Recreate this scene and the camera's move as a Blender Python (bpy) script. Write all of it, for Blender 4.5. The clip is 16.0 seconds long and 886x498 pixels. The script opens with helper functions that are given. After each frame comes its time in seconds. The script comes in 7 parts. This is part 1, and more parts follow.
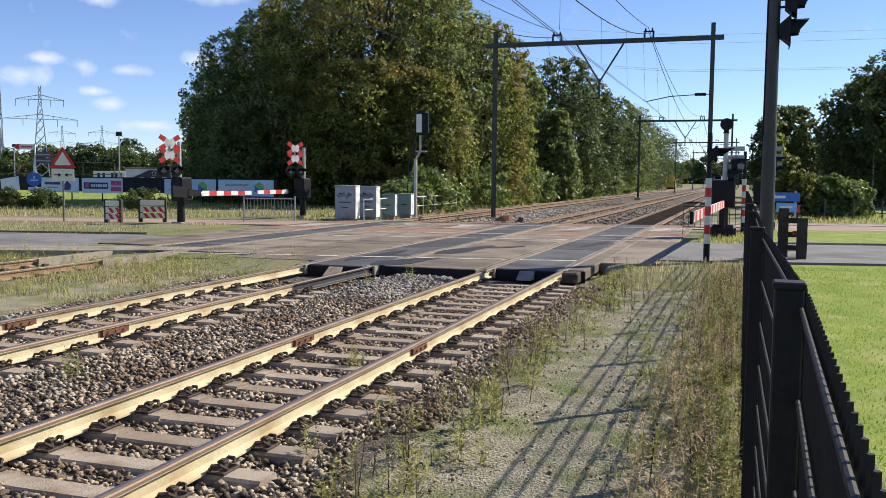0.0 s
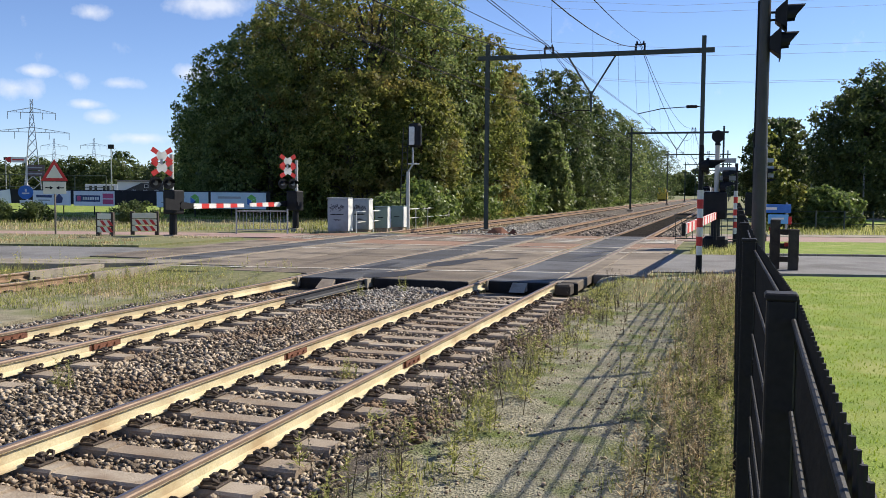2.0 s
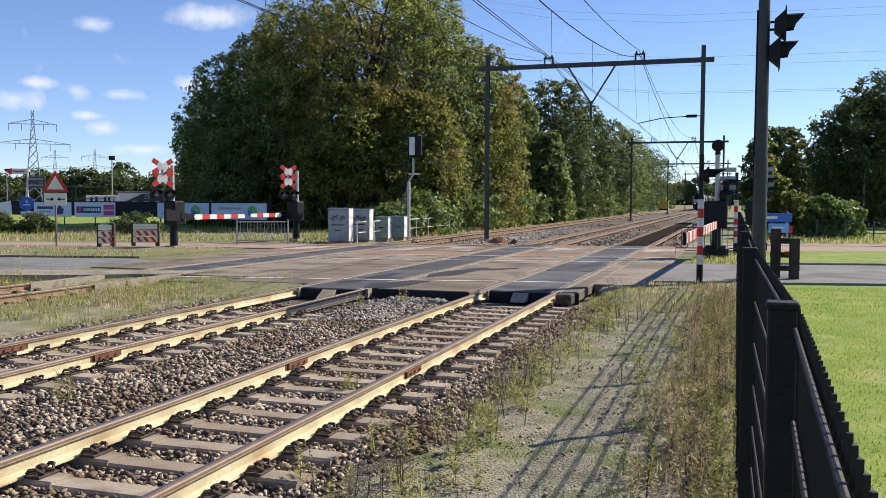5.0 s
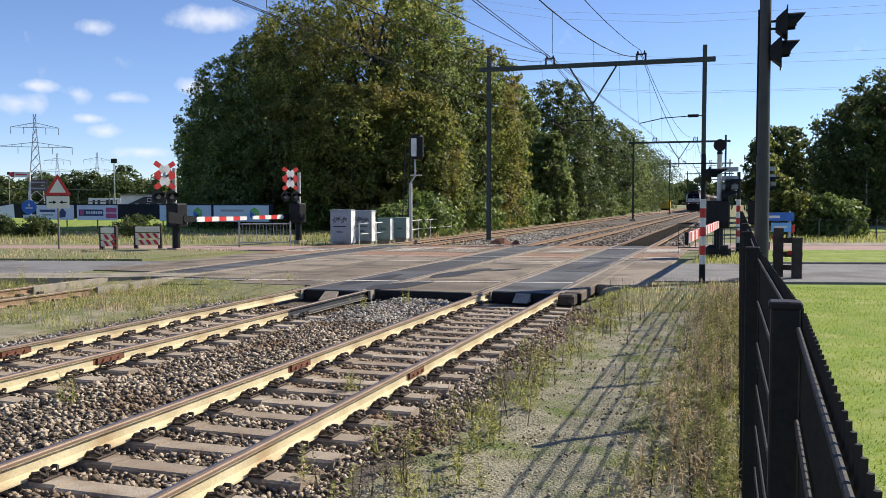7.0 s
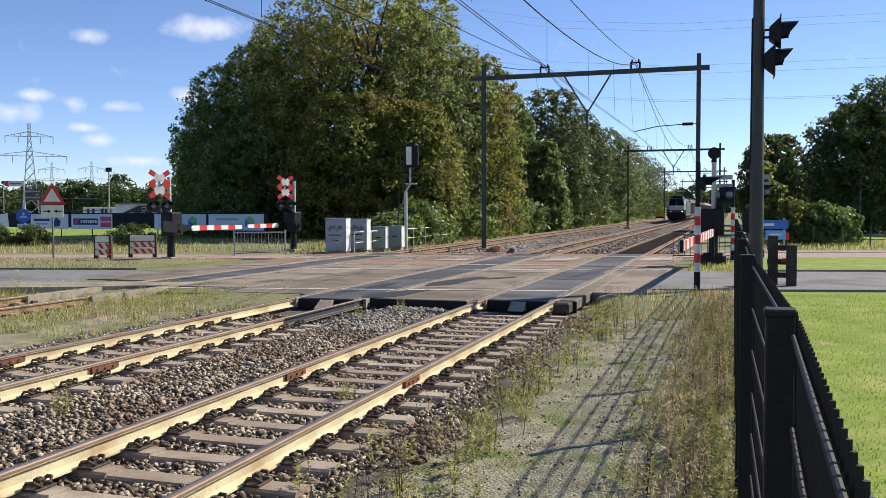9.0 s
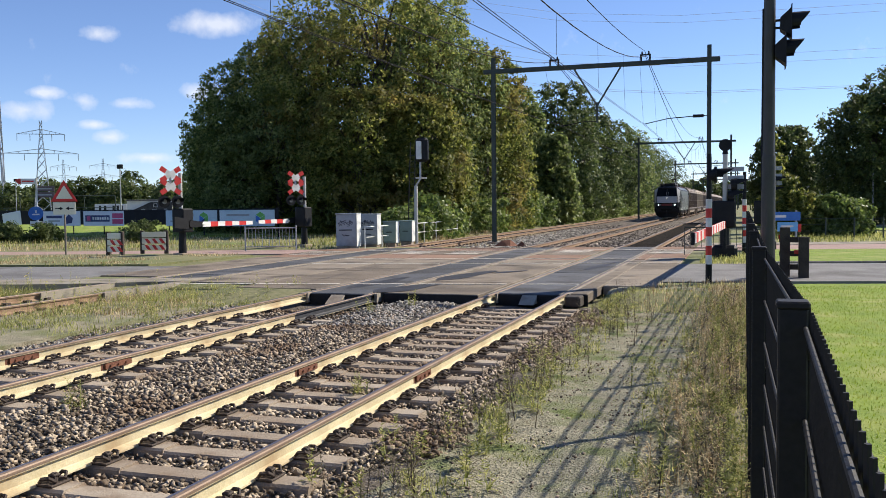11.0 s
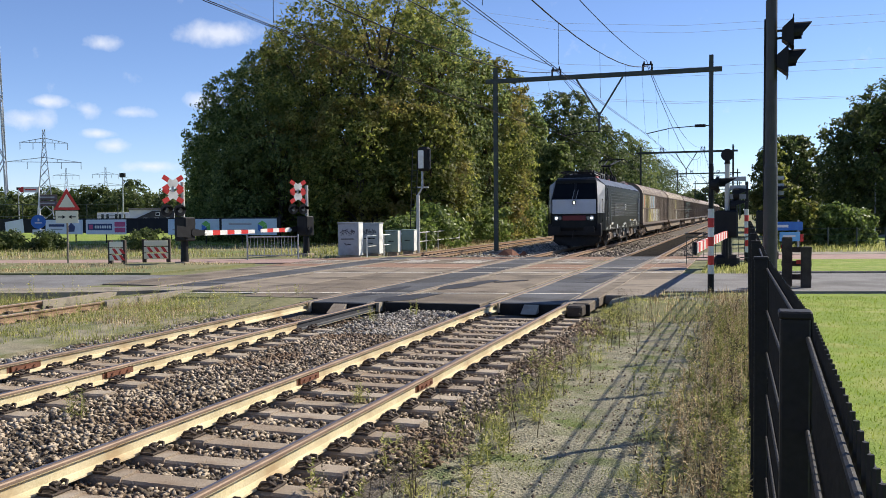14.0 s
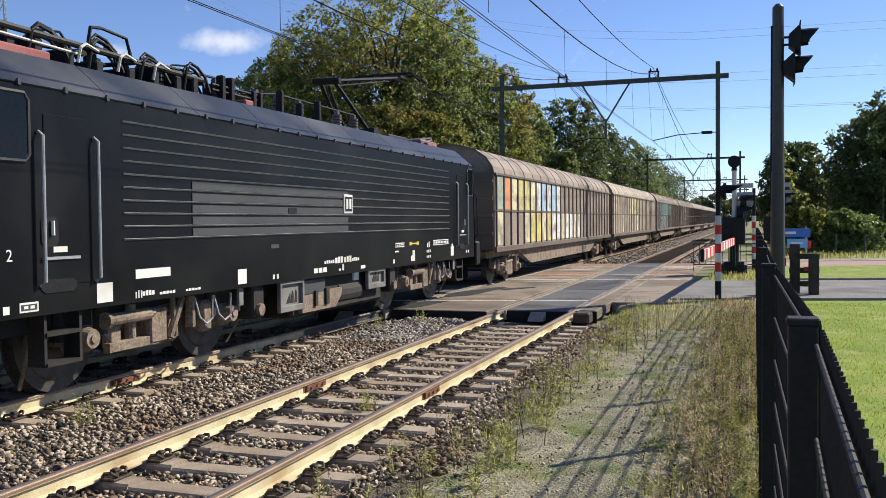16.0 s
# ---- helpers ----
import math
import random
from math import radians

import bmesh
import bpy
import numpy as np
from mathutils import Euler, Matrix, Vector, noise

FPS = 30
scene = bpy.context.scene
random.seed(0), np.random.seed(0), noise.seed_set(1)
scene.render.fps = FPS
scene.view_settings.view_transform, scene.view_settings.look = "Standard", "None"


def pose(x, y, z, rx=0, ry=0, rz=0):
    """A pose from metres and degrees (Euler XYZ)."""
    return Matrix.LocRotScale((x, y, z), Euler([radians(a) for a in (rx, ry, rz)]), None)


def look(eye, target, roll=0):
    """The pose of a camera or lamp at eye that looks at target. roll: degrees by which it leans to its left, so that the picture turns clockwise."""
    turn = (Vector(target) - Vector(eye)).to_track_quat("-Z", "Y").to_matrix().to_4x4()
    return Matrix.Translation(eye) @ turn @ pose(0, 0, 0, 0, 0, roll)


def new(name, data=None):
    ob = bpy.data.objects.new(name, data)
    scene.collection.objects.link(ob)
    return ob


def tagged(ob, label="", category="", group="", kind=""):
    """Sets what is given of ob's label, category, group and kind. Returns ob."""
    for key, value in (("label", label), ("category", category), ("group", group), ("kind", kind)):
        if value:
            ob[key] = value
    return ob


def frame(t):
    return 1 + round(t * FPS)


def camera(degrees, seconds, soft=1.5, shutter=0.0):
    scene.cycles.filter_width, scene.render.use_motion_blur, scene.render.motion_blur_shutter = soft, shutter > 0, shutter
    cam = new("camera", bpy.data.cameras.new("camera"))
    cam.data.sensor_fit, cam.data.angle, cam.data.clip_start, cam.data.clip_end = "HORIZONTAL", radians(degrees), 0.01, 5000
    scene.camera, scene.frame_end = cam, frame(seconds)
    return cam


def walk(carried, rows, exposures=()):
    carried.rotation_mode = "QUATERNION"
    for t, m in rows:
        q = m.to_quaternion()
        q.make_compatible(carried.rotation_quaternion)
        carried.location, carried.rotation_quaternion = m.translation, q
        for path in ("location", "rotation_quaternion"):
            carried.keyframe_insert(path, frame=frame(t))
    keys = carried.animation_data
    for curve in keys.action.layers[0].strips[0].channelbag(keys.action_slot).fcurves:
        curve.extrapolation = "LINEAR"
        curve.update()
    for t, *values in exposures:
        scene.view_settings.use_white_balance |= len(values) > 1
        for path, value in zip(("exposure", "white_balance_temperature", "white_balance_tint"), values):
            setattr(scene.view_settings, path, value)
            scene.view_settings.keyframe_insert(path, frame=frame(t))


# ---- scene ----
ROWS = [  # seconds, degrees left of the track's line, degrees down, lean
    (0.0, 18.328, 4.467, 0.578), (0.5, 18.277, 4.401, 0.596), (1.0, 18.146, 4.411, 0.579), (1.5, 17.953, 4.296, 0.582),
    (2.0, 17.876, 3.689, 0.472), (2.5, 17.819, 2.908, 0.336), (3.0, 17.83, 2.779, 0.276), (3.5, 17.87, 2.91, 0.315),
    (4.0, 17.862, 2.968, 0.359), (6.5, 18.092, 3.143, 0.076), (7.0, 18.065, 2.981, -0.021), (7.5, 17.999, 2.685, -0.117),
    (8.0, 17.912, 2.518, -0.128), (8.5, 17.831, 2.492, -0.165), (9.0, 17.76, 2.453, -0.119), (11.5, 18.546, 2.863, -0.582),
    (12.0, 18.53, 2.787, -0.499), (12.5, 18.477, 2.677, -0.497), (13.0, 18.475, 2.596, -0.412), (13.5, 18.474, 2.381, -0.368),
    (14.0, 18.554, 2.231, -0.451), (14.5, 18.616, 2.147, -0.538), (15.0, 18.699, 1.991, -0.547), (15.5, 18.861, 1.854, -0.503),
    (16.0, 18.972, 1.77, -0.535)]
EYE = Vector((4.316, 0.0, 1.908))


def aim(yaw, down, lean):
    a, p = radians(yaw), radians(down)
    return look(EYE, EYE + Vector((-math.sin(a) * math.cos(p), math.cos(a) * math.cos(p), -math.sin(p))), lean)


cam = camera(52.37, 16.0, soft=0.6)
walk(cam, [(t, aim(a, p, r)) for t, a, p, r in ROWS])

# ---- light: a sunny autumn afternoon, sun ahead and to the side of the fence ----
CLOUDS = [(-0.5241, 0.8299, 0.1911, 0.0389, 0.0107), (-0.6196, 0.7650, 0.1755, 0.0138, 0.0075), (-0.6387, 0.7616, 0.1096, 0.0125, 0.0088), (-0.6803, 0.7263, 0.0984, 0.0226, 0.0094), (-0.6216, 0.7799, 0.0730, 0.0138, 0.0063), (-0.5421, 0.8315, 0.1212, 0.0176, 0.0082), (-0.6056, 0.7885, 0.1076, 0.0188, 0.0056), (-0.6334, 0.7690, 0.0856, 0.0151, 0.0044), (-0.5941, 0.8027, 0.0525, 0.0251, 0.0050), (-0.6668, 0.7361, 0.1159, 0.0188, 0.0050)]
SUN_EL, SUN_X, SUN_Y = 38.0, 0.70, 0.71
world = bpy.data.worlds.new("world")
scene.world = world
world.use_nodes = True
scene.view_settings.exposure = 0.5


def build_sky():
    nt = world.node_tree
    nt.nodes.clear()
    out = nt.nodes.new("ShaderNodeOutputWorld")
    bg = nt.nodes.new("ShaderNodeBackground")
    sky = nt.nodes.new("ShaderNodeTexSky")
    sky.sky_type, sky.sun_disc = "NISHITA", False
    sky.sun_elevation, sky.sun_rotation = radians(SUN_EL), math.atan2(SUN_X, SUN_Y)
    sky.air_density, sky.dust_density, sky.ozone_density = 0.75, 0.0, 3.0
    bg.inputs[1].default_value = 0.10
    tint = nt.nodes.new("ShaderNodeMix")
    tint.data_type, tint.blend_type = "RGBA", "MULTIPLY"
    tint.inputs[0].default_value, tint.inputs[7].default_value = 1.0, (0.92, 0.94, 1.10, 1)
    nt.links.new(sky.outputs[0], tint.inputs[6])
    col = tint.outputs[2]
    tc = nt.nodes.new("ShaderNodeTexCoord")
    wisp = nt.nodes.new("ShaderNodeTexNoise")
    wisp.inputs["Scale"].default_value, wisp.inputs["Detail"].default_value, wisp.inputs["Roughness"].default_value = 32.0, 7, 0.6
    nt.links.new(tc.outputs["Generated"], wisp.inputs["Vector"])
    total = None
    for x, y, z, w, h in CLOUDS:
        sub = nt.nodes.new("ShaderNodeVectorMath")
        sub.operation, sub.inputs[1].default_value = "SUBTRACT", (x, y, z)
        mul = nt.nodes.new("ShaderNodeVectorMath")
        mul.operation, mul.inputs[1].default_value = "MULTIPLY", (0.6 / w, 0.6 / w, 0.6 / h)
        ln = nt.nodes.new("ShaderNodeVectorMath")
        ln.operation = "LENGTH"
        inv = nt.nodes.new("ShaderNodeMath")
        inv.operation, inv.use_clamp = "SUBTRACT", True
        inv.inputs[0].default_value = 1.0
        nt.links.new(tc.outputs["Generated"], sub.inputs[0])
        nt.links.new(sub.outputs[0], mul.inputs[0])
        nt.links.new(mul.outputs[0], ln.inputs[0])
        nt.links.new(ln.outputs["Value"], inv.inputs[1])
        if total is None:
            total = inv.outputs[0]
        else:
            mx = nt.nodes.new("ShaderNodeMath")
            mx.operation = "MAXIMUM"
            nt.links.new(total, mx.inputs[0])
            nt.links.new(inv.outputs[0], mx.inputs[1])
            total = mx.outputs[0]
    dens = nt.nodes.new("ShaderNodeMath")
    dens.operation = "MULTIPLY_ADD"
    dens.inputs[1].default_value = 1.5
    less = nt.nodes.new("ShaderNodeMath")
    less.operation, less.inputs[1].default_value = "SUBTRACT", 0.75
    nt.links.new(total, less.inputs[0])
    nt.links.new(wisp.outputs["Fac"], dens.inputs[0])
    nt.links.new(less.outputs[0], dens.inputs[2])
    ramp = nt.nodes.new("ShaderNodeValToRGB")
    ramp.color_ramp.elements[0].position, ramp.color_ramp.elements[1].position = 0.22, 0.95
    ramp.color_ramp.elements[1].color = (0.75, 0.75, 0.75, 1)
    nt.links.new(dens.outputs[0], ramp.inputs[0])
    mix = nt.nodes.new("ShaderNodeMix")
    mix.data_type = "RGBA"
    mix.inputs[7].default_value = (6.8, 7.0, 7.6, 1)
    nt.links.new(ramp.outputs[0], mix.inputs[0])
    nt.links.new(col, mix.inputs[6])
    nt.links.new(mix.outputs[2], bg.inputs[0])
    nt.links.new(bg.outputs[0], out.inputs[0])


build_sky()
sun = new("sun", bpy.data.lights.new("sun", "SUN"))
sun.data.energy, sun.data.angle, sun.data.color = 5.0, radians(0.55), (1.0, 0.915, 0.775)
sun.matrix_world = look((0, 0, 60), Vector((0, 0, 60)) - Vector((SUN_X, SUN_Y, math.tan(radians(SUN_EL)))))


# ---- materials ----
def surf(name, c1, c2, scale=8.0, rough=0.8, bump=0.3, metal=0.0, fine=60.0, stain=None, stain_scale=1.2, island=0.0, obj=0.0,
         dist=0.02, through_light=0.0, spec=0.4, emit=0.0):
    m = bpy.data.materials.new(name)
    m.use_nodes = True
    nt = m.node_tree
    b = nt.nodes["Principled BSDF"]
    tc = nt.nodes.new("ShaderNodeTexCoord")
    n1 = nt.nodes.new("ShaderNodeTexNoise")
    n1.inputs["Scale"].default_value, n1.inputs["Detail"].default_value = scale, 6
    n2 = nt.nodes.new("ShaderNodeTexNoise")
    n2.inputs["Scale"].default_value, n2.inputs["Detail"].default_value = fine, 4
    geo = nt.nodes.new("ShaderNodeNewGeometry")
    for n in (n1, n2):
        nt.links.new(tc.outputs["Object"], n.inputs["Vector"])
    ramp = nt.nodes.new("ShaderNodeValToRGB")
    ramp.color_ramp.elements[0].position, ramp.color_ramp.elements[1].position = 0.35, 0.65
    ramp.color_ramp.elements[0].color, ramp.color_ramp.elements[1].color = (*c1, 1), (*c2, 1)
    add = nt.nodes.new("ShaderNodeMath")
    add.operation, add.inputs[1].default_value = "MULTIPLY_ADD", 0.5
    half = nt.nodes.new("ShaderNodeMath")
    half.operation, half.inputs[1].default_value = "MULTIPLY", 0.5
    nt.links.new(n1.outputs["Fac"], half.inputs[0])
    nt.links.new(n2.outputs["Fac"], add.inputs[0])
    nt.links.new(half.outputs[0], add.inputs[2])
    fac = add.outputs[0]
    for amount, src in ((island, "island"), (obj, "object")):
        if amount:
            if src == "island":
                value = geo.outputs["Random Per Island"]
            else:
                value = nt.nodes.new("ShaderNodeObjectInfo").outputs["Random"]
            s = nt.nodes.new("ShaderNodeMath")
            s.operation, s.inputs[1].default_value = "SUBTRACT", 0.5
            k = nt.nodes.new("ShaderNodeMath")
            k.operation, k.inputs[1].default_value = "MULTIPLY_ADD", amount
            nt.links.new(value, s.inputs[0])
            nt.links.new(s.outputs[0], k.inputs[0])
            nt.links.new(fac, k.inputs[2])
            fac = k.outputs[0]
    nt.links.new(fac, ramp.inputs[0])
    col = ramp.outputs[0]
    if stain:
        n3 = nt.nodes.new("ShaderNodeTexNoise")
        n3.inputs["Scale"].default_value, n3.inputs["Detail"].default_value = stain_scale, 8
        nt.links.new(tc.outputs["Object"], n3.inputs["Vector"])
        r3 = nt.nodes.new("ShaderNodeValToRGB")
        r3.color_ramp.elements[0].position, r3.color_ramp.elements[1].position = 0.48, 0.66
        mix = nt.nodes.new("ShaderNodeMix")
        mix.data_type = "RGBA"
        nt.links.new(n3.outputs["Fac"], r3.inputs[0])
        nt.links.new(r3.outputs[0], mix.inputs[0])
        nt.links.new(col, mix.inputs[6])
        mix.inputs[7].default_value = (*stain, 1)
        col = mix.outputs[2]
    nt.links.new(col, b.inputs["Base Color"])
    b.inputs["Roughness"].default_value, b.inputs["Metallic"].default_value = rough, metal
    b.inputs["Specular IOR Level"].default_value = spec
    if bump:
        bp = nt.nodes.new("ShaderNodeBump")
        bp.inputs["Strength"].default_value, bp.inputs["Distance"].default_value = bump, dist
        nt.links.new(n2.outputs["Fac"], bp.inputs["Height"])
        nt.links.new(bp.outputs[0], b.inputs["Normal"])
    if emit:
        b.inputs["Emission Color"].default_value, b.inputs["Emission Strength"].default_value = (*c2, 1), emit
    if through_light:
        tr = nt.nodes.new("ShaderNodeBsdfTranslucent")
        mx = nt.nodes.new("ShaderNodeMixShader")
        mx.inputs[0].default_value = through_light
        nt.links.new(col, tr.inputs[0])
        nt.links.new(b.outputs[0], mx.inputs[1])
        nt.links.new(tr.outputs[0], mx.inputs[2])
        nt.links.new(mx.outputs[0], nt.nodes["Material Output"].inputs[0])
    return m


STEEL_SIDE = surf("rail_side_paint", (0.50, 0.42, 0.25), (0.68, 0.60, 0.40), 3, 0.85, 0.15, stain=(0.40, 0.30, 0.17), stain_scale=1.5)
STEEL_TOP = surf("rail_top_steel", (0.19, 0.13, 0.09), (0.29, 0.21, 0.15), 4, 0.62, 0.1, 0.3)
# bluish tone for the rail heads' shaded edge that faces the sky
STEEL_BAND = surf("shaded_steel", (0.10, 0.10, 0.13), (0.16, 0.16, 0.20), 4, 0.5, 0.05, 0.6)
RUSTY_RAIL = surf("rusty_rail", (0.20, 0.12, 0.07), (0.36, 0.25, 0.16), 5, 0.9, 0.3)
RUST = surf("rust", (0.10, 0.04, 0.025), (0.22, 0.09, 0.05), 12, 0.9, 0.5)
CONCRETE = surf("sleeper_concrete", (0.27, 0.215, 0.16), (0.40, 0.335, 0.26), 5, 0.9, 0.5, stain=(0.22, 0.16, 0.11), stain_scale=2.2, obj=0.3)
CLIP = surf("fastener_iron", (0.03, 0.024, 0.02), (0.09, 0.065, 0.05), 15, 0.8, 0.4)
BALLAST = surf("ballast_stone", (0.115, 0.088, 0.063), (0.47, 0.385, 0.285), 9, 0.9, 0.5, island=0.9, stain=(0.20, 0.135, 0.085), stain_scale=0.7)
BALLAST_FAR = surf("ballast_stone_dirty", (0.07, 0.056, 0.045), (0.34, 0.29, 0.235), 9, 0.9, 0.5, island=0.8)
BALLAST_BED = surf("ballast_bed", (0.035, 0.028, 0.023), (0.20, 0.168, 0.135), 22, 0.95, 1.0, fine=40, dist=0.05)
SOIL = surf("ground_grass_soil", (0.10, 0.12, 0.04), (0.27, 0.235, 0.13), 0.5, 0.95, 0.6, fine=9, stain=(0.14, 0.17, 0.05), stain_scale=0.25)
LAWN = surf("lawn", (0.125, 0.20, 0.018), (0.24, 0.315, 0.034), 1.3, 0.9, 0.8, fine=45, stain=(0.29, 0.31, 0.08), stain_scale=1.1, dist=0.03)
LAWN_BLADE = surf("lawn_blade", (0.15, 0.235, 0.018), (0.28, 0.37, 0.036), 1.0, 0.8, 0, island=0.5, through_light=0.6, stain=(0.34, 0.35, 0.09), stain_scale=0.9)
INFILL = surf("dark_infill", (0.016, 0.014, 0.012), (0.040, 0.034, 0.029), 2, 1.0, 0.9, spec=0.02)
BALLAST_GREY = surf("fresh_ballast_stone", (0.11, 0.10, 0.088), (0.42, 0.39, 0.34), 9, 0.9, 0.5, island=0.85)
PATH = surf("mossy_path", (0.15, 0.145, 0.09), (0.42, 0.385, 0.275), 3.5, 0.95, 1.0, fine=38, stain=(0.13, 0.165, 0.045), stain_scale=1.6, dist=0.05)
GRAVEL = surf("mossy_gravel", (0.16, 0.145, 0.09), (0.38, 0.34, 0.24), 2.5, 0.95, 1.0, fine=35, stain=(0.15, 0.17, 0.06), stain_scale=0.9, dist=0.03)
ASPHALT = surf("asphalt", (0.16, 0.155, 0.155), (0.23, 0.225, 0.22), 1.2, 0.9, 0.5, fine=90, stain=(0.12, 0.115, 0.11), stain_scale=0.5)
PANEL_DARK = surf("crossing_panel_dark", (0.060, 0.062, 0.068), (0.105, 0.107, 0.115), 1.8, 0.75, 0.4, fine=60, obj=0.4, stain=(0.05, 0.047, 0.046), stain_scale=0.8)
PANEL_BROWN = surf("crossing_panel_brown", (0.165, 0.132, 0.098), (0.26, 0.215, 0.165), 1.5, 0.85, 0.4, fine=60, obj=0.4, stain=(0.11, 0.09, 0.07), stain_scale=0.7)
PANEL_RED = surf("crossing_panel_red", (0.21, 0.125, 0.08), (0.29, 0.18, 0.125), 1.5, 0.85, 0.4, fine=60, obj=0.3)
APRON = surf("apron_concrete", (0.25, 0.22, 0.17), (0.34, 0.30, 0.24), 1.4, 0.9, 0.4, fine=60, stain=(0.18, 0.155, 0.12))
CYCLE = surf("cycle_path", (0.30, 0.20, 0.17), (0.38, 0.27, 0.24), 1.2, 0.9, 0.4, fine=80)
ROAD_PAINT = surf("road_paint", (0.55, 0.50, 0.42), (0.78, 0.74, 0.66), 6, 0.8, 0.2, stain=(0.36, 0.30, 0.24), stain_scale=3)
MAST = surf("mast_paint", (0.030, 0.042, 0.038), (0.055, 0.07, 0.063), 3, 0.65, 0.2)
POLE = surf("dark_pole_paint", (0.035, 0.032, 0.030), (0.06, 0.055, 0.05), 3, 0.45, 0.15)
BLACK = surf("black_paint", (0.008, 0.008, 0.009), (0.018, 0.018, 0.020), 5, 0.55, 0.15, spec=0.2)
FENCE_BLACK = surf("fence_coating", (0.010, 0.009, 0.010), (0.020, 0.018, 0.018), 5, 0.6, 0.1, spec=0.25)
WHITE = surf("white_paint", (0.66, 0.65, 0.61), (0.80, 0.79, 0.76), 3, 0.6, 0.1, stain=(0.52, 0.50, 0.45))
RED = surf("red_paint", (0.48, 0.022, 0.02), (0.66, 0.05, 0.04), 3, 0.5, 0.1)
GREY = surf("galvanised", (0.28, 0.29, 0.30), (0.40, 0.41, 0.42), 6, 0.5, 0.15, 0.4)
PALE_POLE = surf("pale_grey_pole", (0.42, 0.41, 0.38), (0.55, 0.54, 0.50), 3, 0.6, 0.1)
# paler tone for the cabinets' side that faces the sun
CAB_SUNLIT = surf("cabinet_sunlit", (0.62, 0.62, 0.58), (0.74, 0.74, 0.70), 2, 0.55, 0.1)
CAB_GREY = surf("cabinet_grey", (0.30, 0.33, 0.35), (0.40, 0.43, 0.45), 2, 0.6, 0.1, stain=(0.24, 0.25, 0.25))
GRAFFITI = surf("graffiti_ink", (0.03, 0.03, 0.05), (0.06, 0.06, 0.09), 4, 0.7, 0)
GREEN_CAB = surf("cabinet_green", (0.19, 0.26, 0.22), (0.27, 0.34, 0.30), 2, 0.6, 0.1)
BLUE = surf("sign_blue", (0.03, 0.12, 0.42), (0.05, 0.20, 0.55), 3, 0.5, 0)
BLUE_LIGHT = surf("board_blue", (0.10, 0.36, 0.66), (0.22, 0.50, 0.78), 3, 0.5, 0)
CREAM = surf("sign_cream", (0.72, 0.68, 0.52), (0.82, 0.78, 0.62), 3, 0.5, 0)
BROWN_SIGN = surf("sign_brown", (0.10, 0.07, 0.07), (0.16, 0.12, 0.12), 3, 0.6, 0)
BANNER = surf("banner_cloth", (0.66, 0.68, 0.72), (0.80, 0.81, 0.84), 0.8, 0.7, 0.1)
BANNER_TEAL = surf("banner_teal", (0.35, 0.50, 0.56), (0.72, 0.78, 0.82), 0.35, 0.7, 0.1)
DARKCLOTH = surf("fence_screen", (0.010, 0.010, 0.012), (0.022, 0.022, 0.026), 1.5, 0.9, 0.2)
GREEN_INK = surf("green_ink", (0.10, 0.36, 0.06), (0.22, 0.55, 0.12), 2, 0.6, 0)
MAGENTA = surf("magenta_ink", (0.50, 0.05, 0.14), (0.62, 0.10, 0.22), 2, 0.6, 0)
NAVY = surf("navy_ink", (0.02, 0.03, 0.10), (0.04, 0.06, 0.18), 2, 0.6, 0)
WOOD = surf("old_wood", (0.030, 0.024, 0.020), (0.08, 0.065, 0.055), 4, 0.9, 0.5)
POST_WOOD = surf("grey_wood", (0.14, 0.12, 0.09), (0.24, 0.21, 0.17), 4, 0.9, 0.5)
BARK = surf("bark", (0.045, 0.036, 0.026), (0.11, 0.09, 0.07), 3, 0.95, 0.9, dist=0.05)
LEAF_D = surf("leaf_dark", (0.045, 0.075, 0.022), (0.15, 0.19, 0.06), 0.6, 0.5, 0, island=0.8, through_light=0.5, spec=0.35, stain=(0.09, 0.11, 0.03), stain_scale=0.35)
LEAF = surf("leaf_green", (0.095, 0.125, 0.022), (0.31, 0.325, 0.085), 0.6, 0.5, 0, island=0.8, through_light=0.66, spec=0.35, stain=(0.28, 0.22, 0.07), stain_scale=0.25)
LEAF_B = surf("leaf_deep_green", (0.10, 0.145, 0.046), (0.30, 0.345, 0.12), 0.6, 0.5, 0, island=0.8, through_light=0.65, spec=0.35, stain=(0.13, 0.165, 0.045), stain_scale=0.35)
LEAF_C = surf("leaf_bush", (0.09, 0.14, 0.03), (0.24, 0.30, 0.085), 0.5, 0.45, 0, island=0.7, through_light=0.55, spec=0.5)
GRASS_GREEN = surf("grass_blade", (0.18, 0.205, 0.05), (0.56, 0.54, 0.21), 0.7, 0.8, 0, island=0.9, through_light=0.62)
GRASS_DRY = surf("dry_stalk", (0.28, 0.20, 0.10), (0.82, 0.66, 0.41), 0.8, 0.85, 0, island=1.0, through_light=0.45)
WEED = surf("weed_stalk", (0.07, 0.055, 0.035), (0.17, 0.145, 0.09), 0.8, 0.9, 0, island=0.7, through_light=0.15)
FLOWER = surf("yellow_flower", (0.42, 0.38, 0.08), (0.62, 0.56, 0.16), 2, 0.8, 0)
LOCO = surf("loco_black", (0.0055, 0.0058, 0.0068), (0.0085, 0.009, 0.0105), 0.8, 0.3, 0.0, fine=20, stain=(0.016, 0.016, 0.016), stain_scale=0.7, spec=0.10)
LOCO_ROOF = surf("loco_roof", (0.012, 0.017, 0.028), (0.026, 0.034, 0.05), 0.7, 0.4, 0.03, fine=20, stain=(0.075, 0.078, 0.085), stain_scale=0.5, spec=0.25)
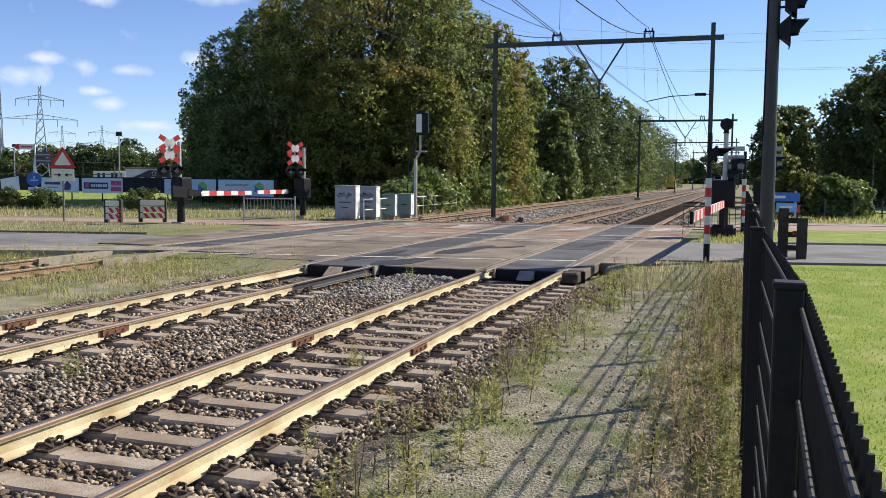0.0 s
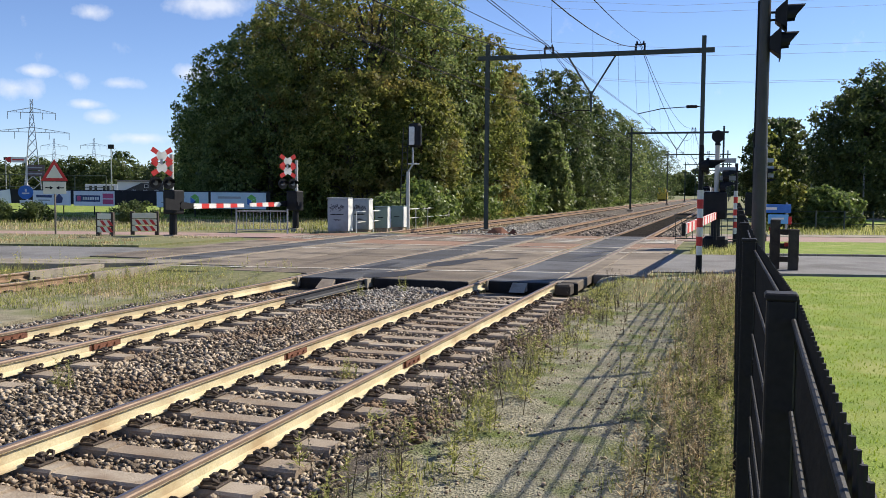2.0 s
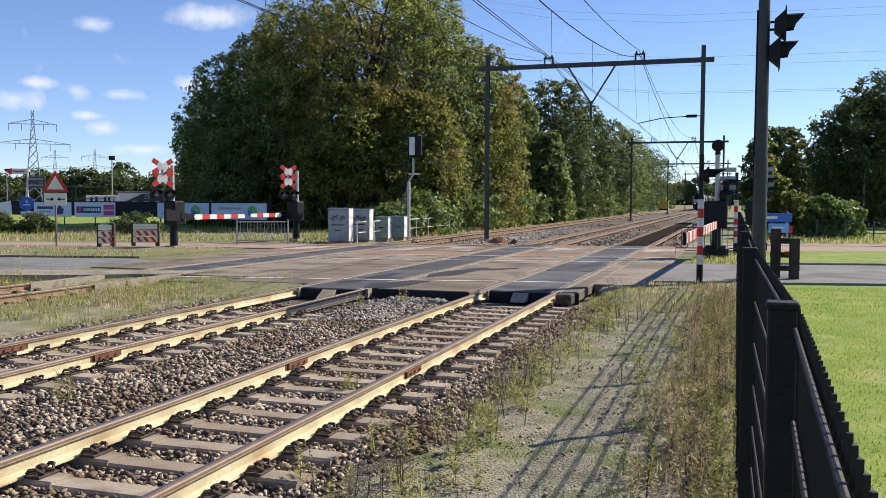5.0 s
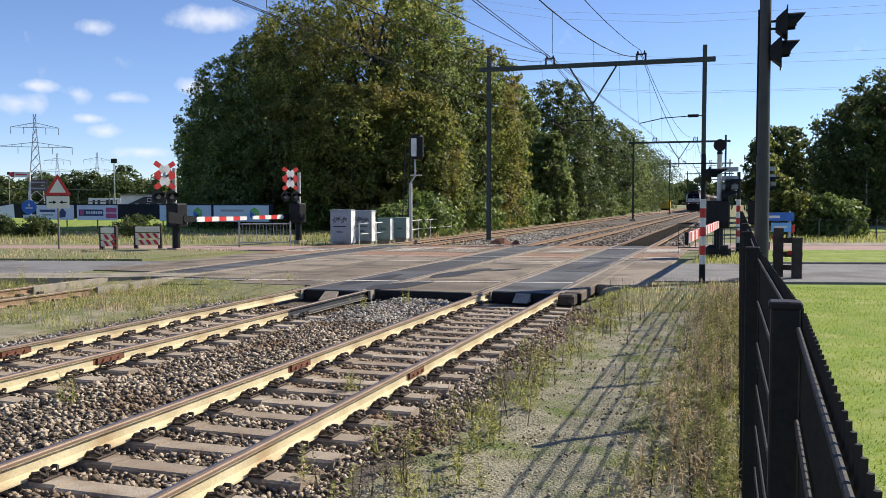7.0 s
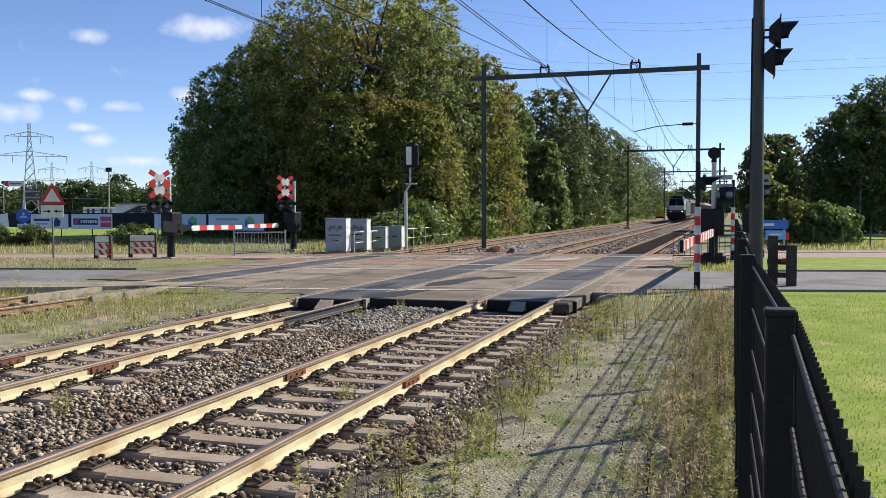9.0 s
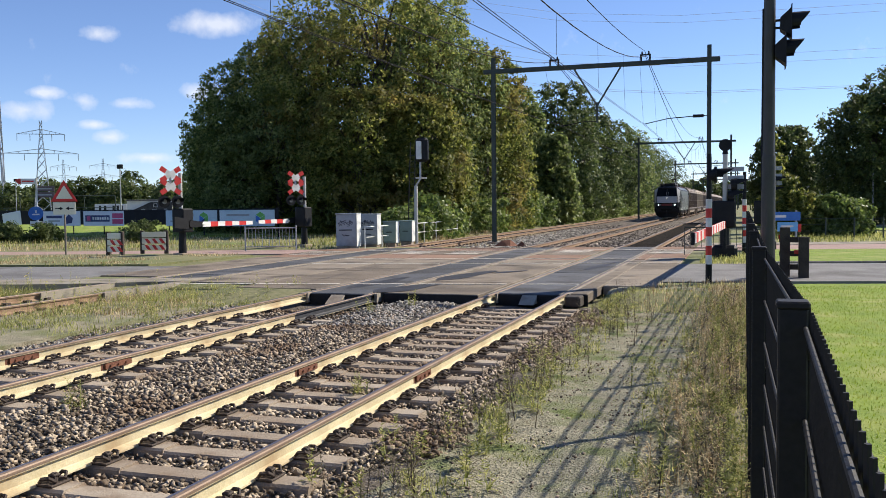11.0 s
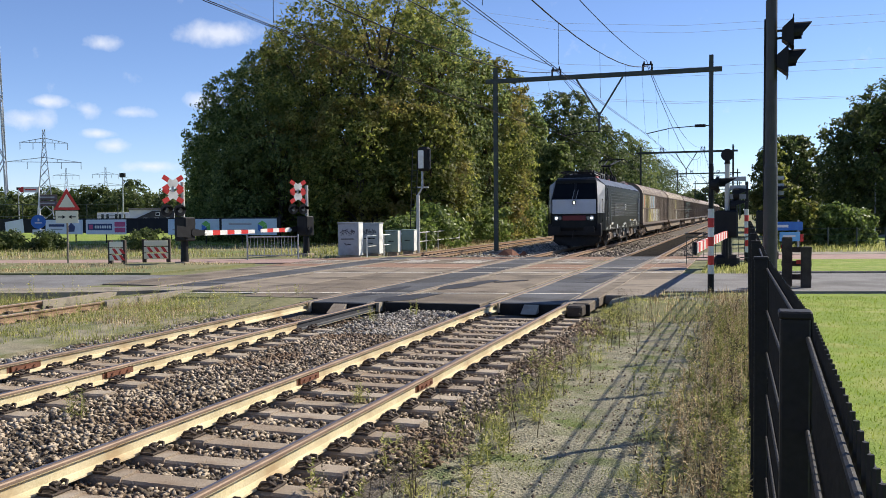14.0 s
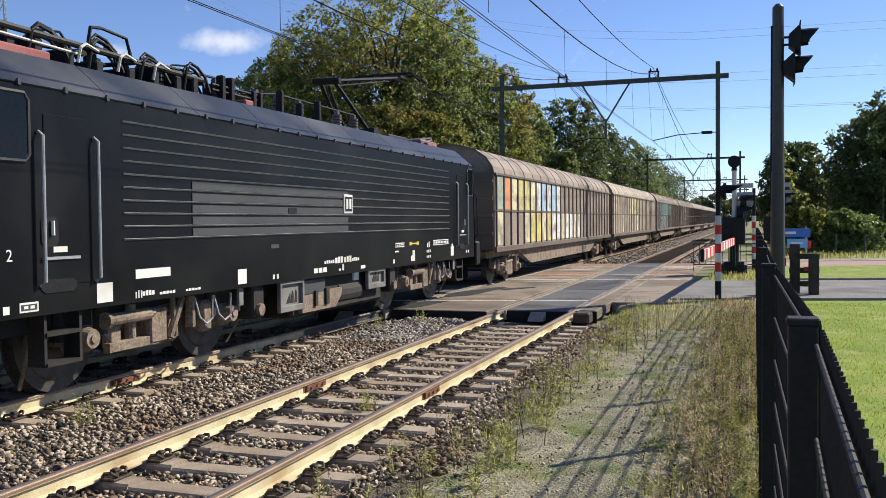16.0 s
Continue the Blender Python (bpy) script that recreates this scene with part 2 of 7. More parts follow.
LOCO_GREY = surf("loco_grey_panel", (0.055, 0.058, 0.062), (0.08, 0.083, 0.087), 1, 0.5, 0.03, spec=0.15)
LOCO_PANEL = surf("grey_frame_plate", (0.16, 0.155, 0.15), (0.24, 0.235, 0.225), 3, 0.7, 0.1, stain=(0.12, 0.10, 0.085))
# pale tone holds the bright line along each rib of the black side
LOUVRE = surf("louvre_glint", (0.34, 0.345, 0.35), (0.46, 0.465, 0.47), 2, 0.45, 0.05)
PLATE = surf("front_plate", (0.38, 0.41, 0.46), (0.48, 0.51, 0.56), 1, 0.38, 0.03)
CORNER = surf("front_corner_grey", (0.30, 0.31, 0.325), (0.42, 0.43, 0.445), 1.5, 0.4, 0.03)
DUSTY_RED = surf("dusty_red", (0.22, 0.06, 0.06), (0.34, 0.13, 0.13), 4, 0.8, 0.1)
DARK_RED = surf("dark_red_paint", (0.10, 0.010, 0.012), (0.15, 0.015, 0.017), 2, 0.5, 0.03)
BOGIE = surf("bogie_dirt", (0.09, 0.065, 0.048), (0.32, 0.25, 0.185), 4, 0.9, 0.4, fine=30)
UNDER = surf("underframe_black", (0.012, 0.011, 0.010), (0.035, 0.031, 0.028), 4, 0.8, 0.3)
WHEEL = surf("wheel_steel", (0.05, 0.045, 0.042), (0.12, 0.11, 0.10), 6, 0.55, 0.1, 0.6)
WINDSHIELD = surf("windscreen", (0.004, 0.005, 0.007), (0.008, 0.010, 0.012), 1, 0.12, 0, spec=0.14)
LAMP_ON = surf("headlight_glow", (1, 0.97, 0.88), (1, 0.97, 0.88), 1, 0.3, 0, emit=5.0)
LAMP_OFF = surf("lamp_glass", (0.16, 0.16, 0.16), (0.24, 0.24, 0.24), 1, 0.15, 0)
RED_GLOW = surf("red_glow", (0.8, 0.03, 0.02), (0.9, 0.05, 0.03), 1, 0.4, 0, emit=1.2)
WAG_BROWN = surf("wagon_brown", (0.19, 0.145, 0.115), (0.31, 0.25, 0.20), 0.6, 0.7, 0.15, fine=15, stain=(0.14, 0.105, 0.085), stain_scale=0.8)
WAG_TAN = surf("wagon_tan", (0.34, 0.285, 0.21), (0.46, 0.39, 0.30), 0.6, 0.7, 0.15, fine=15, stain=(0.25, 0.20, 0.15), stain_scale=0.8)
WAG_ROOF = surf("wagon_roof", (0.19, 0.145, 0.115), (0.29, 0.235, 0.19), 0.5, 0.7, 0.15, fine=12, stain=(0.14, 0.10, 0.08), stain_scale=0.6)
WAG_DARK = surf("wagon_rib", (0.10, 0.075, 0.06), (0.16, 0.125, 0.10), 1, 0.7, 0.1)
PAINTS = [surf("spray_" + n, c, tuple(min(1, v * 1.5 + 0.05) for v in c), 1.6, 0.6, 0.05, fine=9, stain=(0.30, 0.25, 0.20), stain_scale=2.4)
          for n, c in (("yellow", (0.44, 0.38, 0.09)), ("orange", (0.45, 0.16, 0.06)), ("white", (0.50, 0.50, 0.47)), ("sky", (0.22, 0.36, 0.46)),
                       ("teal", (0.14, 0.30, 0.30)), ("sage", (0.24, 0.29, 0.22)), ("cream", (0.46, 0.42, 0.26)))]
GLASS_DARK = surf("dark_pane", (0.02, 0.024, 0.03), (0.04, 0.046, 0.055), 1, 0.08, 0)
RENDER_WHITE = surf("wall_white", (0.62, 0.62, 0.62), (0.74, 0.74, 0.74), 0.6, 0.8, 0.05)
BRICK_DARK = surf("wall_dark_timber", (0.03, 0.03, 0.033), (0.06, 0.06, 0.065), 1.5, 0.8, 0.2)
ROOF_GREY = surf("flat_roof", (0.10, 0.10, 0.11), (0.16, 0.16, 0.17), 1, 0.8, 0.1)
PYLON_GREY = surf("pylon_steel", (0.40, 0.42, 0.44), (0.50, 0.52, 0.54), 0.2, 0.6, 0, 0.2)
WIRE = surf("wire", (0.010, 0.009, 0.011), (0.022, 0.020, 0.024), 2, 0.8, 0, spec=0.1)
DARK_MARK = surf("dark_mark", (0.022, 0.022, 0.026), (0.05, 0.05, 0.055), 3, 0.6, 0.2)
YELLOW = surf("yellow_machine", (0.55, 0.40, 0.05), (0.65, 0.50, 0.08), 2, 0.6, 0)


# ---- mesh helpers ----
class Shape:
    """Collects faces, then becomes one mesh."""

    def __init__(self):
        self.v, self.f = [], []

    def add(self, verts, faces):
        n = len(self.v)
        self.v += [tuple(p) for p in verts]
        self.f += [tuple(i + n for i in f) for f in faces]
        return self

    def box(self, x0, y0, z0, x1, y1, z1):
        return self.add([(x0, y0, z0), (x1, y0, z0), (x1, y1, z0), (x0, y1, z0), (x0, y0, z1), (x1, y0, z1), (x1, y1, z1), (x0, y1, z1)],
                        [(3, 2, 1, 0), (4, 5, 6, 7), (0, 1, 5, 4), (1, 2, 6, 5), (2, 3, 7, 6), (3, 0, 4, 7)])

    def cbox(self, x0, y0, z0, x1, y1, z1, c=0.02):
        """A box with chamfered edges."""
        pts = []
        for x, sx in ((x0, 1), (x1, -1)):
            for y, sy in ((y0, 1), (y1, -1)):
                for z, sz in ((z0, 1), (z1, -1)):
                    pts += [(x + sx * c, y + sy * c, z), (x + sx * c, y, z + sz * c), (x, y + sy * c, z + sz * c)]
        return self.hull(pts)

    def hull(self, pts):
        bm = bmesh.new()
        for p in pts:
            bm.verts.new(p)
        got = bmesh.ops.convex_hull(bm, input=bm.verts)
        bmesh.ops.dissolve_limit(bm, angle_limit=0.01, verts=bm.verts, edges=bm.edges)
        bm.verts.index_update()
        bmesh.ops.recalc_face_normals(bm, faces=bm.faces)
        self.add([v.co[:] for v in bm.verts], [[v.index for v in f.verts] for f in bm.faces])
        bm.free()
        return self

    def tube(self, p0, p1, r0, r1=None, n=10, cap=True):
        r1 = r0 if r1 is None else r1
        p0, p1 = Vector(p0), Vector(p1)
        d = (p1 - p0).normalized()
        a = d.orthogonal().normalized()
        b = d.cross(a)
        vs = []
        for p, r in ((p0, r0), (p1, r1)):
            for i in range(n):
                w = 2 * math.pi * i / n
                vs.append(p + (a * math.cos(w) + b * math.sin(w)) * r)
        fs = [(i, (i + 1) % n, n + (i + 1) % n, n + i) for i in range(n)]
        if cap:
            fs += [tuple(reversed(range(n))), tuple(range(n, 2 * n))]
        return self.add(vs, fs)

    def line(self, pts, r, n=6):
        """One bent tube through the points."""
        pts = [Vector(p) for p in pts]
        vs = []
        for i, p in enumerate(pts):
            d = (pts[min(i + 1, len(pts) - 1)] - pts[max(i - 1, 0)]).normalized()
            a = d.cross(Vector((0.31, 0.23, 0.92)))
            a = (a if a.length > 0.05 else d.cross(Vector((1, 0, 0)))).normalized()
            b = d.cross(a)
            vs += [p + (a * math.cos(w) + b * math.sin(w)) * r for w in (2 * math.pi * k / n for k in range(n))]
        fs = [(j * n + i, j * n + (i + 1) % n, (j + 1) * n + (i + 1) % n, (j + 1) * n + i) for j in range(len(pts) - 1) for i in range(n)]
        m = (len(pts) - 1) * n
        return self.add(vs, fs + [tuple(reversed(range(n))), tuple(range(m, m + n))])

    def sweep(self, profile, y0, y1):
        """A closed profile of (x, z) drawn along y."""
        k = len(profile)
        vs = [(x, y0, z) for x, z in profile] + [(x, y1, z) for x, z in profile]
        fs = [((i + 1) % k, i, k + i, k + (i + 1) % k) for i in range(k)] + [tuple(range(k)), tuple(reversed(range(k, 2 * k)))]
        return self.add(vs, fs)

    def slab(self, outline, z0, z1):
        k = len(outline)
        vs = [(x, y, z0) for x, y in outline] + [(x, y, z1) for x, y in outline]
        fs = [(i, (i + 1) % k, k + (i + 1) % k, k + i) for i in range(k)] + [tuple(reversed(range(k))), tuple(range(k, 2 * k))]
        return self.add(vs, fs)

    def move(self, m):
        self.v = [tuple(m @ Vector(p)) for p in self.v]
        return self

    def mesh(self, name, material, smooth=False):
        me = bpy.data.meshes.new(name)
        me.from_pydata(self.v, [], self.f)
        me.materials.append(material)
        if smooth:
            me.polygons.foreach_set("use_smooth", [True] * len(me.polygons))
        return me


def as_mesh(s, name, material, smooth=False):
    return s.mesh(name, material, smooth) if isinstance(s, Shape) else s


def part(name, s, material, parent, label="", smooth=False, at=None):
    ob = new(name, as_mesh(s, name, material, smooth))
    ob.parent = parent
    if at is not None:
        ob.matrix_basis = at
    return tagged(ob, label) if label else ob


def thing(name, label, category, at=None, group="", kind=""):
    ob = new(name)
    ob.empty_display_size = 0.2
    if at is not None:
        ob.matrix_basis = at
    return tagged(ob, label, category, group, kind)


def single(name, s, material, label, category, group="", kind="", at=None, smooth=False):
    ob = new(name, as_mesh(s, name, material, smooth))
    if at is not None:
        ob.matrix_basis = at
    return tagged(ob, label, category, group, kind)


def bulk(name, verts, faces, material):
    """A mesh from arrays, for many small pieces."""
    me = bpy.data.meshes.new(name)
    k = faces.shape[1]
    me.vertices.add(len(verts))
    me.vertices.foreach_set("co", np.ascontiguousarray(verts, dtype=np.float32).ravel())
    me.loops.add(faces.size)
    me.loops.foreach_set("vertex_index", np.ascontiguousarray(faces, dtype=np.int32).ravel())
    me.polygons.add(len(faces))
    me.polygons.foreach_set("loop_start", np.arange(0, faces.size, k, dtype=np.int32))
    me.update(calc_edges=True)
    me.materials.append(material)
    return me


def smooth01(a, b, v):
    t = np.clip((v - a) / (b - a), 0, 1)
    return t * t * (3 - 2 * t)


# ---- the ground ----
NEAR, MID, FAR = 0.0, -4.056, -10.15
GAUGE = 0.7535


def ground_z(x, y):
    """Height of the ground sheet: road level beyond the crossing's edge, lower on this side of it."""
    edge = 18.7 + 0.2 * x
    near = np.where(x > 4.6, -0.20, -0.29)
    near = np.where(x < -7.2, -0.18, near)
    edge = np.where(x < -7.0, edge + 2.6, edge)
    edge = np.where(x > 4.6, 21.9 + 0.25 * x, edge)
    rise = smooth01(-1.2, 0.6, y - edge) * (1 - smooth01(-7.0, -6.2, x) * (1 - smooth01(1.3, 1.9, x)) * (y < 30))
    z = near + (-0.035 - near) * rise
    bed = smooth01(-12.6, -11.8, x) * (1 - smooth01(1.9, 2.6, x)) * smooth01(39.0, 40.5, y)
    z = z * (1 - bed) + -0.34 * bed
    return z + 0.03 * np.sin(x * 1.7 + 0.6 * y) * np.sin(y * 1.1) * (np.abs(x + 4) > 9)


def build_ground():
    def axis(fine0, fine1, step, far):
        a = list(np.arange(fine0, fine1, step))
        lo, hi, d = [fine0], [a[-1]], step
        while hi[-1] < far:
            d *= 1.35
            hi.append(hi[-1] + d)
            lo.append(lo[-1] - d)
        return np.array(lo[:0:-1] + a + hi[1:])
    xs, ys = axis(-40, 24, 0.4, 2500), axis(0, 60, 0.4, 2500)
    gx, gy = np.meshgrid(xs, ys)
    v = np.stack([gx, gy, ground_z(gx, gy)], -1).reshape(-1, 3)
    nx = len(xs)
    i = (np.arange(len(ys) - 1)[:, None] * nx + np.arange(nx - 1)[None]).ravel()
    f = np.stack([i, i + 1, i + nx + 1, i + nx], 1)
    single("ground", bulk("ground", v, f, SOIL), SOIL, "rough verge of grass and sandy soil", "ground", kind="structure")


def band(name, x0, x1, a0, a1, slope, z, material, label, category, step=4.0):
    """A paved band whose two edges run at a slope across the tracks."""
    s = Shape()
    xs = np.arange(x0, x1 + 0.01, (x1 - x0) / max(1, round((x1 - x0) / step)))
    top = [(x, a0 + slope * x) for x in xs] + [(x, a1 + slope * x) for x in reversed(xs)]
    s.slab(top, z - 0.25, z)
    return single(name, s, material, label, category, kind="structure")


def build_paving():
    band("road", -90, -13.0, 21.65, 28.2, 0.25, 0.0, ASPHALT, "worn grey asphalt road leading to the crossing", "road")
    band("road", 2.45, 90, 21.65, 28.2, 0.25, -0.004, ASPHALT, "grey asphalt road leaving the crossing beside a lawn", "road")
    band("cycle_path", -90, -13.0, 35.9, 39.2, 0.28, 0.004, CYCLE, "reddish cycle path beside the road", "path")
    band("cycle_path", 2.45, 90, 36.6, 40.6, 0.28, 0.004, CYCLE, "pale red cycle path with faded markings", "path")
    band("pavement", 2.45, 60, 41.1, 43.2, 0.28, 0.0, APRON, "pale paved footway along the cycle path", "pavement")
    apron = Shape().slab([(-11.4, 18.6), (-9.3, 19.9), (-9.3, 21.0), (-13.02, 19.6), (-18, 18.2), (-18, 17.2), (-13.0, 18.0)], -0.25, 0.012)
    single("apron", apron, APRON, "pale concrete apron at the edge of the crossing", "pavement", kind="structure")
    lawn = Shape().slab([(4.75, -10), (60, -10), (60, 36.3), (30, 29.0), (4.75, 22.78)], -0.3, -0.06)
    single("lawn", lawn, LAWN, "short mown lawn in full sun", "lawn", kind="structure")
    strip = Shape().slab([(4.8, 30.0), (60, 43.6), (60, 52.8), (4.8, 37.6)], -0.2, 0.02)
    single("lawn", strip, LAWN, "strip of mown grass between road and cycle path", "lawn", kind="structure")
    kerb = Shape()
    for x in np.arange(4.8, 50, 1.0):
        kerb.cbox(x, 0, -0.2, x + 0.985, 0.14, 0.06, 0.015)
    kerb.v = [(x, y + 28.25 + 0.25 * x, z) for x, y, z in kerb.v]
    single("kerb", kerb, APRON, "concrete kerb along the road", "kerb", kind="structure")
    bank = Shape()
    bank.slab([(-60, 13.5), (-19, 23.7), (-14.2, 24.95), (-13.6, 30.6), (-17, 31.0), (-60, 19.0)], -0.2, 0.05)
    single("verge", bank, SOIL, "dry grass verge between road and cycle path", "verge", kind="structure")


# ---- rails, sleepers, ballast ----
RAIL = [(0.070, -0.172), (0.070, -0.160), (0.018, -0.140), (0.009, -0.128), (0.009, -0.052), (0.022, -0.042), (0.036, -0.036), (0.036, -0.010),
        (0.030, 0.0), (-0.030, 0.0), (-0.036, -0.010), (-0.036, -0.036), (-0.022, -0.042), (-0.009, -0.052), (-0.009, -0.128), (-0.018, -0.140),
        (-0.070, -0.160), (-0.070, -0.172)]
HEAD = [(0.0375, -0.030), (0.0375, -0.009), (0.031, 0.0015), (-0.031, 0.0015), (-0.0375, -0.009), (-0.0375, -0.030)]
BAND_P = [(-0.004, 0.001), (-0.004, 0.0025), (-0.030, 0.0025), (-0.0385, -0.008), (-0.0385, -0.020), (-0.036, -0.020)]


def sleeper_shape():
    s = Shape()
    for a, b, top in ((-1.26, -0.42, 0.0), (-0.42, 0.42, -0.022), (0.42, 1.26, 0.0)):
        s.hull([(x, y, z) for x in (a, b) for y, z in ((-0.15, -0.2), (0.15, -0.2), (-0.125, top - 0.02), (0.125, top - 0.02), (-0.105, top), (0.105, top))])
    return s


def fastener_shape():
    s = Shape()
    for k in (1,):
        s.cbox(k * 0.115 - 0.07, -0.085, 0.0, k * 0.115 + 0.07, 0.085, 0.014, 0.004)
        s.tube((k * 0.12, 0, 0.0), (k * 0.12, 0, 0.062), 0.021, n=6)
        for q in (-1, 1):
            s.line([(k * 0.075, q * 0.075, 0.022), (k * 0.10, q * 0.085, 0.045), (k * 0.15, q * 0.07, 0.05), (k * 0.175, q * 0.04, 0.026), (k * 0.15, q * 0.015, 0.034)], 0.012, 5)
        s.cbox(k * 0.12 - 0.028, -0.028, 0.04, k * 0.12 + 0.028, 0.028, 0.058, 0.006)
    return s


def build_track(x, first, n_near, label, joints=(), y_start=-8.0, web=None):
    track = thing("railway_track", label, "track", pose(x, 0, 0), "tracks")
    for side in (-GAUGE, GAUGE):
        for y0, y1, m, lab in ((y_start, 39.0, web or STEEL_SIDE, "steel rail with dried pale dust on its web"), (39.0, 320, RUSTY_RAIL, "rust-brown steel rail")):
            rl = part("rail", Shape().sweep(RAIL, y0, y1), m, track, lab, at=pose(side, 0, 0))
            part("rail_head", Shape().sweep(HEAD, y0, y1), STEEL_TOP, rl, "brownish rail head")
            # blue shade of the left edge, painted as a strip of its own
            part("shaded_edge", Shape().sweep(BAND_P, y0, y1), STEEL_BAND, rl, "left edge of the rail head, its sky-blue shade painted on")
            rail = rl if y0 < 0 else rail
        for j in joints:
            s = Shape().sweep([(0.012, -0.126), (0.036, -0.118), (0.034, -0.052), (0.012, -0.05)], j - 0.24, j + 0.24)
            for q in (-0.15, 0.0, 0.15):
                s.tube((0.03, j + q, -0.086), (0.055, j + q, -0.086), 0.015, n=6)
            s.sweep([(0.0095, -0.13), (0.0105, -0.13), (0.0105, -0.05), (0.0095, -0.05)], j - 0.3, j + 0.3)
            part("fishplate", s, RUST, rail, "rusty bolted fishplate")
    sl, fa = sleeper_shape().mesh("sleeper", CONCRETE), fastener_shape().move(Matrix.Diagonal((1.12, 1.3, 1.35, 1))).mesh("fastener", CLIP)
    for k in range(n_near):
        y = first + 0.6 * k
        part("sleeper", sl, CONCRETE, track, at=pose(random.gauss(0, 0.012), y, -0.176, 0, 0, random.gauss(0, 0.35)))
        for side in (-GAUGE, GAUGE):
            for turn in (0, 180):
                part("fastener", fa, CLIP, track, at=pose(side, y, -0.172, 0, 0, turn))
    rest, restf = Shape(), Shape()
    for a, b in (((y_start, first - 0.3), (41.0, 170.0)) if n_near else ((y_start, 17.2), (38.5, 170.0))):
        k = math.ceil((a - first) / 0.6)
        while first + 0.6 * k < b:
            y = first + 0.6 * k
            rest.hull([(x_, y + y_, z) for x_ in (-1.26, 1.26) for y_, z in ((-0.15, -0.36), (0.15, -0.36), (-0.11, -0.176), (0.11, -0.176))])
            for side in (-GAUGE, GAUGE):
                for q in (-1, 1):
                    restf.box(side + q * 0.13 - 0.06, y - 0.07, -0.18, side + q * 0.13 + 0.06, y + 0.07, -0.125)
            k += 1
    tagged(part("far_sleeper", rest, CONCRETE, track), kind="stuff")
    tagged(part("far_fastener", restf, CLIP, track), kind="stuff")
    if x == MID:
        part("dark_rail_side", Shape().sweep([(a * 1.06 + (0.002 if a > 0 else -0.002), b) for a, b in RAIL[1:8]] + [(0.0, -0.02), (0.0, -0.16)], 14.4, 18.3), DARK_MARK, track, "darker section of the rail side", at=pose(GAUGE, 0, 0))
    return track


def stones(count, area, size, skip, level, seed, squash=0.75):
    """Broken stones strewn over an area; skip(x, y) leaves some out, level(x, y) is the bed's height."""
    rng = np.random.default_rng(seed)
    x, y = rng.uniform(area[0], area[1], count), rng.uniform(area[2], area[3], count)
    keep = ~skip(x, y)
    x, y = x[keep], y[keep]
    n = len(x)
    ico = np.array([(-1, -1, -1), (1, -1, -1), (1, 1, -1), (-1, 1, -1), (-1, -1, 1), (1, -1, 1), (1, 1, 1), (-1, 1, 1)]) / 1.5
    tri = np.array([(3, 2, 1), (3, 1, 0), (4, 5, 6), (4, 6, 7), (0, 1, 5), (0, 5, 4), (1, 2, 6), (1, 6, 5), (2, 3, 7), (2, 7, 6), (3, 0, 4), (3, 4, 7)])
    r = rng.uniform(size[0], size[1], n) * np.where(rng.random(n) < 0.12, 1.35, 1.0)
    v = ico[None] * rng.uniform(0.35, 1.3, (n, 8, 3)) * rng.uniform(0.5, 1.65, (n, 1, 3))
    q = rng.normal(size=(n, 4))
    q /= np.linalg.norm(q, axis=1, keepdims=True)
    w, a, b, c = q.T
    rot = np.stack([np.stack([1 - 2 * (b * b + c * c), 2 * (a * b - c * w), 2 * (a * c + b * w)], -1),
                    np.stack([2 * (a * b + c * w), 1 - 2 * (a * a + c * c), 2 * (b * c - a * w)], -1),
                    np.stack([2 * (a * c - b * w), 2 * (b * c + a * w), 1 - 2 * (a * a + b * b)], -1)], 1)
    v = np.einsum("nij,nkj->nki", rot, v) * r[:, None, None]
    v[:, :, 2] *= squash
    z = level(x, y) + rng.uniform(-0.012, 0.022, n)
    v += np.stack([x, y, z], -1)[:, None]
    f = (tri[None] + (np.arange(n) * 8)[:, None, None]).reshape(-1, 3)
    return v.reshape(-1, 3), f


NEAR_FIRST, MID_FIRST = 5.445 - 2.4, 8.18 - 4.8


def on_sleeper(x, y):
    a = (np.abs(x - NEAR) < 1.27) & (np.abs((y - NEAR_FIRST + 0.3) % 0.6 - 0.3) < 0.125)
    b = (np.abs(x - MID) < 1.27) & (np.abs((y - MID_FIRST + 0.3) % 0.6 - 0.3) < 0.125)
    return a | b


def bed_z(x, y):
    z = -0.205 - 0.09 * smooth01(1.3, 2.15, x) - 0.10 * smooth01(5.6, 6.9, -x)
    between = smooth01(1.25, 1.5, x * -1.0) * smooth01(1.25, 1.5, x - MID)
    inside = np.maximum(1 - smooth01(1.15, 1.45, np.abs(x)), 1 - smooth01(1.15, 1.45, np.abs(x - MID)))
    return z - 0.03 * inside + 0.03 * between + 0.015 * np.sin(3.1 * x) * np.sin(2.3 * y)


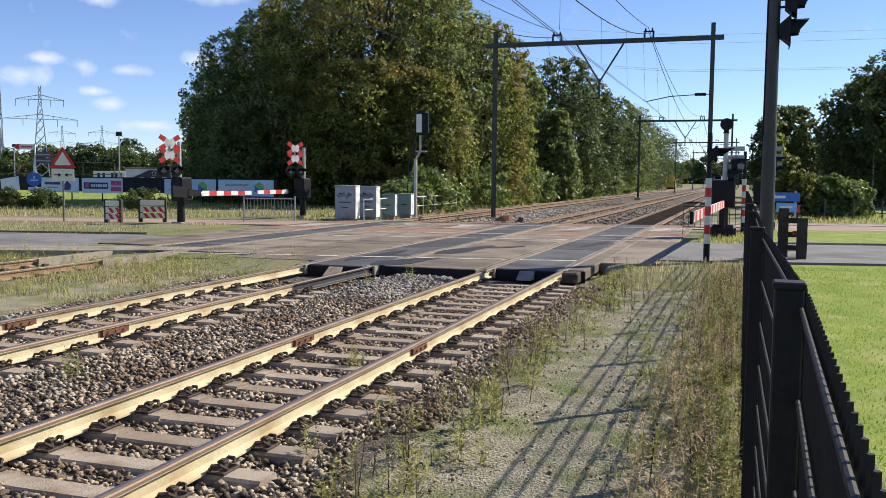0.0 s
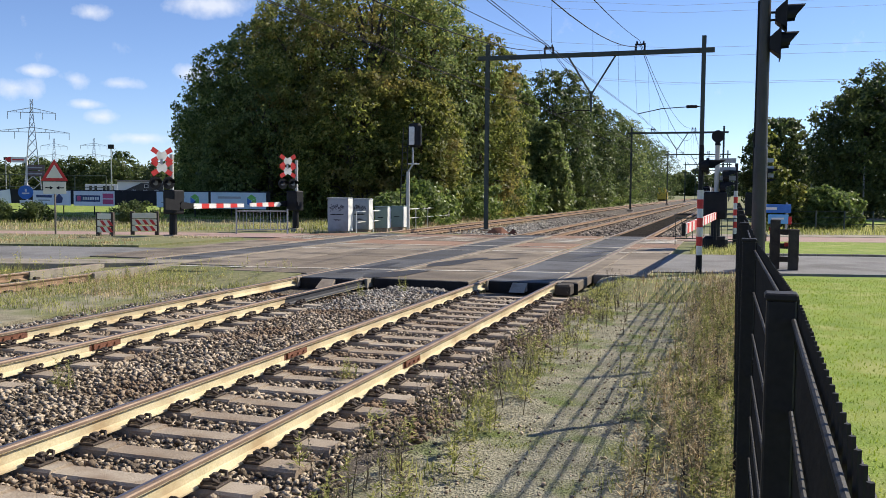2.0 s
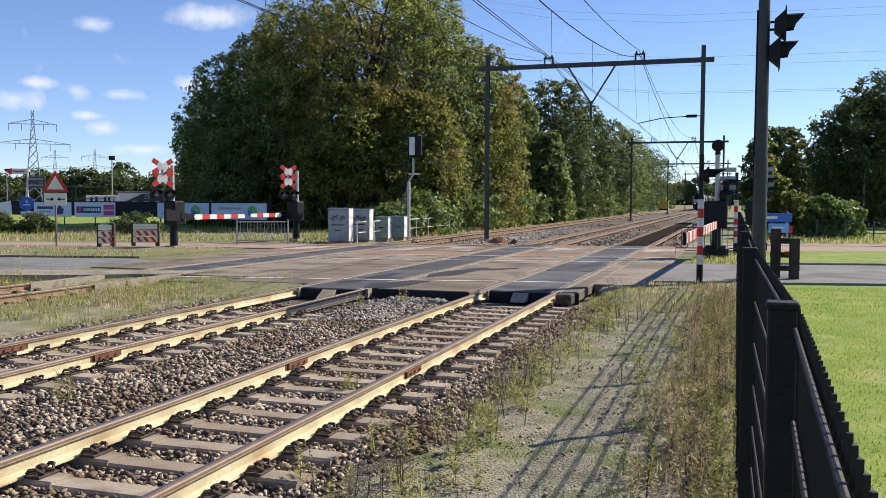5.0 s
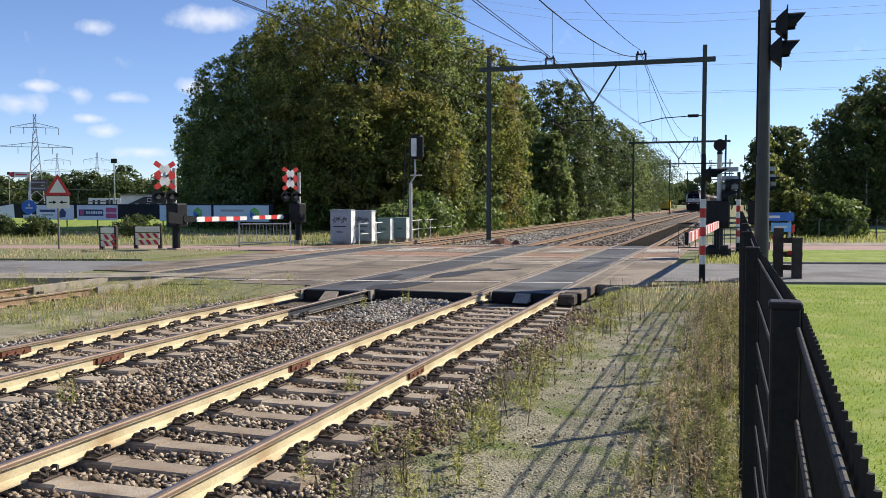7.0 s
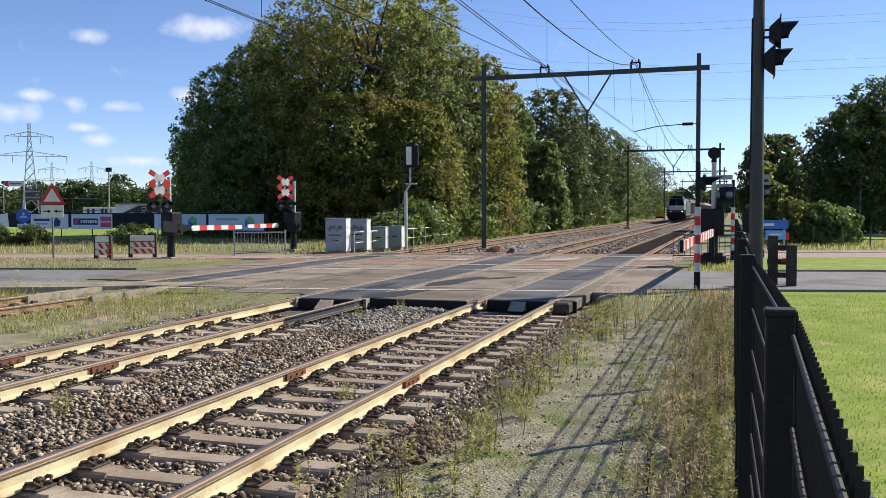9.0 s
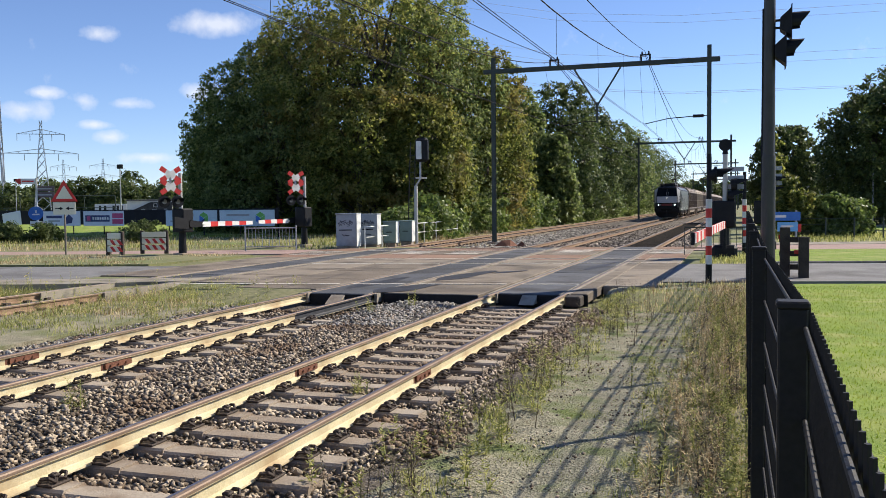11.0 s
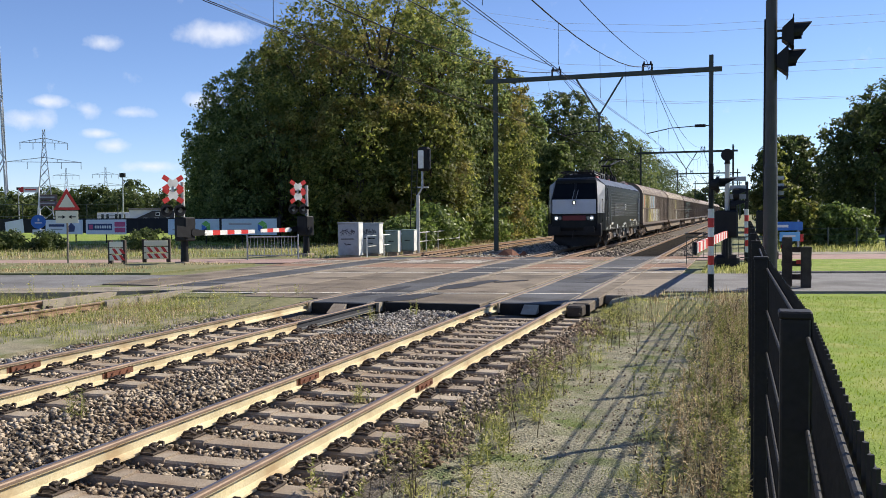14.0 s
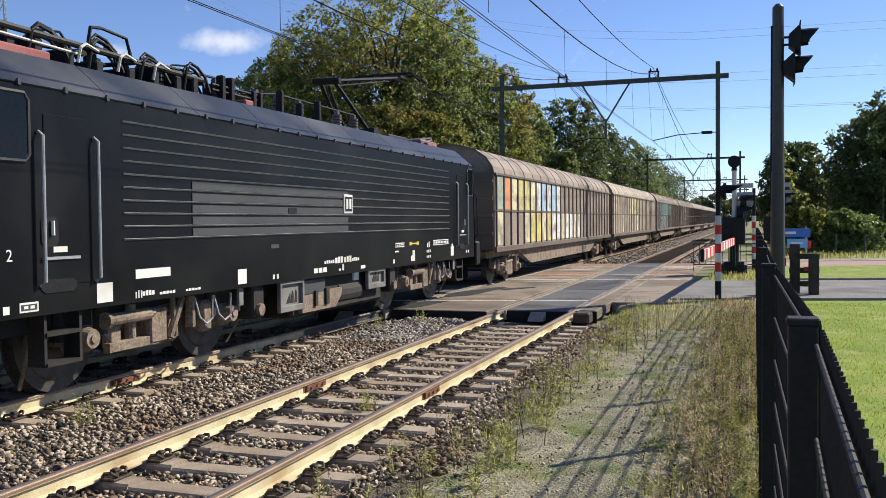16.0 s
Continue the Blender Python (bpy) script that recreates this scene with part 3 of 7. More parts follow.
def build_ballast():
    xs, ys = np.arange(-7.0, 2.31, 0.15), np.arange(-8, 19.0, 0.3)
    for name, ys, label in (("ballast_bed", np.arange(-8, 18.6, 0.3), "dirty broken-stone track ballast"), ("ballast_bed", np.arange(39.0, 330, 3.0), "track ballast beyond the crossing")):
        if ys[0] > 0:
            xs = np.arange(-12.4, 2.3, 0.3)
        gx, gy = np.meshgrid(xs, ys)
        z = bed_z(gx, gy) - 0.02 if ys[0] < 0 else -0.21 - 0.10 * smooth01(1.4, 2.2, gx) - 0.12 * smooth01(11.4, 12.3, -gx) - 0.09 * np.exp(-((gx + 7.1) / 0.6) ** 2)
        v = np.stack([gx, gy, z], -1).reshape(-1, 3)
        i = (np.arange(len(ys) - 1)[:, None] * len(xs) + np.arange(len(xs) - 1)[None]).ravel()
        single(name, bulk(name, v, np.stack([i, i + 1, i + len(xs) + 1, i + len(xs)], 1), BALLAST_BED), BALLAST_BED, label, "ballast", kind="structure")
    v, f = stones(64000, (-6.9, 2.05, 3.2, 18.1), (0.016, 0.034), lambda x, y: on_sleeper(x, y) | (x > 1.75 + 0.3 * np.sin(y * 2.2) * np.sin(y * 0.7)) | ((y > 17.6 + 0.2 * x) & (np.abs(x) < 6)), bed_z, 3)
    single("ballast", bulk("ballast", v, f, BALLAST), BALLAST, "loose grey and brown ballast stones around the sleepers", "ballast", kind="stuff")
    v, f = stones(3500, (1.5, 4.3, 3.0, 20.5), (0.006, 0.017), lambda x, y: x < 1.5, lambda x, y: -0.268 + 0 * x, 6)
    single("gravel", bulk("gravel", v, f, BALLAST), BALLAST, "small loose stones on the path", "gravel", kind="stuff")
    for n, area, size, seed in ((3200, (-3.1, -0.95, 14.2, 18.0), (0.018, 0.036), 16), (3600, (-8.8, -5.4, 40.2, 72.0), (0.04, 0.075), 17), (1500, (-6.9, -5.4, 9.0, 16.8), (0.018, 0.036), 18)):
        v, f = stones(n, area, size, on_sleeper if area[3] < 20 else (lambda x, y: x > -5.3), (lambda x, y: bed_z(x, y) + 0.015) if area[3] < 20 else (lambda x, y: -0.17 + 0 * x), seed)
        single("ballast", bulk("ballast", v, f, BALLAST_GREY), BALLAST_GREY, "fresh pale grey ballast stones", "ballast", kind="stuff")
    far = lambda x, y: (np.abs(np.abs(x - NEAR) - GAUGE) < 0.12) | (np.abs(np.abs(x - MID) - GAUGE) < 0.12) | (np.abs(np.abs(x - FAR) - GAUGE) < 0.12)
    v, f = stones(13000, (-8.6, 1.9, 40.2, 85.0), (0.04, 0.08), far, lambda x, y: -0.20 + 0 * x, 4)
    single("ballast", bulk("ballast", v, f, BALLAST_FAR), BALLAST_FAR, "pale ballast stones beyond the crossing", "ballast", kind="stuff")


# ---- the crossing's deck ----
def build_crossing():
    deck = thing("crossing_deck", "flush concrete and rubber panels of the level crossing, stained by tyres", "level crossing", kind="structure")
    columns = [(-13.0, -11.08, PANEL_BROWN), (-10.72, -9.56, PANEL_DARK), (-9.2, -7.15, PANEL_BROWN), (-7.13, -5.0, PANEL_BROWN), (-4.70, -3.40, PANEL_DARK),
               (-3.10, -1.0, PANEL_BROWN), (-0.68, 0.68, PANEL_DARK), (0.85, 1.22, PANEL_BROWN), (1.24, 2.44, PANEL_BROWN)]
    for x0, x1, m in columns:
        xc = (x0 + x1) / 2
        y, end, k = 18.62 + 0.2 * xc + (1.9 if x0 > 1.2 else 0) + (4.9 if x1 < -11.0 else 2.9 if x1 < -7.0 else 1.3 if x1 < -4.9 else 0), 39.6 + 0.22 * xc, 0
        # black end board also carries the shade under the deck's front edge
        part("deck_end", Shape().cbox(x0 - 0.02, y - 0.05, -0.26, x1 + 0.02, y + 0.005, -0.012, 0.006), BLACK, deck, "timber end of the deck, the shaded void below its edge painted black") if -5 < x0 < 1.2 else None
        n = 7
        step = (end - y) / n
        for k in range(n):
            z = random.uniform(-0.006, 0.004)
            mm = m if m is PANEL_DARK or k not in (4, 6) else PANEL_RED
            s = Shape().cbox(x0, y + k * step + 0.01, -0.21, x1, y + (k + 1) * step - 0.01, z, 0.018)
            part("panel", s, mm, deck)
    for xr in (NEAR - GAUGE, NEAR + GAUGE, MID - GAUGE, MID + GAUGE, FAR - GAUGE, FAR + GAUGE):
        y0, y1 = 18.62 + 0.2 * xr, 39.6 + 0.22 * xr
        for q in (-1, 1):
            a = xr + q * (0.05 if q * (1 if xr in (NEAR - GAUGE, MID - GAUGE, FAR - GAUGE) else -1) < 0 else 0.075)
            b = xr + q * 0.115
            part("edge_strip", Shape().box(min(a, b), y0, -0.2, max(a, b), y1, 0.0), APRON, deck, "worn steel and concrete edge along the rail")
    for y, x0, x1 in ((20.9, -9.2, 0.68), (28.6, -9.2, 2.4), (31.2, -9.2, 2.4), (37.2, -12.0, 2.4)):
        for a, b, m in columns:
            if a >= x0 - 0.1 and b <= x1 + 0.1:
                yy = y + 0.2 * (a + b) / 2
                part("painted_line", Shape().slab([(a + 0.03, yy - 0.2 * (b - a) / 2), (b - 0.03, yy + 0.2 * (b - a) / 2), (b - 0.03, yy + 0.13 + 0.2 * (b - a) / 2), (a + 0.03, yy + 0.13 - 0.2 * (b - a) / 2)], 0.002, 0.0085), ROAD_PAINT, deck, "worn pale line")
    for xc in (-12.0, -8.1, -6.0, -2.0, 1.6):
        for k in range(3):
            y = 34.6 + 0.24 * xc + k * 0.9
            part("painted_line", Shape().slab([(xc - 0.7, y), (xc + 0.5, y + 0.2), (xc + 0.6, y + 0.5), (xc - 0.6, y + 0.3)], 0.002, 0.0085), ROAD_PAINT, deck, "worn pale block marking")
    for x, y in ((NEAR + 0.05, 18.5), (MID + 0.05, 17.7)):
        single("deflector", Shape().hull([(x - 0.16, y - 0.30, -0.19), (x + 0.16, y - 0.30, -0.19), (x - 0.16, y + 0.05, -0.02), (x + 0.16, y + 0.05, -0.02), (x - 0.16, y + 0.05, -0.19), (x + 0.16, y + 0.05, -0.19)]),
               CONCRETE, "sloped concrete deflector at the end of the crossing deck", "deflector")
    # shadows lying on the deck, painted as flat dark patches
    for x, y, w, L, turn in ((-2.72, 23.2, 0.42, 3.6, -9), (-3.0, 19.4, 0.5, 2.6, -14), (-1.9, 24.6, 0.2, 1.4, -30), (-4.2, 20.6, 0.3, 3.4, -4), (0.2, 27.0, 0.25, 2.6, -8)):
        st = Shape()
        ring = [(w * math.cos(a) * (0.8 + 0.2 * math.sin(3 * a + x)), L / 2 * math.sin(a), 0) for a in (2 * math.pi * k / 20 for k in range(20))]
        st.add(ring, [tuple(range(20))]).move(pose(x, y, 0.0065, 0, 0, turn))
        part("shadow_patch", st, DARK_MARK, deck, "cast shadow painted as a dark patch on the deck")
    single("bank", Shape().hull([(-7.4, 15.6, -0.32), (-5.7, 16.2, -0.32), (-7.4, 19.0, -0.32), (-5.1, 19.0, -0.32), (-7.4, 18.7, -0.012), (-5.15, 18.7, -0.012), (-7.4, 18.0, -0.06), (-5.25, 17.7, -0.09)]), SOIL, "low grassy bank at the edge of the crossing deck", "bank", kind="structure")
    single("deck_end_block", Shape().cbox(0.84, 18.25, -0.23, 1.17, 18.72, 0.0, 0.03), WOOD, "dark timber block at the end of the crossing deck", "block")


def build_path():
    single("gravel_strip", Shape().slab([(-9.2, 1.0), (-6.3, 1.0), (-6.3, 17.1), (-9.2, 16.8)], -0.4, -0.165), GRAVEL, "mossy gravel strip between the tracks", "gravel", kind="structure")
    xs, ys = np.arange(1.45, 4.45, 0.1), np.arange(1.0, 21.3, 0.1)
    gx, gy = np.meshgrid(xs, ys)
    rng = np.random.default_rng(8)
    gz = -0.272 + 0.012 * np.sin(gx * 5 + gy) * np.sin(gy * 2.3) + rng.uniform(-0.006, 0.006, gx.shape) + 0.245 * smooth01(18.6, 20.7, gy) - 0.04 * (1 - smooth01(1.45, 1.7, gx))
    i = (np.arange(len(ys) - 1)[:, None] * len(xs) + np.arange(len(xs) - 1)[None]).ravel()
    single("path", bulk("path", np.stack([gx, gy, gz], -1).reshape(-1, 3), np.stack([i, i + 1, i + len(xs) + 1, i + len(xs)], 1), PATH), PATH, "mossy grey gravel path along the ballast", "path", kind="structure")
    single("track_infill", Shape().slab([(-0.62, 40.6), (0.62, 40.6), (0.62, 90), (-0.62, 90)], -0.2, -0.05), INFILL, "dark flat infill between the rails beyond the crossing", "infill", kind="structure")


# ---- overhead line ----
GANTRIES = [-15.0, 45.2, 106.0, 166.0, 226.0, 286.0]


def build_gantry(y, xl, xr):
    g = thing("catenary_gantry", "dark green steel portal carrying the overhead line over two tracks", "gantry", pose(0, y, 0), "catenary gantries")
    for x in (xl, xr):
        m = part("mast", Shape().cbox(x - 0.10, -0.10, -0.4, x + 0.10, -0.085, 9.4, 0.004).cbox(x - 0.10, 0.085, -0.4, x + 0.10, 0.10, 9.4, 0.004).box(x - 0.012, -0.086, -0.4, x + 0.012, 0.086, 9.4), MAST, g)
        part("foot", Shape().cbox(x - 0.35, -0.35, -0.6, x + 0.35, 0.35, -0.05, 0.04), CONCRETE, m, "concrete foot")
    part("beam", Shape().cbox(xl - 0.5, -0.11, 8.60, xr + 0.5, 0.11, 8.82, 0.02), MAST, g)
    xm = (xl + xr) / 2
    part("hanger", Shape().tube((xm - 1.15, 0, 8.6), (xm, 0, 6.75), 0.05, n=6).tube((xm + 1.15, 0, 8.6), (xm, 0, 6.75), 0.05, n=6).tube((xm, 0, 6.9), (xm, 0, 5.9), 0.06, n=6), MAST, g)
    for x in (MID - 0.7, NEAR - 0.25):
        s = Shape()
        for q in (-0.21, 0.21):
            s.tube((x + q, 0, 8.8), (x + q, 0, 9.12), 0.05, n=6)
        s.box(x - 0.26, -0.05, 9.08, x + 0.26, 0.05, 9.14)
        for q in (-0.16, 0.16):
            s.tube((x + q, 0, 9.14), (x + q, 0, 9.28), 0.06, 0.03, n=8)
        part("insulator_bracket", s, BLACK, g)
    part("steady_arm", Shape().line([(xr, 0, 6.05), (xr - 0.55, 0, 6.05), (xr - 1.9, 0, 5.98), (NEAR - 0.3, 0, 5.75)], 0.022).tube((xr - 0.25, 0, 6.05), (xr - 0.75, 0, 6.05), 0.075, n=8), BLACK, g)
    part("steady_arm", Shape().line([(xm, 0, 5.95), (xm - 0.7, 0, 5.98), (MID - 0.3, 0, 5.80)], 0.022), BLACK, g)


def build_wires():
    for x, name in ((NEAR, "near"), (MID, "mid")):
        for a, b in zip(GANTRIES, GANTRIES[1:]):
            span = thing("overhead_line", "contact wire hung on droppers from a sagging carrier cable", "overhead wire", pose(x, a, 0), "overhead line spans")
            L, off = b - a, (-0.25 if x == NEAR else -0.7)
            low = 5.35 if x == NEAR else 5.42
            ys = [L * i / 20 for i in range(21)]
            zc = lambda y: 6.38 + 2.67 * ((y - L / 2) / (L / 2)) ** 2
            xo = lambda y: off * abs((y - L / 2) / (L / 2)) ** 3
            part("carrier_cable", Shape().line([(xo(y), y, zc(y)) for y in ys], 0.016, 5), WIRE, span)
            for q in (-0.035, 0.035):
                part("contact_wire", Shape().line([(q - 0.3 * ((y - L / 2) / (L / 2)) ** 2, y, low + 0.38 * ((y - L / 2) / (L / 2)) ** 2) for y in ys], 0.008, 5), WIRE, span)
            part("feeder", Shape().line([(off * 1.15, y, 7.9 + 1.4 * ((y - L / 2) / (L / 2)) ** 2) for y in ys], 0.014, 5), WIRE, span)
            for k in range(9):
                y = L * (k + 0.5) / 9
                part("dropper", Shape().tube((xo(y), y, zc(y)), (0, y, 5.5), 0.006, n=4), WIRE, span)
    line = thing("power_line", "high-voltage line crossing the sky between steel towers", "power line")
    for x in (380,):
        part("tower", Shape().tube((x, 262, -1), (x, 262, 60), 1.2, 0.4, n=8).box(x - 0.5, 250, 29, x + 0.5, 274, 30).box(x - 0.5, 252, 40, x + 0.5, 272, 41).box(x - 0.5, 250, 50, x + 0.5, 274, 51), PYLON_GREY, line)
    for z, y in ((30, 258), (31, 263), (37, 259), (40, 265), (48, 260), (51, 266)):
        part("conductor", Shape().line([(-222 + 30.1 * i, 226 + 1.8 * i + (y - 262), z - 1 + 90 * max(0.0, (7.2 - i) / 7.2) ** 2) for i in range(21)], 0.035, 4), PYLON_GREY, line)


def build_pylon(x, y, h, slim=0.085):
    s = Shape()
    w0, w1 = h * slim, h * 0.012
    lv = [0.0, 0.14, 0.27, 0.39, 0.50, 0.60, 0.69, 0.77, 0.85, 0.92, 1.0]
    ring = lambda t: [(sx * (w0 + (w1 - w0) * min(1, t * 1.15)), sy * (w0 + (w1 - w0) * min(1, t * 1.15)), h * t) for sx, sy in ((-1, -1), (1, -1), (1, 1), (-1, 1))]
    r = h * (0.0030 if h < 60 else 0.0014)
    for a, b in zip(lv, lv[1:]):
        A, B = ring(a), ring(b)
        for i in range(4):
            s.tube(A[i], B[i], r * 1.3, n=4, cap=False)
            s.tube(A[i], B[(i + 1) % 4], r, n=4, cap=False)
            s.tube(A[(i + 1) % 4], B[i], r, n=4, cap=False)
    p = thing("pylon", "grey steel lattice pylon in the distance", "pylon", pose(x, y, -0.5, 0, 0, 40), "pylons")
    part("tower", s, PYLON_GREY, p)
    for z, half in ((0.66, 0.36), (0.86, 0.23)):
        for sg in (-1, 1):
            a = Shape()
            tip = (sg * half * h, 0, h * z)
            for q in (-0.02, 0.02):
                a.tube((0, q * h, h * z), tip, r, n=4)
                a.tube((0, q * h, h * (z + 0.05)), tip, r, n=4)
            for k in (0.35, 0.6, 0.85):
                a.tube((sg * half * h * k, 0, h * z), (sg * half * h * k, 0, h * (z + 0.05 * (1 - k))), r, n=4)
            for k in (0.45, 0.98):
                a.tube((sg * half * h * k, 0, h * z), (sg * half * h * k, 0, h * (z - 0.07)), r * 1.4, n=4)
            part("crossarm", a, PYLON_GREY, p)


# ---- foliage ----
def leaves(centres, radii, per, size, rng, flat=0.6, out=None):
    """Small pointed leaves round the centres; out gives each centre the way its twigs face."""
    n = len(centres) * per
    c = np.repeat(centres, per, 0)
    r = np.repeat(radii, per)
    d = rng.normal(size=(n, 3))
    d /= np.linalg.norm(d, axis=1, keepdims=True)
    p = c + d * (r * rng.uniform(0.1, 1.0, n) ** 0.6)[:, None] * np.array([1, 1, flat])
    face = d if out is None else np.repeat(out, per, 0)
    nrm = face * 0.8 + rng.normal(size=(n, 3)) * 0.55 + np.array([0, 0, 0.25])
    nrm /= np.linalg.norm(nrm, axis=1, keepdims=True)
    a = np.cross(nrm, rng.normal(size=(n, 3)))
    a /= np.linalg.norm(a, axis=1, keepdims=True) + 1e-6
    b = np.cross(nrm, a)
    s = rng.uniform(size[0], size[1], n)[:, None]
    v = np.stack([p - a * s * 0.6, p + b * s * 0.34 - a * s * 0.05, p + a * s * 0.6, p - b * s * 0.34 - a * s * 0.05], 1).reshape(-1, 3)
    return v, np.arange(n * 4).reshape(-1, 4)


def build_tree(x, y, h, r, clumps, per, seed, material, label, base=0.12, size=(0.22, 0.42), z0=-0.1, group="trees", trunk_r=None, name="tree"):
    rng = np.random.default_rng(seed)
    t = thing(name, label, "bush" if name != "tree" else "tree", pose(x, y, z0), group)
    # many boughs fill an egg-shaped crown, twigs sit on their outer shells
    nl = int(min(90, max(10, clumps // 14)))
    u = (np.arange(nl) + rng.uniform(0, 1, nl)) / nl
    ang = np.arange(nl) * 2.39996 + rng.uniform(-0.5, 0.5, nl)
    prof = np.sin(np.pi * np.clip(0.20 + 0.76 * u, 0, 1)) ** 0.6
    rad = r * prof * rng.uniform(0.45, 0.86, nl)
    lr = r * rng.uniform(0.24, 0.38, nl) * (1.12 - 0.35 * u)
    lc = np.stack([np.cos(ang) * rad, np.sin(ang) * rad, np.clip(base * h + (1 - base) * h * u, lr * 0.7, h - lr * 0.8)], 1)
    lc = np.concatenate([lc, np.stack([np.zeros(4), np.zeros(4), h * np.array([0.25, 0.45, 0.62, 0.78])], 1)])
    lr = np.concatenate([lr, r * np.array([0.74, 0.80, 0.72, 0.48]) * (1.0 if name == "tree" else 0.6)])
    many = clumps * 3
    k = rng.choice(len(lr), many, p=lr ** 2 / np.sum(lr ** 2))
    d = rng.normal(size=(many, 3))
    d /= np.linalg.norm(d, axis=1, keepdims=True)
    c = lc[k] + d * (lr[k] * rng.uniform(0.84, 1.10, many))[:, None]
    deep = np.min(np.linalg.norm(c[:, None] - lc[None], axis=2) / lr[None], axis=1)
    keep = np.flatnonzero((deep > 0.78) & (c[:, 2] > 0.05))[:clumps]
    c, k, d = c[keep], k[keep], d[keep]
    cr = rng.uniform(0.16, 0.34, len(c)) * lr[k] * (1.0 if name == "tree" else 1.7) + size[1] * 0.5
    v, f = leaves(c, cr, per, size, rng, 0.75, d)
    tr = trunk_r or 0.022 * h
    s = Shape()
    pts, last = [], Vector((0, 0, -0.3))
    for j in range(1, 6):
        nx = Vector((random.uniform(-0.03, 0.03) * h * j / 5, random.uniform(-0.03, 0.03) * h * j / 5, h * 0.8 * j / 5))
        s.tube(last, nx, tr * (1.15 - 0.2 * (j - 1)), tr * (1.15 - 0.2 * j), n=8, cap=False)
        pts.append(nx)
        last = nx
    for i in range(0, nl, max(1, nl // 22)):
        tip = Vector(lc[i].tolist())
        q = pts[min(4, int(tip.z / h * 3.6))] * 0.9
        mid = (q + tip) / 2 + Vector((0, 0, 0.04 * h))
        s.tube(q, mid, tr * 0.38, tr * 0.22, n=5, cap=False).tube(mid, tip, tr * 0.22, tr * 0.06, n=5, cap=False)
    part("trunk", s, BARK, t)
    part("crown", bulk("crown", v, f, material), material, t)
    return t


def build_woods():
    oak = "tall broad-leaved tree with dense green and browning foliage"
    for i, (x, y, h, r, m) in enumerate((
            (-34.3, 62, 10.2, 2.9, LEAF_B), (-31.4, 60, 12.6, 4.1, LEAF_B), (-30.6, 63, 14.6, 4.2, LEAF_B), (-28.3, 64, 16.8, 5.1, LEAF), (-25.2, 61, 17.6, 5.6, LEAF), (-20.8, 60, 18.6, 5.6, LEAF),
            (-17.1, 62, 16.2, 4.6, LEAF_B), (-22.8, 68, 20.5, 5.5, LEAF), (-19.3, 69, 19.2, 4.3, LEAF), (-14.2, 66, 13.4, 3.4, LEAF), (-27.5, 58, 10.5, 4.6, LEAF_B), (-20.0, 55.5, 9.5, 3.8, LEAF), (-15.8, 57, 9.0, 3.0, LEAF))):
        build_tree(x, y, h, r * 1.1, 1350, 20, 10 + i, m, oak, base=0.02, size=(0.13, 0.27), group="wood beside the tracks")
    for i, (x, y, h, r, m) in enumerate(((-16.2, 86, 12.9, 2.7, LEAF_B), (-14.9, 100, 15.2, 4.4, LEAF_D), (-12.7, 84, 8.4, 2.0, LEAF_B), (-19.5, 92, 14.0, 4.5, LEAF_D), (-15.4, 118, 14.2, 4.6, LEAF_D), (-15.2, 138, 14.3, 4.6, LEAF_D),
                                         (-14.6, 160, 14.8, 4.8, LEAF_B), (-16.5, 184, 15.0, 6.0, LEAF_D), (-18.0, 210, 15.5, 7.0, LEAF_D), (-18.5, 240, 15.0, 8.0, LEAF_D), (-19, 275, 15.0, 8.5, LEAF_D))):
        build_tree(x, y, h, r * 1.1, 1100 if y < 150 else 480, 16, 40 + i, m, "pale green willow at the edge of the tracks" if h < 9 else "dark green tree in the row along the tracks", base=0.03, size=(0.20, 0.40), group="row of trees")
    for i, y in enumerate((47, 50.5, 54, 58, 62, 67, 72, 78, 84, 91, 99, 108, 118, 130, 145, 160)):
        build_tree(-13.5 + 0.4 * math.sin(i * 2.1), y, 2.0 + 0.8 * math.sin(i * 1.7) ** 2 + (0.5 if y > 60 else -0.4), 1.5 + 0.010 * y, 190 if y < 100 else 100, 20, 70 + i, LEAF_C, "bright green shrub at the edge of the ballast", base=0.0,
                   size=(0.13, 0.30), group="shrubs along the tracks", trunk_r=0.03, name="shrub")
    for i, (x, y, h, r, m) in enumerate(((8.1, 92, 8.9, 2.9, LEAF_D), (14.2, 80, 10.2, 3.6, LEAF_D), (16.4, 78, 11.8, 4.6, LEAF_D), (21.0, 82, 13.0, 6.0, LEAF_D), (21.0, 112, 9.0, 5.0, LEAF_D)  )):
        build_tree(x, y, h, r * 1.1, 1300, 18, 100 + i, m, "dark spreading tree beyond the road", base=0.30 if 13 < x < 22 else 0.12, size=(0.16, 0.34), group="trees beyond the road")
    for i, (x, y, h, r, m) in enumerate(((9.3, 53, 2.4, 1.4, LEAF_C), (8.1, 53, 2.2, 1.3, LEAF_C), (10.2, 54, 2.0, 1.0, LEAF_C), (7.3, 52, 2.6, 0.9, LEAF), (6.1, 58, 6.0, 0.9, LEAF), (6.7, 53, 3.4, 0.8, LEAF))):
        build_tree(x, y, h, r, 220, 24, 120 + i, m, "loose leafy shrub on the verge", base=0.0, size=(0.12, 0.26), group="roadside shrubs", trunk_r=0.035, name="shrub")
    for i in range(17):
        k = -1.0 + 0.022 * i + 0.008 * math.sin(5 * i)
        y = 232 + 14 * math.sin(2.3 * i)
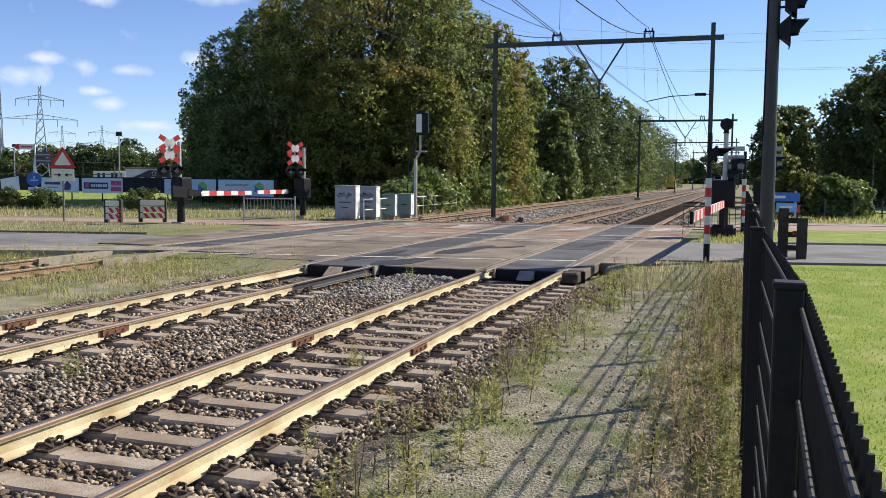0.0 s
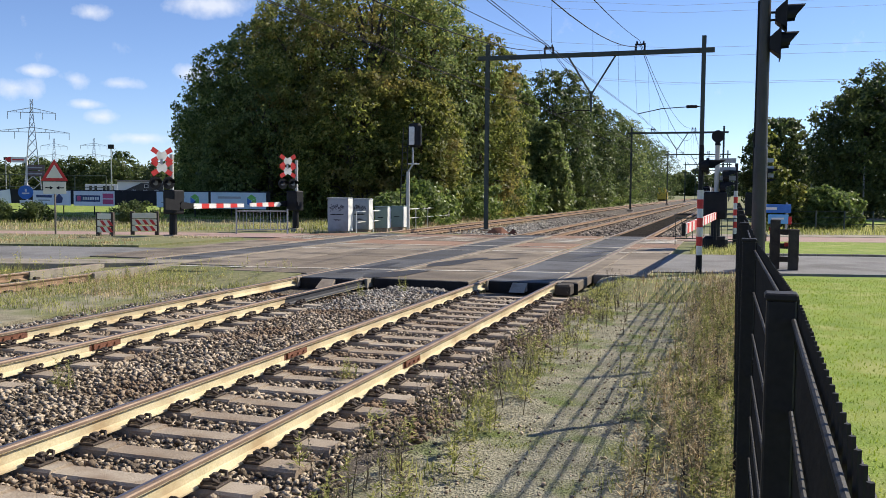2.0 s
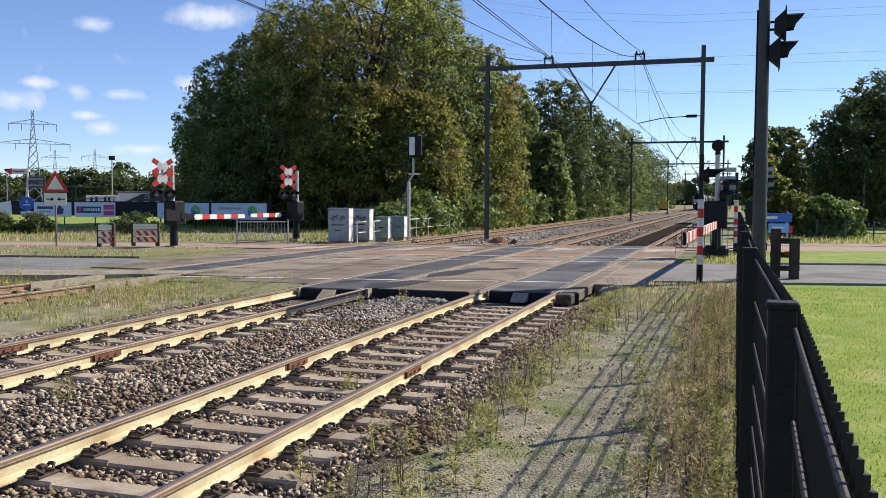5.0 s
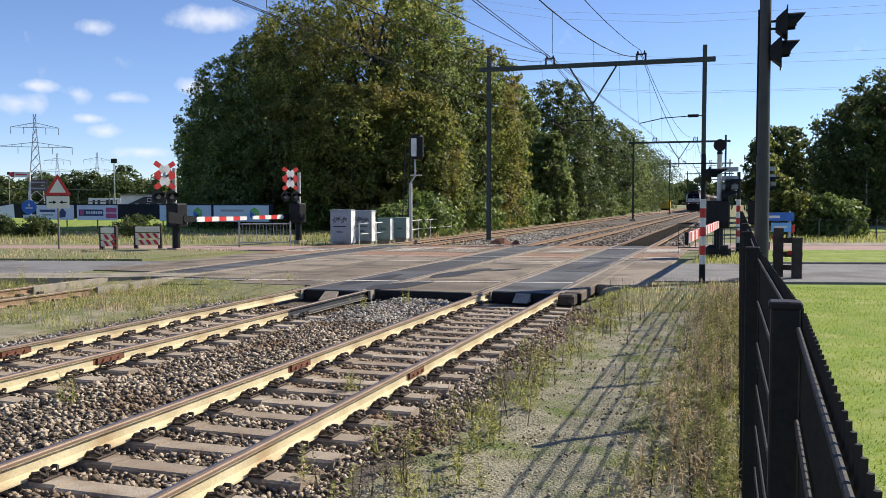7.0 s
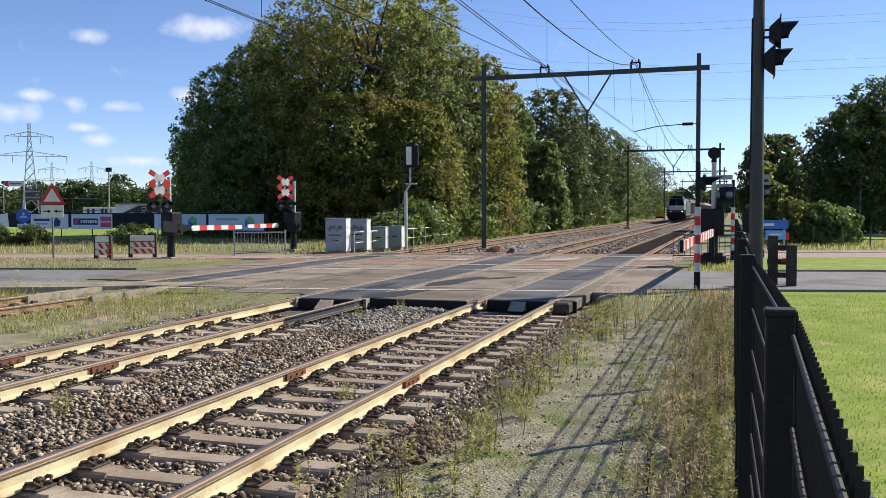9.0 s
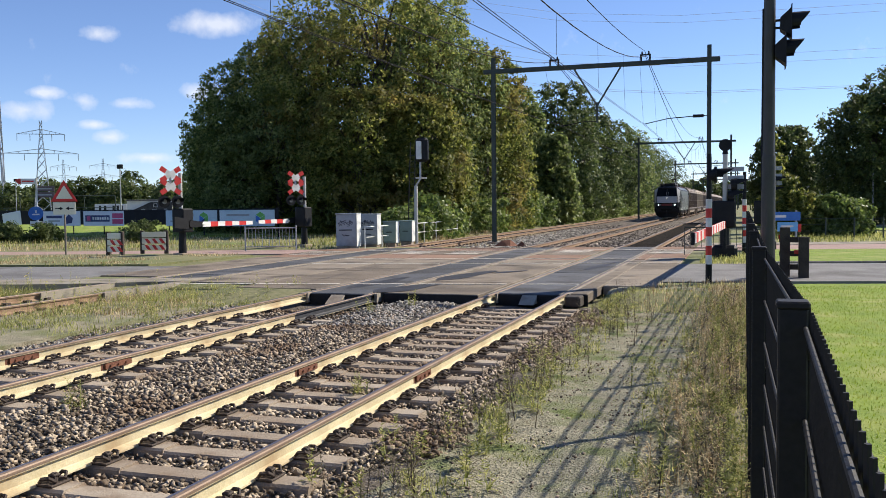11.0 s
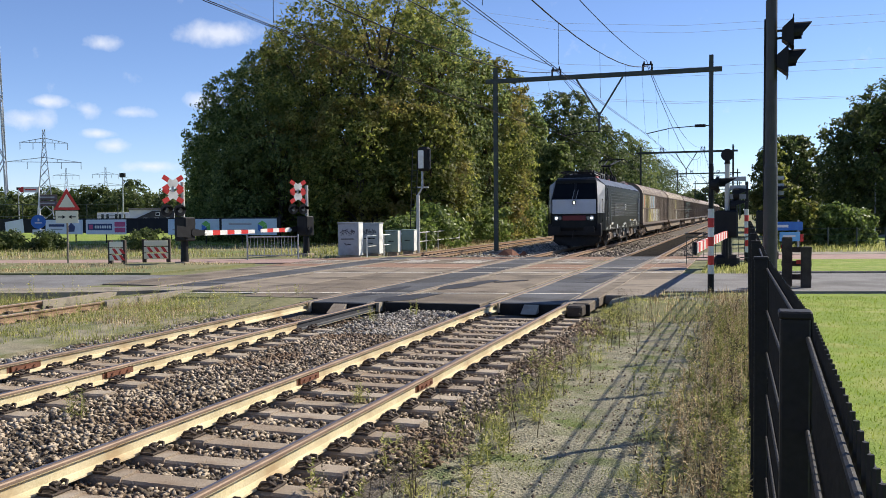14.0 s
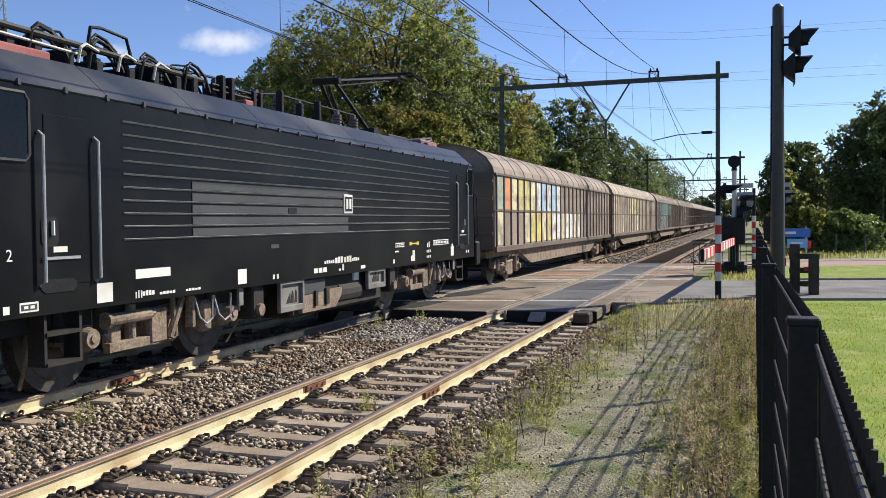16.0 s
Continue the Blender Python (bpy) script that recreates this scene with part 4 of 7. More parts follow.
        build_tree(4.3 + k * y, y, 8.5 + 2.2 * math.sin(1.9 * i) + (2.5 if i == 11 else 0), 6.4, 170, 14, 140 + i, LEAF_D, "distant dark tree beyond the sports field", base=0.05, size=(0.6, 1.1), group="distant trees")
    for i in range(9):
        build_tree(-62 + 11 * i, 620 + 10 * math.sin(3 * i), 15 + 2.5 * math.sin(2 * i), 9.5, 120, 18, 210 + i, LEAF_D, "hazy tree at the far end of the line", base=0.05, size=(1.2, 2.2), group="trees at the far end")
    for i, (x, y) in enumerate(((-33.4, 41.5), (-35.6, 41.0), (-37.4, 42.4), (-39.5, 42.0), (-42.0, 42.2), (-27.6, 42.5))):
        build_tree(x, y, 1.0 + 0.25 * math.sin(3 * i), 1.3, 90, 34, 180 + i, LEAF_D, "low bramble bush on the verge", base=0.0, size=(0.08, 0.18), group="verge bushes", trunk_r=0.02, name="shrub")


def blades(name, count, area, height, width, material, label, seed, skip=None, lean=0.35, z=None, clump=0.0):
    rng = np.random.default_rng(seed)
    x, y = rng.uniform(area[0], area[1], count), rng.uniform(area[2], area[3], count)
    if clump:
        cx, cy = rng.uniform(area[0], area[1], count // 40), rng.uniform(area[2], area[3], count // 40)
        k = rng.integers(0, len(cx), count)
        x, y = cx[k] + rng.normal(0, clump, count), cy[k] + rng.normal(0, clump, count)
    if skip is not None:
        keep = ~skip(x, y)
        x, y = x[keep], y[keep]
    n = len(x)
    h = rng.uniform(height[0], height[1], n) * rng.uniform(0.6, 1, n)
    a = rng.uniform(0, 2 * math.pi, n)
    d = np.stack([np.cos(a), np.sin(a), 0 * a], 1)
    b = rng.uniform(0, 2 * math.pi, n)
    w = np.stack([np.cos(b), np.sin(b), 0 * b], 1) * (width * rng.uniform(0.6, 1.3, n))[:, None]
    p = np.stack([x, y, ground_z(x, y) if z is None else np.full(n, z)], 1)
    ln = (lean * rng.uniform(0.1, 1, n) * h)[:, None]
    up = np.array([0, 0, 1.0])
    m = p + d * ln * 0.3 + up * (h * 0.55)[:, None]
    t = p + d * ln + up * h[:, None]
    v = np.stack([p - w, p + w, m - w * 0.7, m + w * 0.7, t], 1).reshape(-1, 3)
    f = np.array([(0, 1, 3), (0, 3, 2), (2, 3, 4)])[None] + (np.arange(n) * 5)[:, None, None]
    return single(name, bulk(name, v, f.reshape(-1, 3), material), material, label, "grass", kind="stuff")


def weeds(name, spots, height, material, label, seed, flower=None, broad=0.006):
    """Branching stalks with narrow leaves."""
    rng = np.random.default_rng(seed)
    V, F, n = [], [], 0
    fv, ff = [], []
    for x, y, z in spots:
        h = rng.uniform(*height)
        leanv = rng.normal(0, 0.12, 2) * h
        k = int(30 + 75 * h)
        for j in range(k):
            t = j / k
            a = rng.uniform(0, 6.283)
            away = rng.uniform(0, 0.16) * (1.05 - t) * h ** 0.5
            q = np.array([x + leanv[0] * t * t + math.cos(a) * away, y + leanv[1] * t * t + math.sin(a) * away, z + h * t * (1 - 0.15 * away) + away * 0.4])
            L = (0.03 + 0.05 * (1 - t)) * rng.uniform(0.5, 1.4)
            d = np.array([math.cos(a), math.sin(a), rng.uniform(-0.3, 0.8)]) * L
            w = np.array([-math.sin(a), math.cos(a), 0]) * broad
            V += [q - w, q + w, q + d]
            F.append((n, n + 1, n + 2))
            n += 3
        tip = np.array([x + leanv[0], y + leanv[1], z + h])
        for a in (0.0, 1.57):
            w = np.array([math.cos(a), math.sin(a), 0]) * 0.005
            base = np.array([x, y, z])
            V += [base - w, base + w, tip]
            F.append((n, n + 1, n + 2))
            n += 3
        if flower is not None and rng.random() < 0.25:
            for j in range(10):
                c = tip + rng.normal(0, 0.05, 3)
                i = len(fv)
                fv.extend([c + rng.normal(0, 0.012, 3) for _ in range(3)])
                ff.append((i, i + 1, i + 2))
    single(name, bulk(name, np.array(V), np.array(F), material), material, label, "weeds", kind="stuff")
    if fv:
        single("flowers", bulk("flowers", np.array(fv), np.array(ff), flower), flower, "small yellow flower heads on the weeds", "flowers", kind="stuff")


def build_grass():
    blades("grass", 4600, (3.3, 4.36, 2.2, 22.0), (0.03, 0.14), 0.004, GRASS_GREEN, "rough grass at the foot of the fence", 1, clump=0.10, lean=0.7)
    blades("dry_grass", 8000, (3.8, 4.36, 2.2, 21.5), (0.04, 0.24), 0.0028, GRASS_DRY, "dry straw-coloured grass at the foot of the fence", 2, clump=0.10, lean=0.6)
    blades("grass", 16000, (1.6, 3.5, 3.0, 21.5), (0.01, 0.045), 0.006, GRASS_GREEN, "grass growing over the path", 3, clump=0.13, lean=0.9)
    blades("grass", 4200, (1.4, 2.2, 3.0, 20.5), (0.03, 0.16), 0.005, GRASS_GREEN, "grass tufts along the edge of the ballast", 4, clump=0.08, lean=0.7)
    rng = np.random.default_rng(9)
    spots = [(x, y, -0.28) for x, y in zip(rng.normal(2.0, 0.30, 110), rng.uniform(3.4, 20.5, 110))]
    weeds("weeds", spots, (0.2, 0.65), WEED, "tall brown weed stalks at the edge of the ballast", 11)
    spots = [(x, y, -0.28) for x, y in zip(rng.normal(2.0, 0.26, 90), rng.uniform(3.4, 20.5, 90))]
    weeds("weeds", spots, (0.12, 0.40), GRASS_GREEN, "green weeds at the edge of the ballast", 31, broad=0.012)
    spots = [(x, y, -0.28) for x, y in zip(rng.uniform(3.55, 4.34, 170), rng.uniform(3.0, 21.0, 170))]
    weeds("weeds", spots, (0.15, 0.5), GRASS_DRY, "dry weed stalks along the fence", 12, FLOWER)
    spots = [(x, y, -0.28) for x, y in zip(4.36 - np.abs(rng.normal(0, 0.42, 300)), rng.uniform(3.0, 21.0, 300))]
    weeds("weeds", spots, (0.10, 0.38), GRASS_GREEN, "leafy green weeds along the fence", 13, FLOWER, broad=0.010)
    spots = [(x, y, -0.28) for x, y in zip(4.36 - np.abs(rng.normal(0, 0.4, 60)), rng.uniform(3.0, 21.0, 60))]
    weeds("weeds", spots, (0.15, 0.5), WEED, "brown seeding weeds along the fence", 32, broad=0.010)
    blades("grass", 7000, (-9.0, -6.6, 3.0, 17.5), (0.02, 0.11), 0.008, GRASS_GREEN, "patchy grass between the tracks", 5, clump=0.2, lean=0.6)
    blades("grass", 14000, (-22.0, -11.5, 9.0, 19.0), (0.06, 0.40), 0.009, GRASS_GREEN, "wild grass beside the siding", 6, clump=0.3, lean=0.5, skip=lambda x, y: y > 20.6 + 0.25 * x)
    spots = [(x, y, -0.22) for x, y in zip(rng.uniform(-20, -6.8, 420), rng.uniform(9.0, 18.0, 420)) if abs(x - FAR) > 1.0 and y < 20.3 + 0.25 * x + (3 if x > -12 else 0)]
    weeds("weeds", spots, (0.2, 0.75), GRASS_GREEN, "yellow-flowering weeds beside the siding", 14, FLOWER)
    blades("grass", 16000, (-55, -17.5, 24, 62), (0.05, 0.30), 0.012, GRASS_DRY, "tall dry verge grass in front of the field", 7, clump=0.6, skip=lambda x, y: (y < 40.4 + 0.28 * x) | (y > 52))
    blades("grass", 22000, (-55, -13.5, 24, 62), (0.06, 0.36), 0.014, GRASS_GREEN, "green verge grass in front of the field", 8, clump=0.6, skip=lambda x, y: (y < 40.4 + 0.28 * x) | (y > 54))
    blades("grass", 9000, (-13.4, -8.0, 40.0, 60), (0.1, 0.5), 0.012, GRASS_DRY, "dry grass around the signal cabinets", 15, clump=0.3, skip=lambda x, y: abs(x - FAR) < 1.2)
    blades("grass", 42000, (4.8, 12.0, 3.0, 24.5), (0.015, 0.05), 0.006, LAWN_BLADE, "short blades of the lawn", 16, z=-0.062, skip=lambda x, y: y > 20.9 + 0.25 * x, lean=0.8)
    blades("grass", 14000, (5.0, 30.0, 44.0, 58.0), (0.1, 0.4), 0.013, GRASS_GREEN, "unmown grass in front of the shrubs", 17, skip=lambda x, y: y < 43.6 + 0.28 * x)
    blades("grass", 1100, (2.3, 4.4, 18.0, 23.0), (0.05, 0.24), 0.006, GRASS_DRY, "dry grass round the barrier post", 18, skip=lambda x, y: y > 21.4 + 0.25 * x)
    blades("grass", 1600, (3.0, 4.6, 29.6, 34.5), (0.05, 0.25), 0.008, GRASS_GREEN, "grass at the barrier foot", 19)
    deckless = lambda x, y: (y > 21.7 + 0.2 * x) | (np.abs(x - FAR) < 0.95) & (y < 17)
    blades("grass", 9000, (-15, -5.4, 12.0, 20.8), (0.02, 0.15), 0.007, GRASS_GREEN, "rough grass at the edge of the crossing deck", 20, clump=0.22, lean=0.5, skip=deckless, z=-0.17)
    blades("dry_grass", 7000, (-18, -6.6, 14.0, 20.8), (0.03, 0.20), 0.006, GRASS_DRY, "dry grass at the edge of the crossing deck", 21, clump=0.22, lean=0.5, skip=deckless, z=-0.17)
    blades("dry_grass", 9000, (-34, -14.0, 16.0, 30.6), (0.03, 0.16), 0.009, GRASS_DRY, "short dry grass on the verge behind the kerb", 23, clump=0.3, lean=0.6, z=0.05, skip=lambda x, y: (y < 28.6 + 0.25 * x) | (y > 30.4 + 0.28 * (x + 15)))
    blades("grass", 9000, (-50, -13.8, 14.0, 26.4), (0.05, 0.30), 0.010, GRASS_GREEN, "ragged grass along the edge of the road", 24, clump=0.25, lean=0.6, z=0.01, skip=lambda x, y: np.abs(y - 28.5 - 0.25 * x) > 0.35)
    rng = np.random.default_rng(77)
    spots = [(x, y, -0.18) for x, y in zip(rng.uniform(-13.5, -5.6, 330), rng.uniform(14.5, 20.6, 330)) if y < 21.4 + 0.2 * x and abs(x - FAR) > 0.5]
    weeds("weeds", spots, (0.1, 0.42), GRASS_GREEN, "yellow-flowering weeds in front of the crossing deck", 22, FLOWER)
    for x, y in ((-2.1, 17.2), (0.2, 9.2), (-2.3, 7.6), (-5.9, 14.0), (-2.6, 15.9)):
        weeds("weed_tuft", [(x + rng.normal(0, 0.08), y + rng.normal(0, 0.08), -0.2) for _ in range(5)], (0.12, 0.4), GRASS_GREEN, "small green weed growing in the ballast", int(100 + y))


# ---- the mesh fence ----
def build_fence():
    fence = thing("mesh_fence", "black double-bar mesh fence with square posts along the lawn", "fence")
    posts = [(4.340, -2.88), (4.366, -0.38), (4.421, 2.12), (4.390, 4.62), (4.392, 7.12)] + [(4.394 + 0.004 * k, 9.62 + 2.5 * k) for k in range(6)]
    post = Shape().cbox(-0.031, -0.03, -0.35, 0.031, 0.03, 1.675, 0.004).mesh("post", FENCE_BLACK)
    cap = Shape().cbox(-0.035, -0.034, 1.673, 0.035, 0.034, 1.690, 0.004).mesh("cap", FENCE_BLACK)
    clip = Shape().cbox(0.028, -0.02, 0, 0.068, 0.02, 0.05, 0.004).tube((0.036, -0.03, 0.025), (0.036, 0.03, 0.025), 0.008, n=6).mesh("clip", FENCE_BLACK)
    for x, y in posts:
        p = part("post", post, FENCE_BLACK, fence, at=pose(x, y, 0))
        part("cap", cap, FENCE_BLACK, p)
        for z in (1.56, 1.05, 0.5, 0.0):
            part("clip", clip, FENCE_BLACK, p, at=pose(0, 0, z))
    for (xa, a), (xb, b) in zip(posts, posts[1:]):
        rods = Shape()
        at = lambda y: (xa + (xb - xa) * (y - a) / (b - a)) + 0.037
        y = a + 0.03
        while y < b - 0.02:
            rods.tube((at(y), y, -0.25), (at(y), y, 1.672), 0.0038, n=5)
            y += 0.05
        panel = part("mesh_panel", rods, FENCE_BLACK, fence, "upright rods of a fence panel")
        z = -0.2
        while z < 1.66:
            for q in (-0.0115, 0.0115):
                part("crossbar", Shape().tube((at(a) + q, a + 0.01, z), (at(b) + q, b - 0.01, z), 0.0055, n=8), FENCE_BLACK, panel)
            z += 0.2035


def build_pole():
    p = thing("signal_pole", "tall dark steel pole with two hooded black signal lamps turned away", "signal pole", pose(4.9, 23.6, 0))
    part("shaft", Shape().tube((0, 0, -0.3), (0, 0, 3.0), 0.175, 0.165, n=20).tube((0, 0, 3.0), (0, 0, 3.06), 0.165, 0.15, n=20).tube((0, 0, 3.06), (0, 0, 7.04), 0.15, 0.135, n=20).tube((0, 0, 7.04), (0, 0, 7.12), 0.135, 0.06, n=20), POLE, p, smooth=False)
    part("cable_duct", Shape().line([(-0.16, -0.02, 2.2), (-0.15, -0.02, 6.6)], 0.02, 6), BLACK, p)
    for z, dx in ((6.22, 0.48), (5.57, 0.36)):
        head = part("lamp_head", Shape().hull([(dx - 0.24, -0.2, z + 0.12), (dx - 0.24, 0.2, z + 0.12), (dx, -0.32, z + 0.32), (dx, 0.32, z + 0.32), (dx - 0.24, -0.2, z - 0.16), (dx - 0.24, 0.2, z - 0.16), (dx, -0.32, z - 0.34), (dx, 0.32, z - 0.34)]), BLACK, p)
        part("backboard", Shape().slab([(dx, -0.36), (dx + 0.02, -0.36), (dx + 0.02, 0.36), (dx, 0.36)], z - 0.42, z + 0.40), BLACK, head)
        hood = Shape()
        n = 12
        for i in range(n):
            a0, a1 = math.pi * (i / n * 1.3 - 0.15), math.pi * ((i + 1) / n * 1.3 - 0.15)
            q = [(dx, math.cos(a) * 0.26, z + math.sin(a) * 0.26) for a in (a0, a1)]
            ln = lambda a: 0.22 + 0.22 * max(0, math.sin(a))
            w = [(dx + ln(a), math.cos(a) * 0.25, z + 0.01 + math.sin(a) * 0.25) for a in (a0, a1)]
            hood.add([q[0], q[1], w[1], w[0]], [(0, 1, 2, 3)])
            hood.add([(x_, y_ * 0.96, z + (z_ - z) * 0.96) for x_, y_, z_ in (q[0], q[1], w[1], w[0])], [(3, 2, 1, 0)])
        part("hood", hood, BLACK, head)
        part("bracket", Shape().tube((0, 0, z + 0.08), (dx - 0.2, 0, z + 0.08), 0.03, n=6).tube((0, 0, z - 0.1), (dx - 0.2, 0, z - 0.1), 0.03, n=6), BLACK, head)


# ---- crossing signals and barriers ----
def cross_plates(m_parent, z, turn, back=False):
    """Double St Andrew's cross: three layers of chevrons, red tips and white middles."""
    g = part("cross", Shape().box(-0.05, -0.02, z - 0.35, 0.05, 0.01, z + 0.35), GREY, m_parent, "double red and white crossing sign", at=turn)
    for zz in (z + 0.24, z - 0.24):
        for s in (-1, 1):
            for lo in (-1, 1):
                for a, b, m, y in ((0.0, 0.21, WHITE, -0.05), (0.21, 0.47, RED, -0.05)):
                    d = Vector((s * 0.84, 0, lo * 0.53)).normalized()
                    nn = Vector((-d.z, 0, d.x)) * 0.095
                    p0, p1 = d * a, d * b
                    mm = GREY if back else m
                    q = Shape().hull([tuple(Vector((0, yy, zz)) + p + nn * k) for p in (p0, p1) for k in (-1, 1) for yy in (y - 0.004 * lo * s, y + 0.012 - 0.004 * lo * s)])
                    part("arm", q, mm, g)
    return g


def flash_lights(m_parent, z, turn, n=2):
    for k in range(n):
        x = (-0.27 + 0.54 * k) if n == 2 else 0
        L = part("lamp_unit", Shape().tube((x, -0.06, z), (x, -0.02, z), 0.24, n=20).tube((x, -0.02, z), (x, 0.12, z), 0.15, 0.10, n=14), BLACK, m_parent, at=turn)
        part("lens", Shape().tube((x, -0.068, z), (x, -0.06, z), 0.10, n=16), LAMP_OFF, L)
        h = Shape()
        for i in range(10):
            a0, a1 = math.pi * i / 10, math.pi * (i + 1) / 10
            h.add([(x + math.cos(a) * 0.15, yy, z + math.sin(a) * 0.15) for a, yy in ((a0, -0.06), (a1, -0.06), (a1, -0.34), (a0, -0.34))], [(0, 1, 2, 3), (3, 2, 1, 0)])
        part("visor", h, BLACK, L)


def build_barrier(x, y, turn, boom, label, cross_turn, pole_top=3.25, drop=0.0, single_light=False, back=False):
    b = thing("crossing_barrier", label, "level crossing barrier", pose(x, y, 0, 0, 0, turn), "crossing barriers")
    part("foot", Shape().cbox(-0.28, -0.28, -0.15, 0.28, 0.28, 0.10, 0.03), CONCRETE, b)
    part("pedestal", Shape().tube((0, 0, 0.05), (0, 0, 1.0), 0.16, 0.14, n=14), BLACK, b)
    part("drive_housing", Shape().cbox(-0.30, -0.34, 0.92, 0.30, 0.26, 1.86, 0.05), BLACK, b, "black barrier drive housing")
    part("hinge", Shape().tube((0.1, -0.42, 1.25), (0.1, 0.3, 1.25), 0.13, n=12).hull([(0.1, -0.40, 1.10), (0.1, -0.34, 1.10), (0.1, -0.40, 1.40), (0.1, -0.34, 1.40), (0.75, -0.40, 1.14), (0.75, -0.34, 1.14), (0.75, -0.40, 1.32), (0.75, -0.34, 1.32)]), BLACK, b)
    part("counterweight", Shape().hull([(-0.1, -0.46, 1.05), (-0.1, -0.36, 1.05), (-0.1, -0.46, 1.45), (-0.1, -0.36, 1.45), (-0.85, -0.46, 1.12), (-0.85, -0.36, 1.12), (-0.85, -0.46, 1.55), (-0.85, -0.36, 1.55)]), BLACK, b)
    bm = part("boom", Shape().tube((0.7, -0.37, 1.22), (0.8, -0.37, 1.22), 0.06, n=8), WHITE, b)
    n = max(4, round(boom / 0.42))
    for k in range(n):
        a, c = 0.75 + boom * k / n, 0.75 + boom * (k + 1) / n
        f = lambda t: 1.22 + drop * (t - 0.75)
        part("boom_band", Shape().hull([(t, yy, f(t) + zz * (1 - 0.25 * (t - 0.75) / boom)) for t in (a, c) for yy in (-0.40, -0.34) for zz in (-0.105, 0.105)]), RED if k % 2 else WHITE, bm)
    part("pole", Shape().tube((0, 0.05, 1.8), (0, 0.05, pole_top), 0.075, n=12), PALE_POLE, b, "pale grey signal pole")
    m = pose(0, 0, 0, 0, 0, cross_turn) @ pose(-0.47, -0.05, 0)
    cross_plates(b, pole_top - 0.30, m, back)
    flash_lights(b, pole_top - 1.12, m)
    return b


def build_banded_post(x, y, h, label):
    p = thing("banded_post", label, "post", pose(x, y, 0), "red and white banded posts")
    part("stub", Shape().tube((0, 0, -0.3), (0, 0, 0.42), 0.075, n=14), BLACK, p, "black lower end")
    n = 7
    for k in range(n):
        z = 0.42 + (h - 0.42) * k / n
        part("band", Shape().tube((0, 0, z), (0, 0, z + (h - 0.42) / n), 0.075, n=14, cap=(k == n - 1)), RED if k % 2 else WHITE, p)
    part("upper_pole", Shape().tube((0, 0, h), (0, 0, h + 1.0), 0.06, n=12), BLACK, p)
    return p


def build_crossing_signals():
    build_barrier(-16.7, 30.5, 80, 3.0, "black barrier with lowered red and white boom and crossing sign", -22, 3.25)
    build_barrier(-15.4, 38.4, 260, 2.1, "far black barrier with lowered red and white boom and crossing sign", 158, 3.3)
    tall = thing("crossing_light", "banded post carrying a hooded crossing lamp seen from the side", "crossing light", pose(3.54, 22.4, 0))
    tall_post = build_banded_post(3.54, 22.45, 1.98, "red and white banded post with a black lamp arm")
    for z, dx in ((2.30, 0.14),):
        L = part("lamp_unit", Shape().tube((0.0, 0, z), (0.06, 0, z), 0.20, n=20).tube((-0.12, 0, z), (0.0, 0, z), 0.10, 0.16, n=12), BLACK, tall, at=pose(dx - 0.02, -0.05, 0.25, 0, 0, 0))
        hood = Shape()
        for i in range(12):
            a0, a1 = math.pi * (i / 12 * 1.2 - 0.1), math.pi * ((i + 1) / 12 * 1.2 - 0.1)
            hood.add([(0.06 + l, math.cos(a) * 0.15, z + math.sin(a) * 0.15) for a, l in ((a0, 0), (a1, 0), (a1, 0.14 + 0.26 * max(0, math.sin(a1))), (a0, 0.14 + 0.26 * max(0, math.sin(a0))))], [(0, 1, 2, 3), (3, 2, 1, 0)])
        part("visor", hood, BLACK, L)
    part("arm", Shape().tube((0, 0, 1.98), (0, 0, 3.05), 0.055, n=10).tube((0.0, 0, 2.65), (0.16, -0.05, 2.65), 0.035, n=8), BLACK, tall)
    build_banded_post(4.36, 34.7, 2.0, "red and white banded post beside the cycle path")
    for x, y, top, lab in ((3.72, 32.6, 3.55, "crossing barrier seen from behind with grey sign backs and a bell"), (5.15, 38.2, 3.75, "crossing barrier beyond the cycle path with a bell on top")):
        b = thing("crossing_barrier", lab, "level crossing barrier", pose(x, y, 0), "crossing barriers")
        part("foot", Shape().cbox(-0.42, -0.36, -0.15, 0.42, 0.36, 0.42, 0.10), BLACK, b)
        part("pedestal", Shape().tube((0, 0, 0.2), (0, 0, 1.3), 0.17, 0.15, n=14), BLACK, b)
        part("drive_housing", Shape().cbox(-0.42, -0.30, 1.02, 0.36, 0.30, 1.95, 0.05), BLACK, b, "black barrier drive housing")
        part("pole", Shape().tube((0, 0, 1.9), (0, 0, top), 0.085, n=12), PALE_POLE, b, "pale grey signal pole")
        bell = part("bell", Shape().tube((0, 0, top), (0, 0, top + 0.12), 0.11, 0.08, n=12).tube((0, -0.17, top + 0.30), (0, 0.02, top + 0.30), 0.21, 0.19, n=18).tube((0, 0.02, top + 0.30), (0, 0.12, top + 0.30), 0.19, 0.08, n=18), BLACK, b, "black warning bell")
        for z in (top - 0.52, top - 1.12, top - 0.82):
            part("sign_back", Shape().hull([(xx, yy, z + zz) for xx in (0.06, 0.62) for yy in (0.05, 0.07) for zz in (-0.08, 0.08)]), GREY, b)
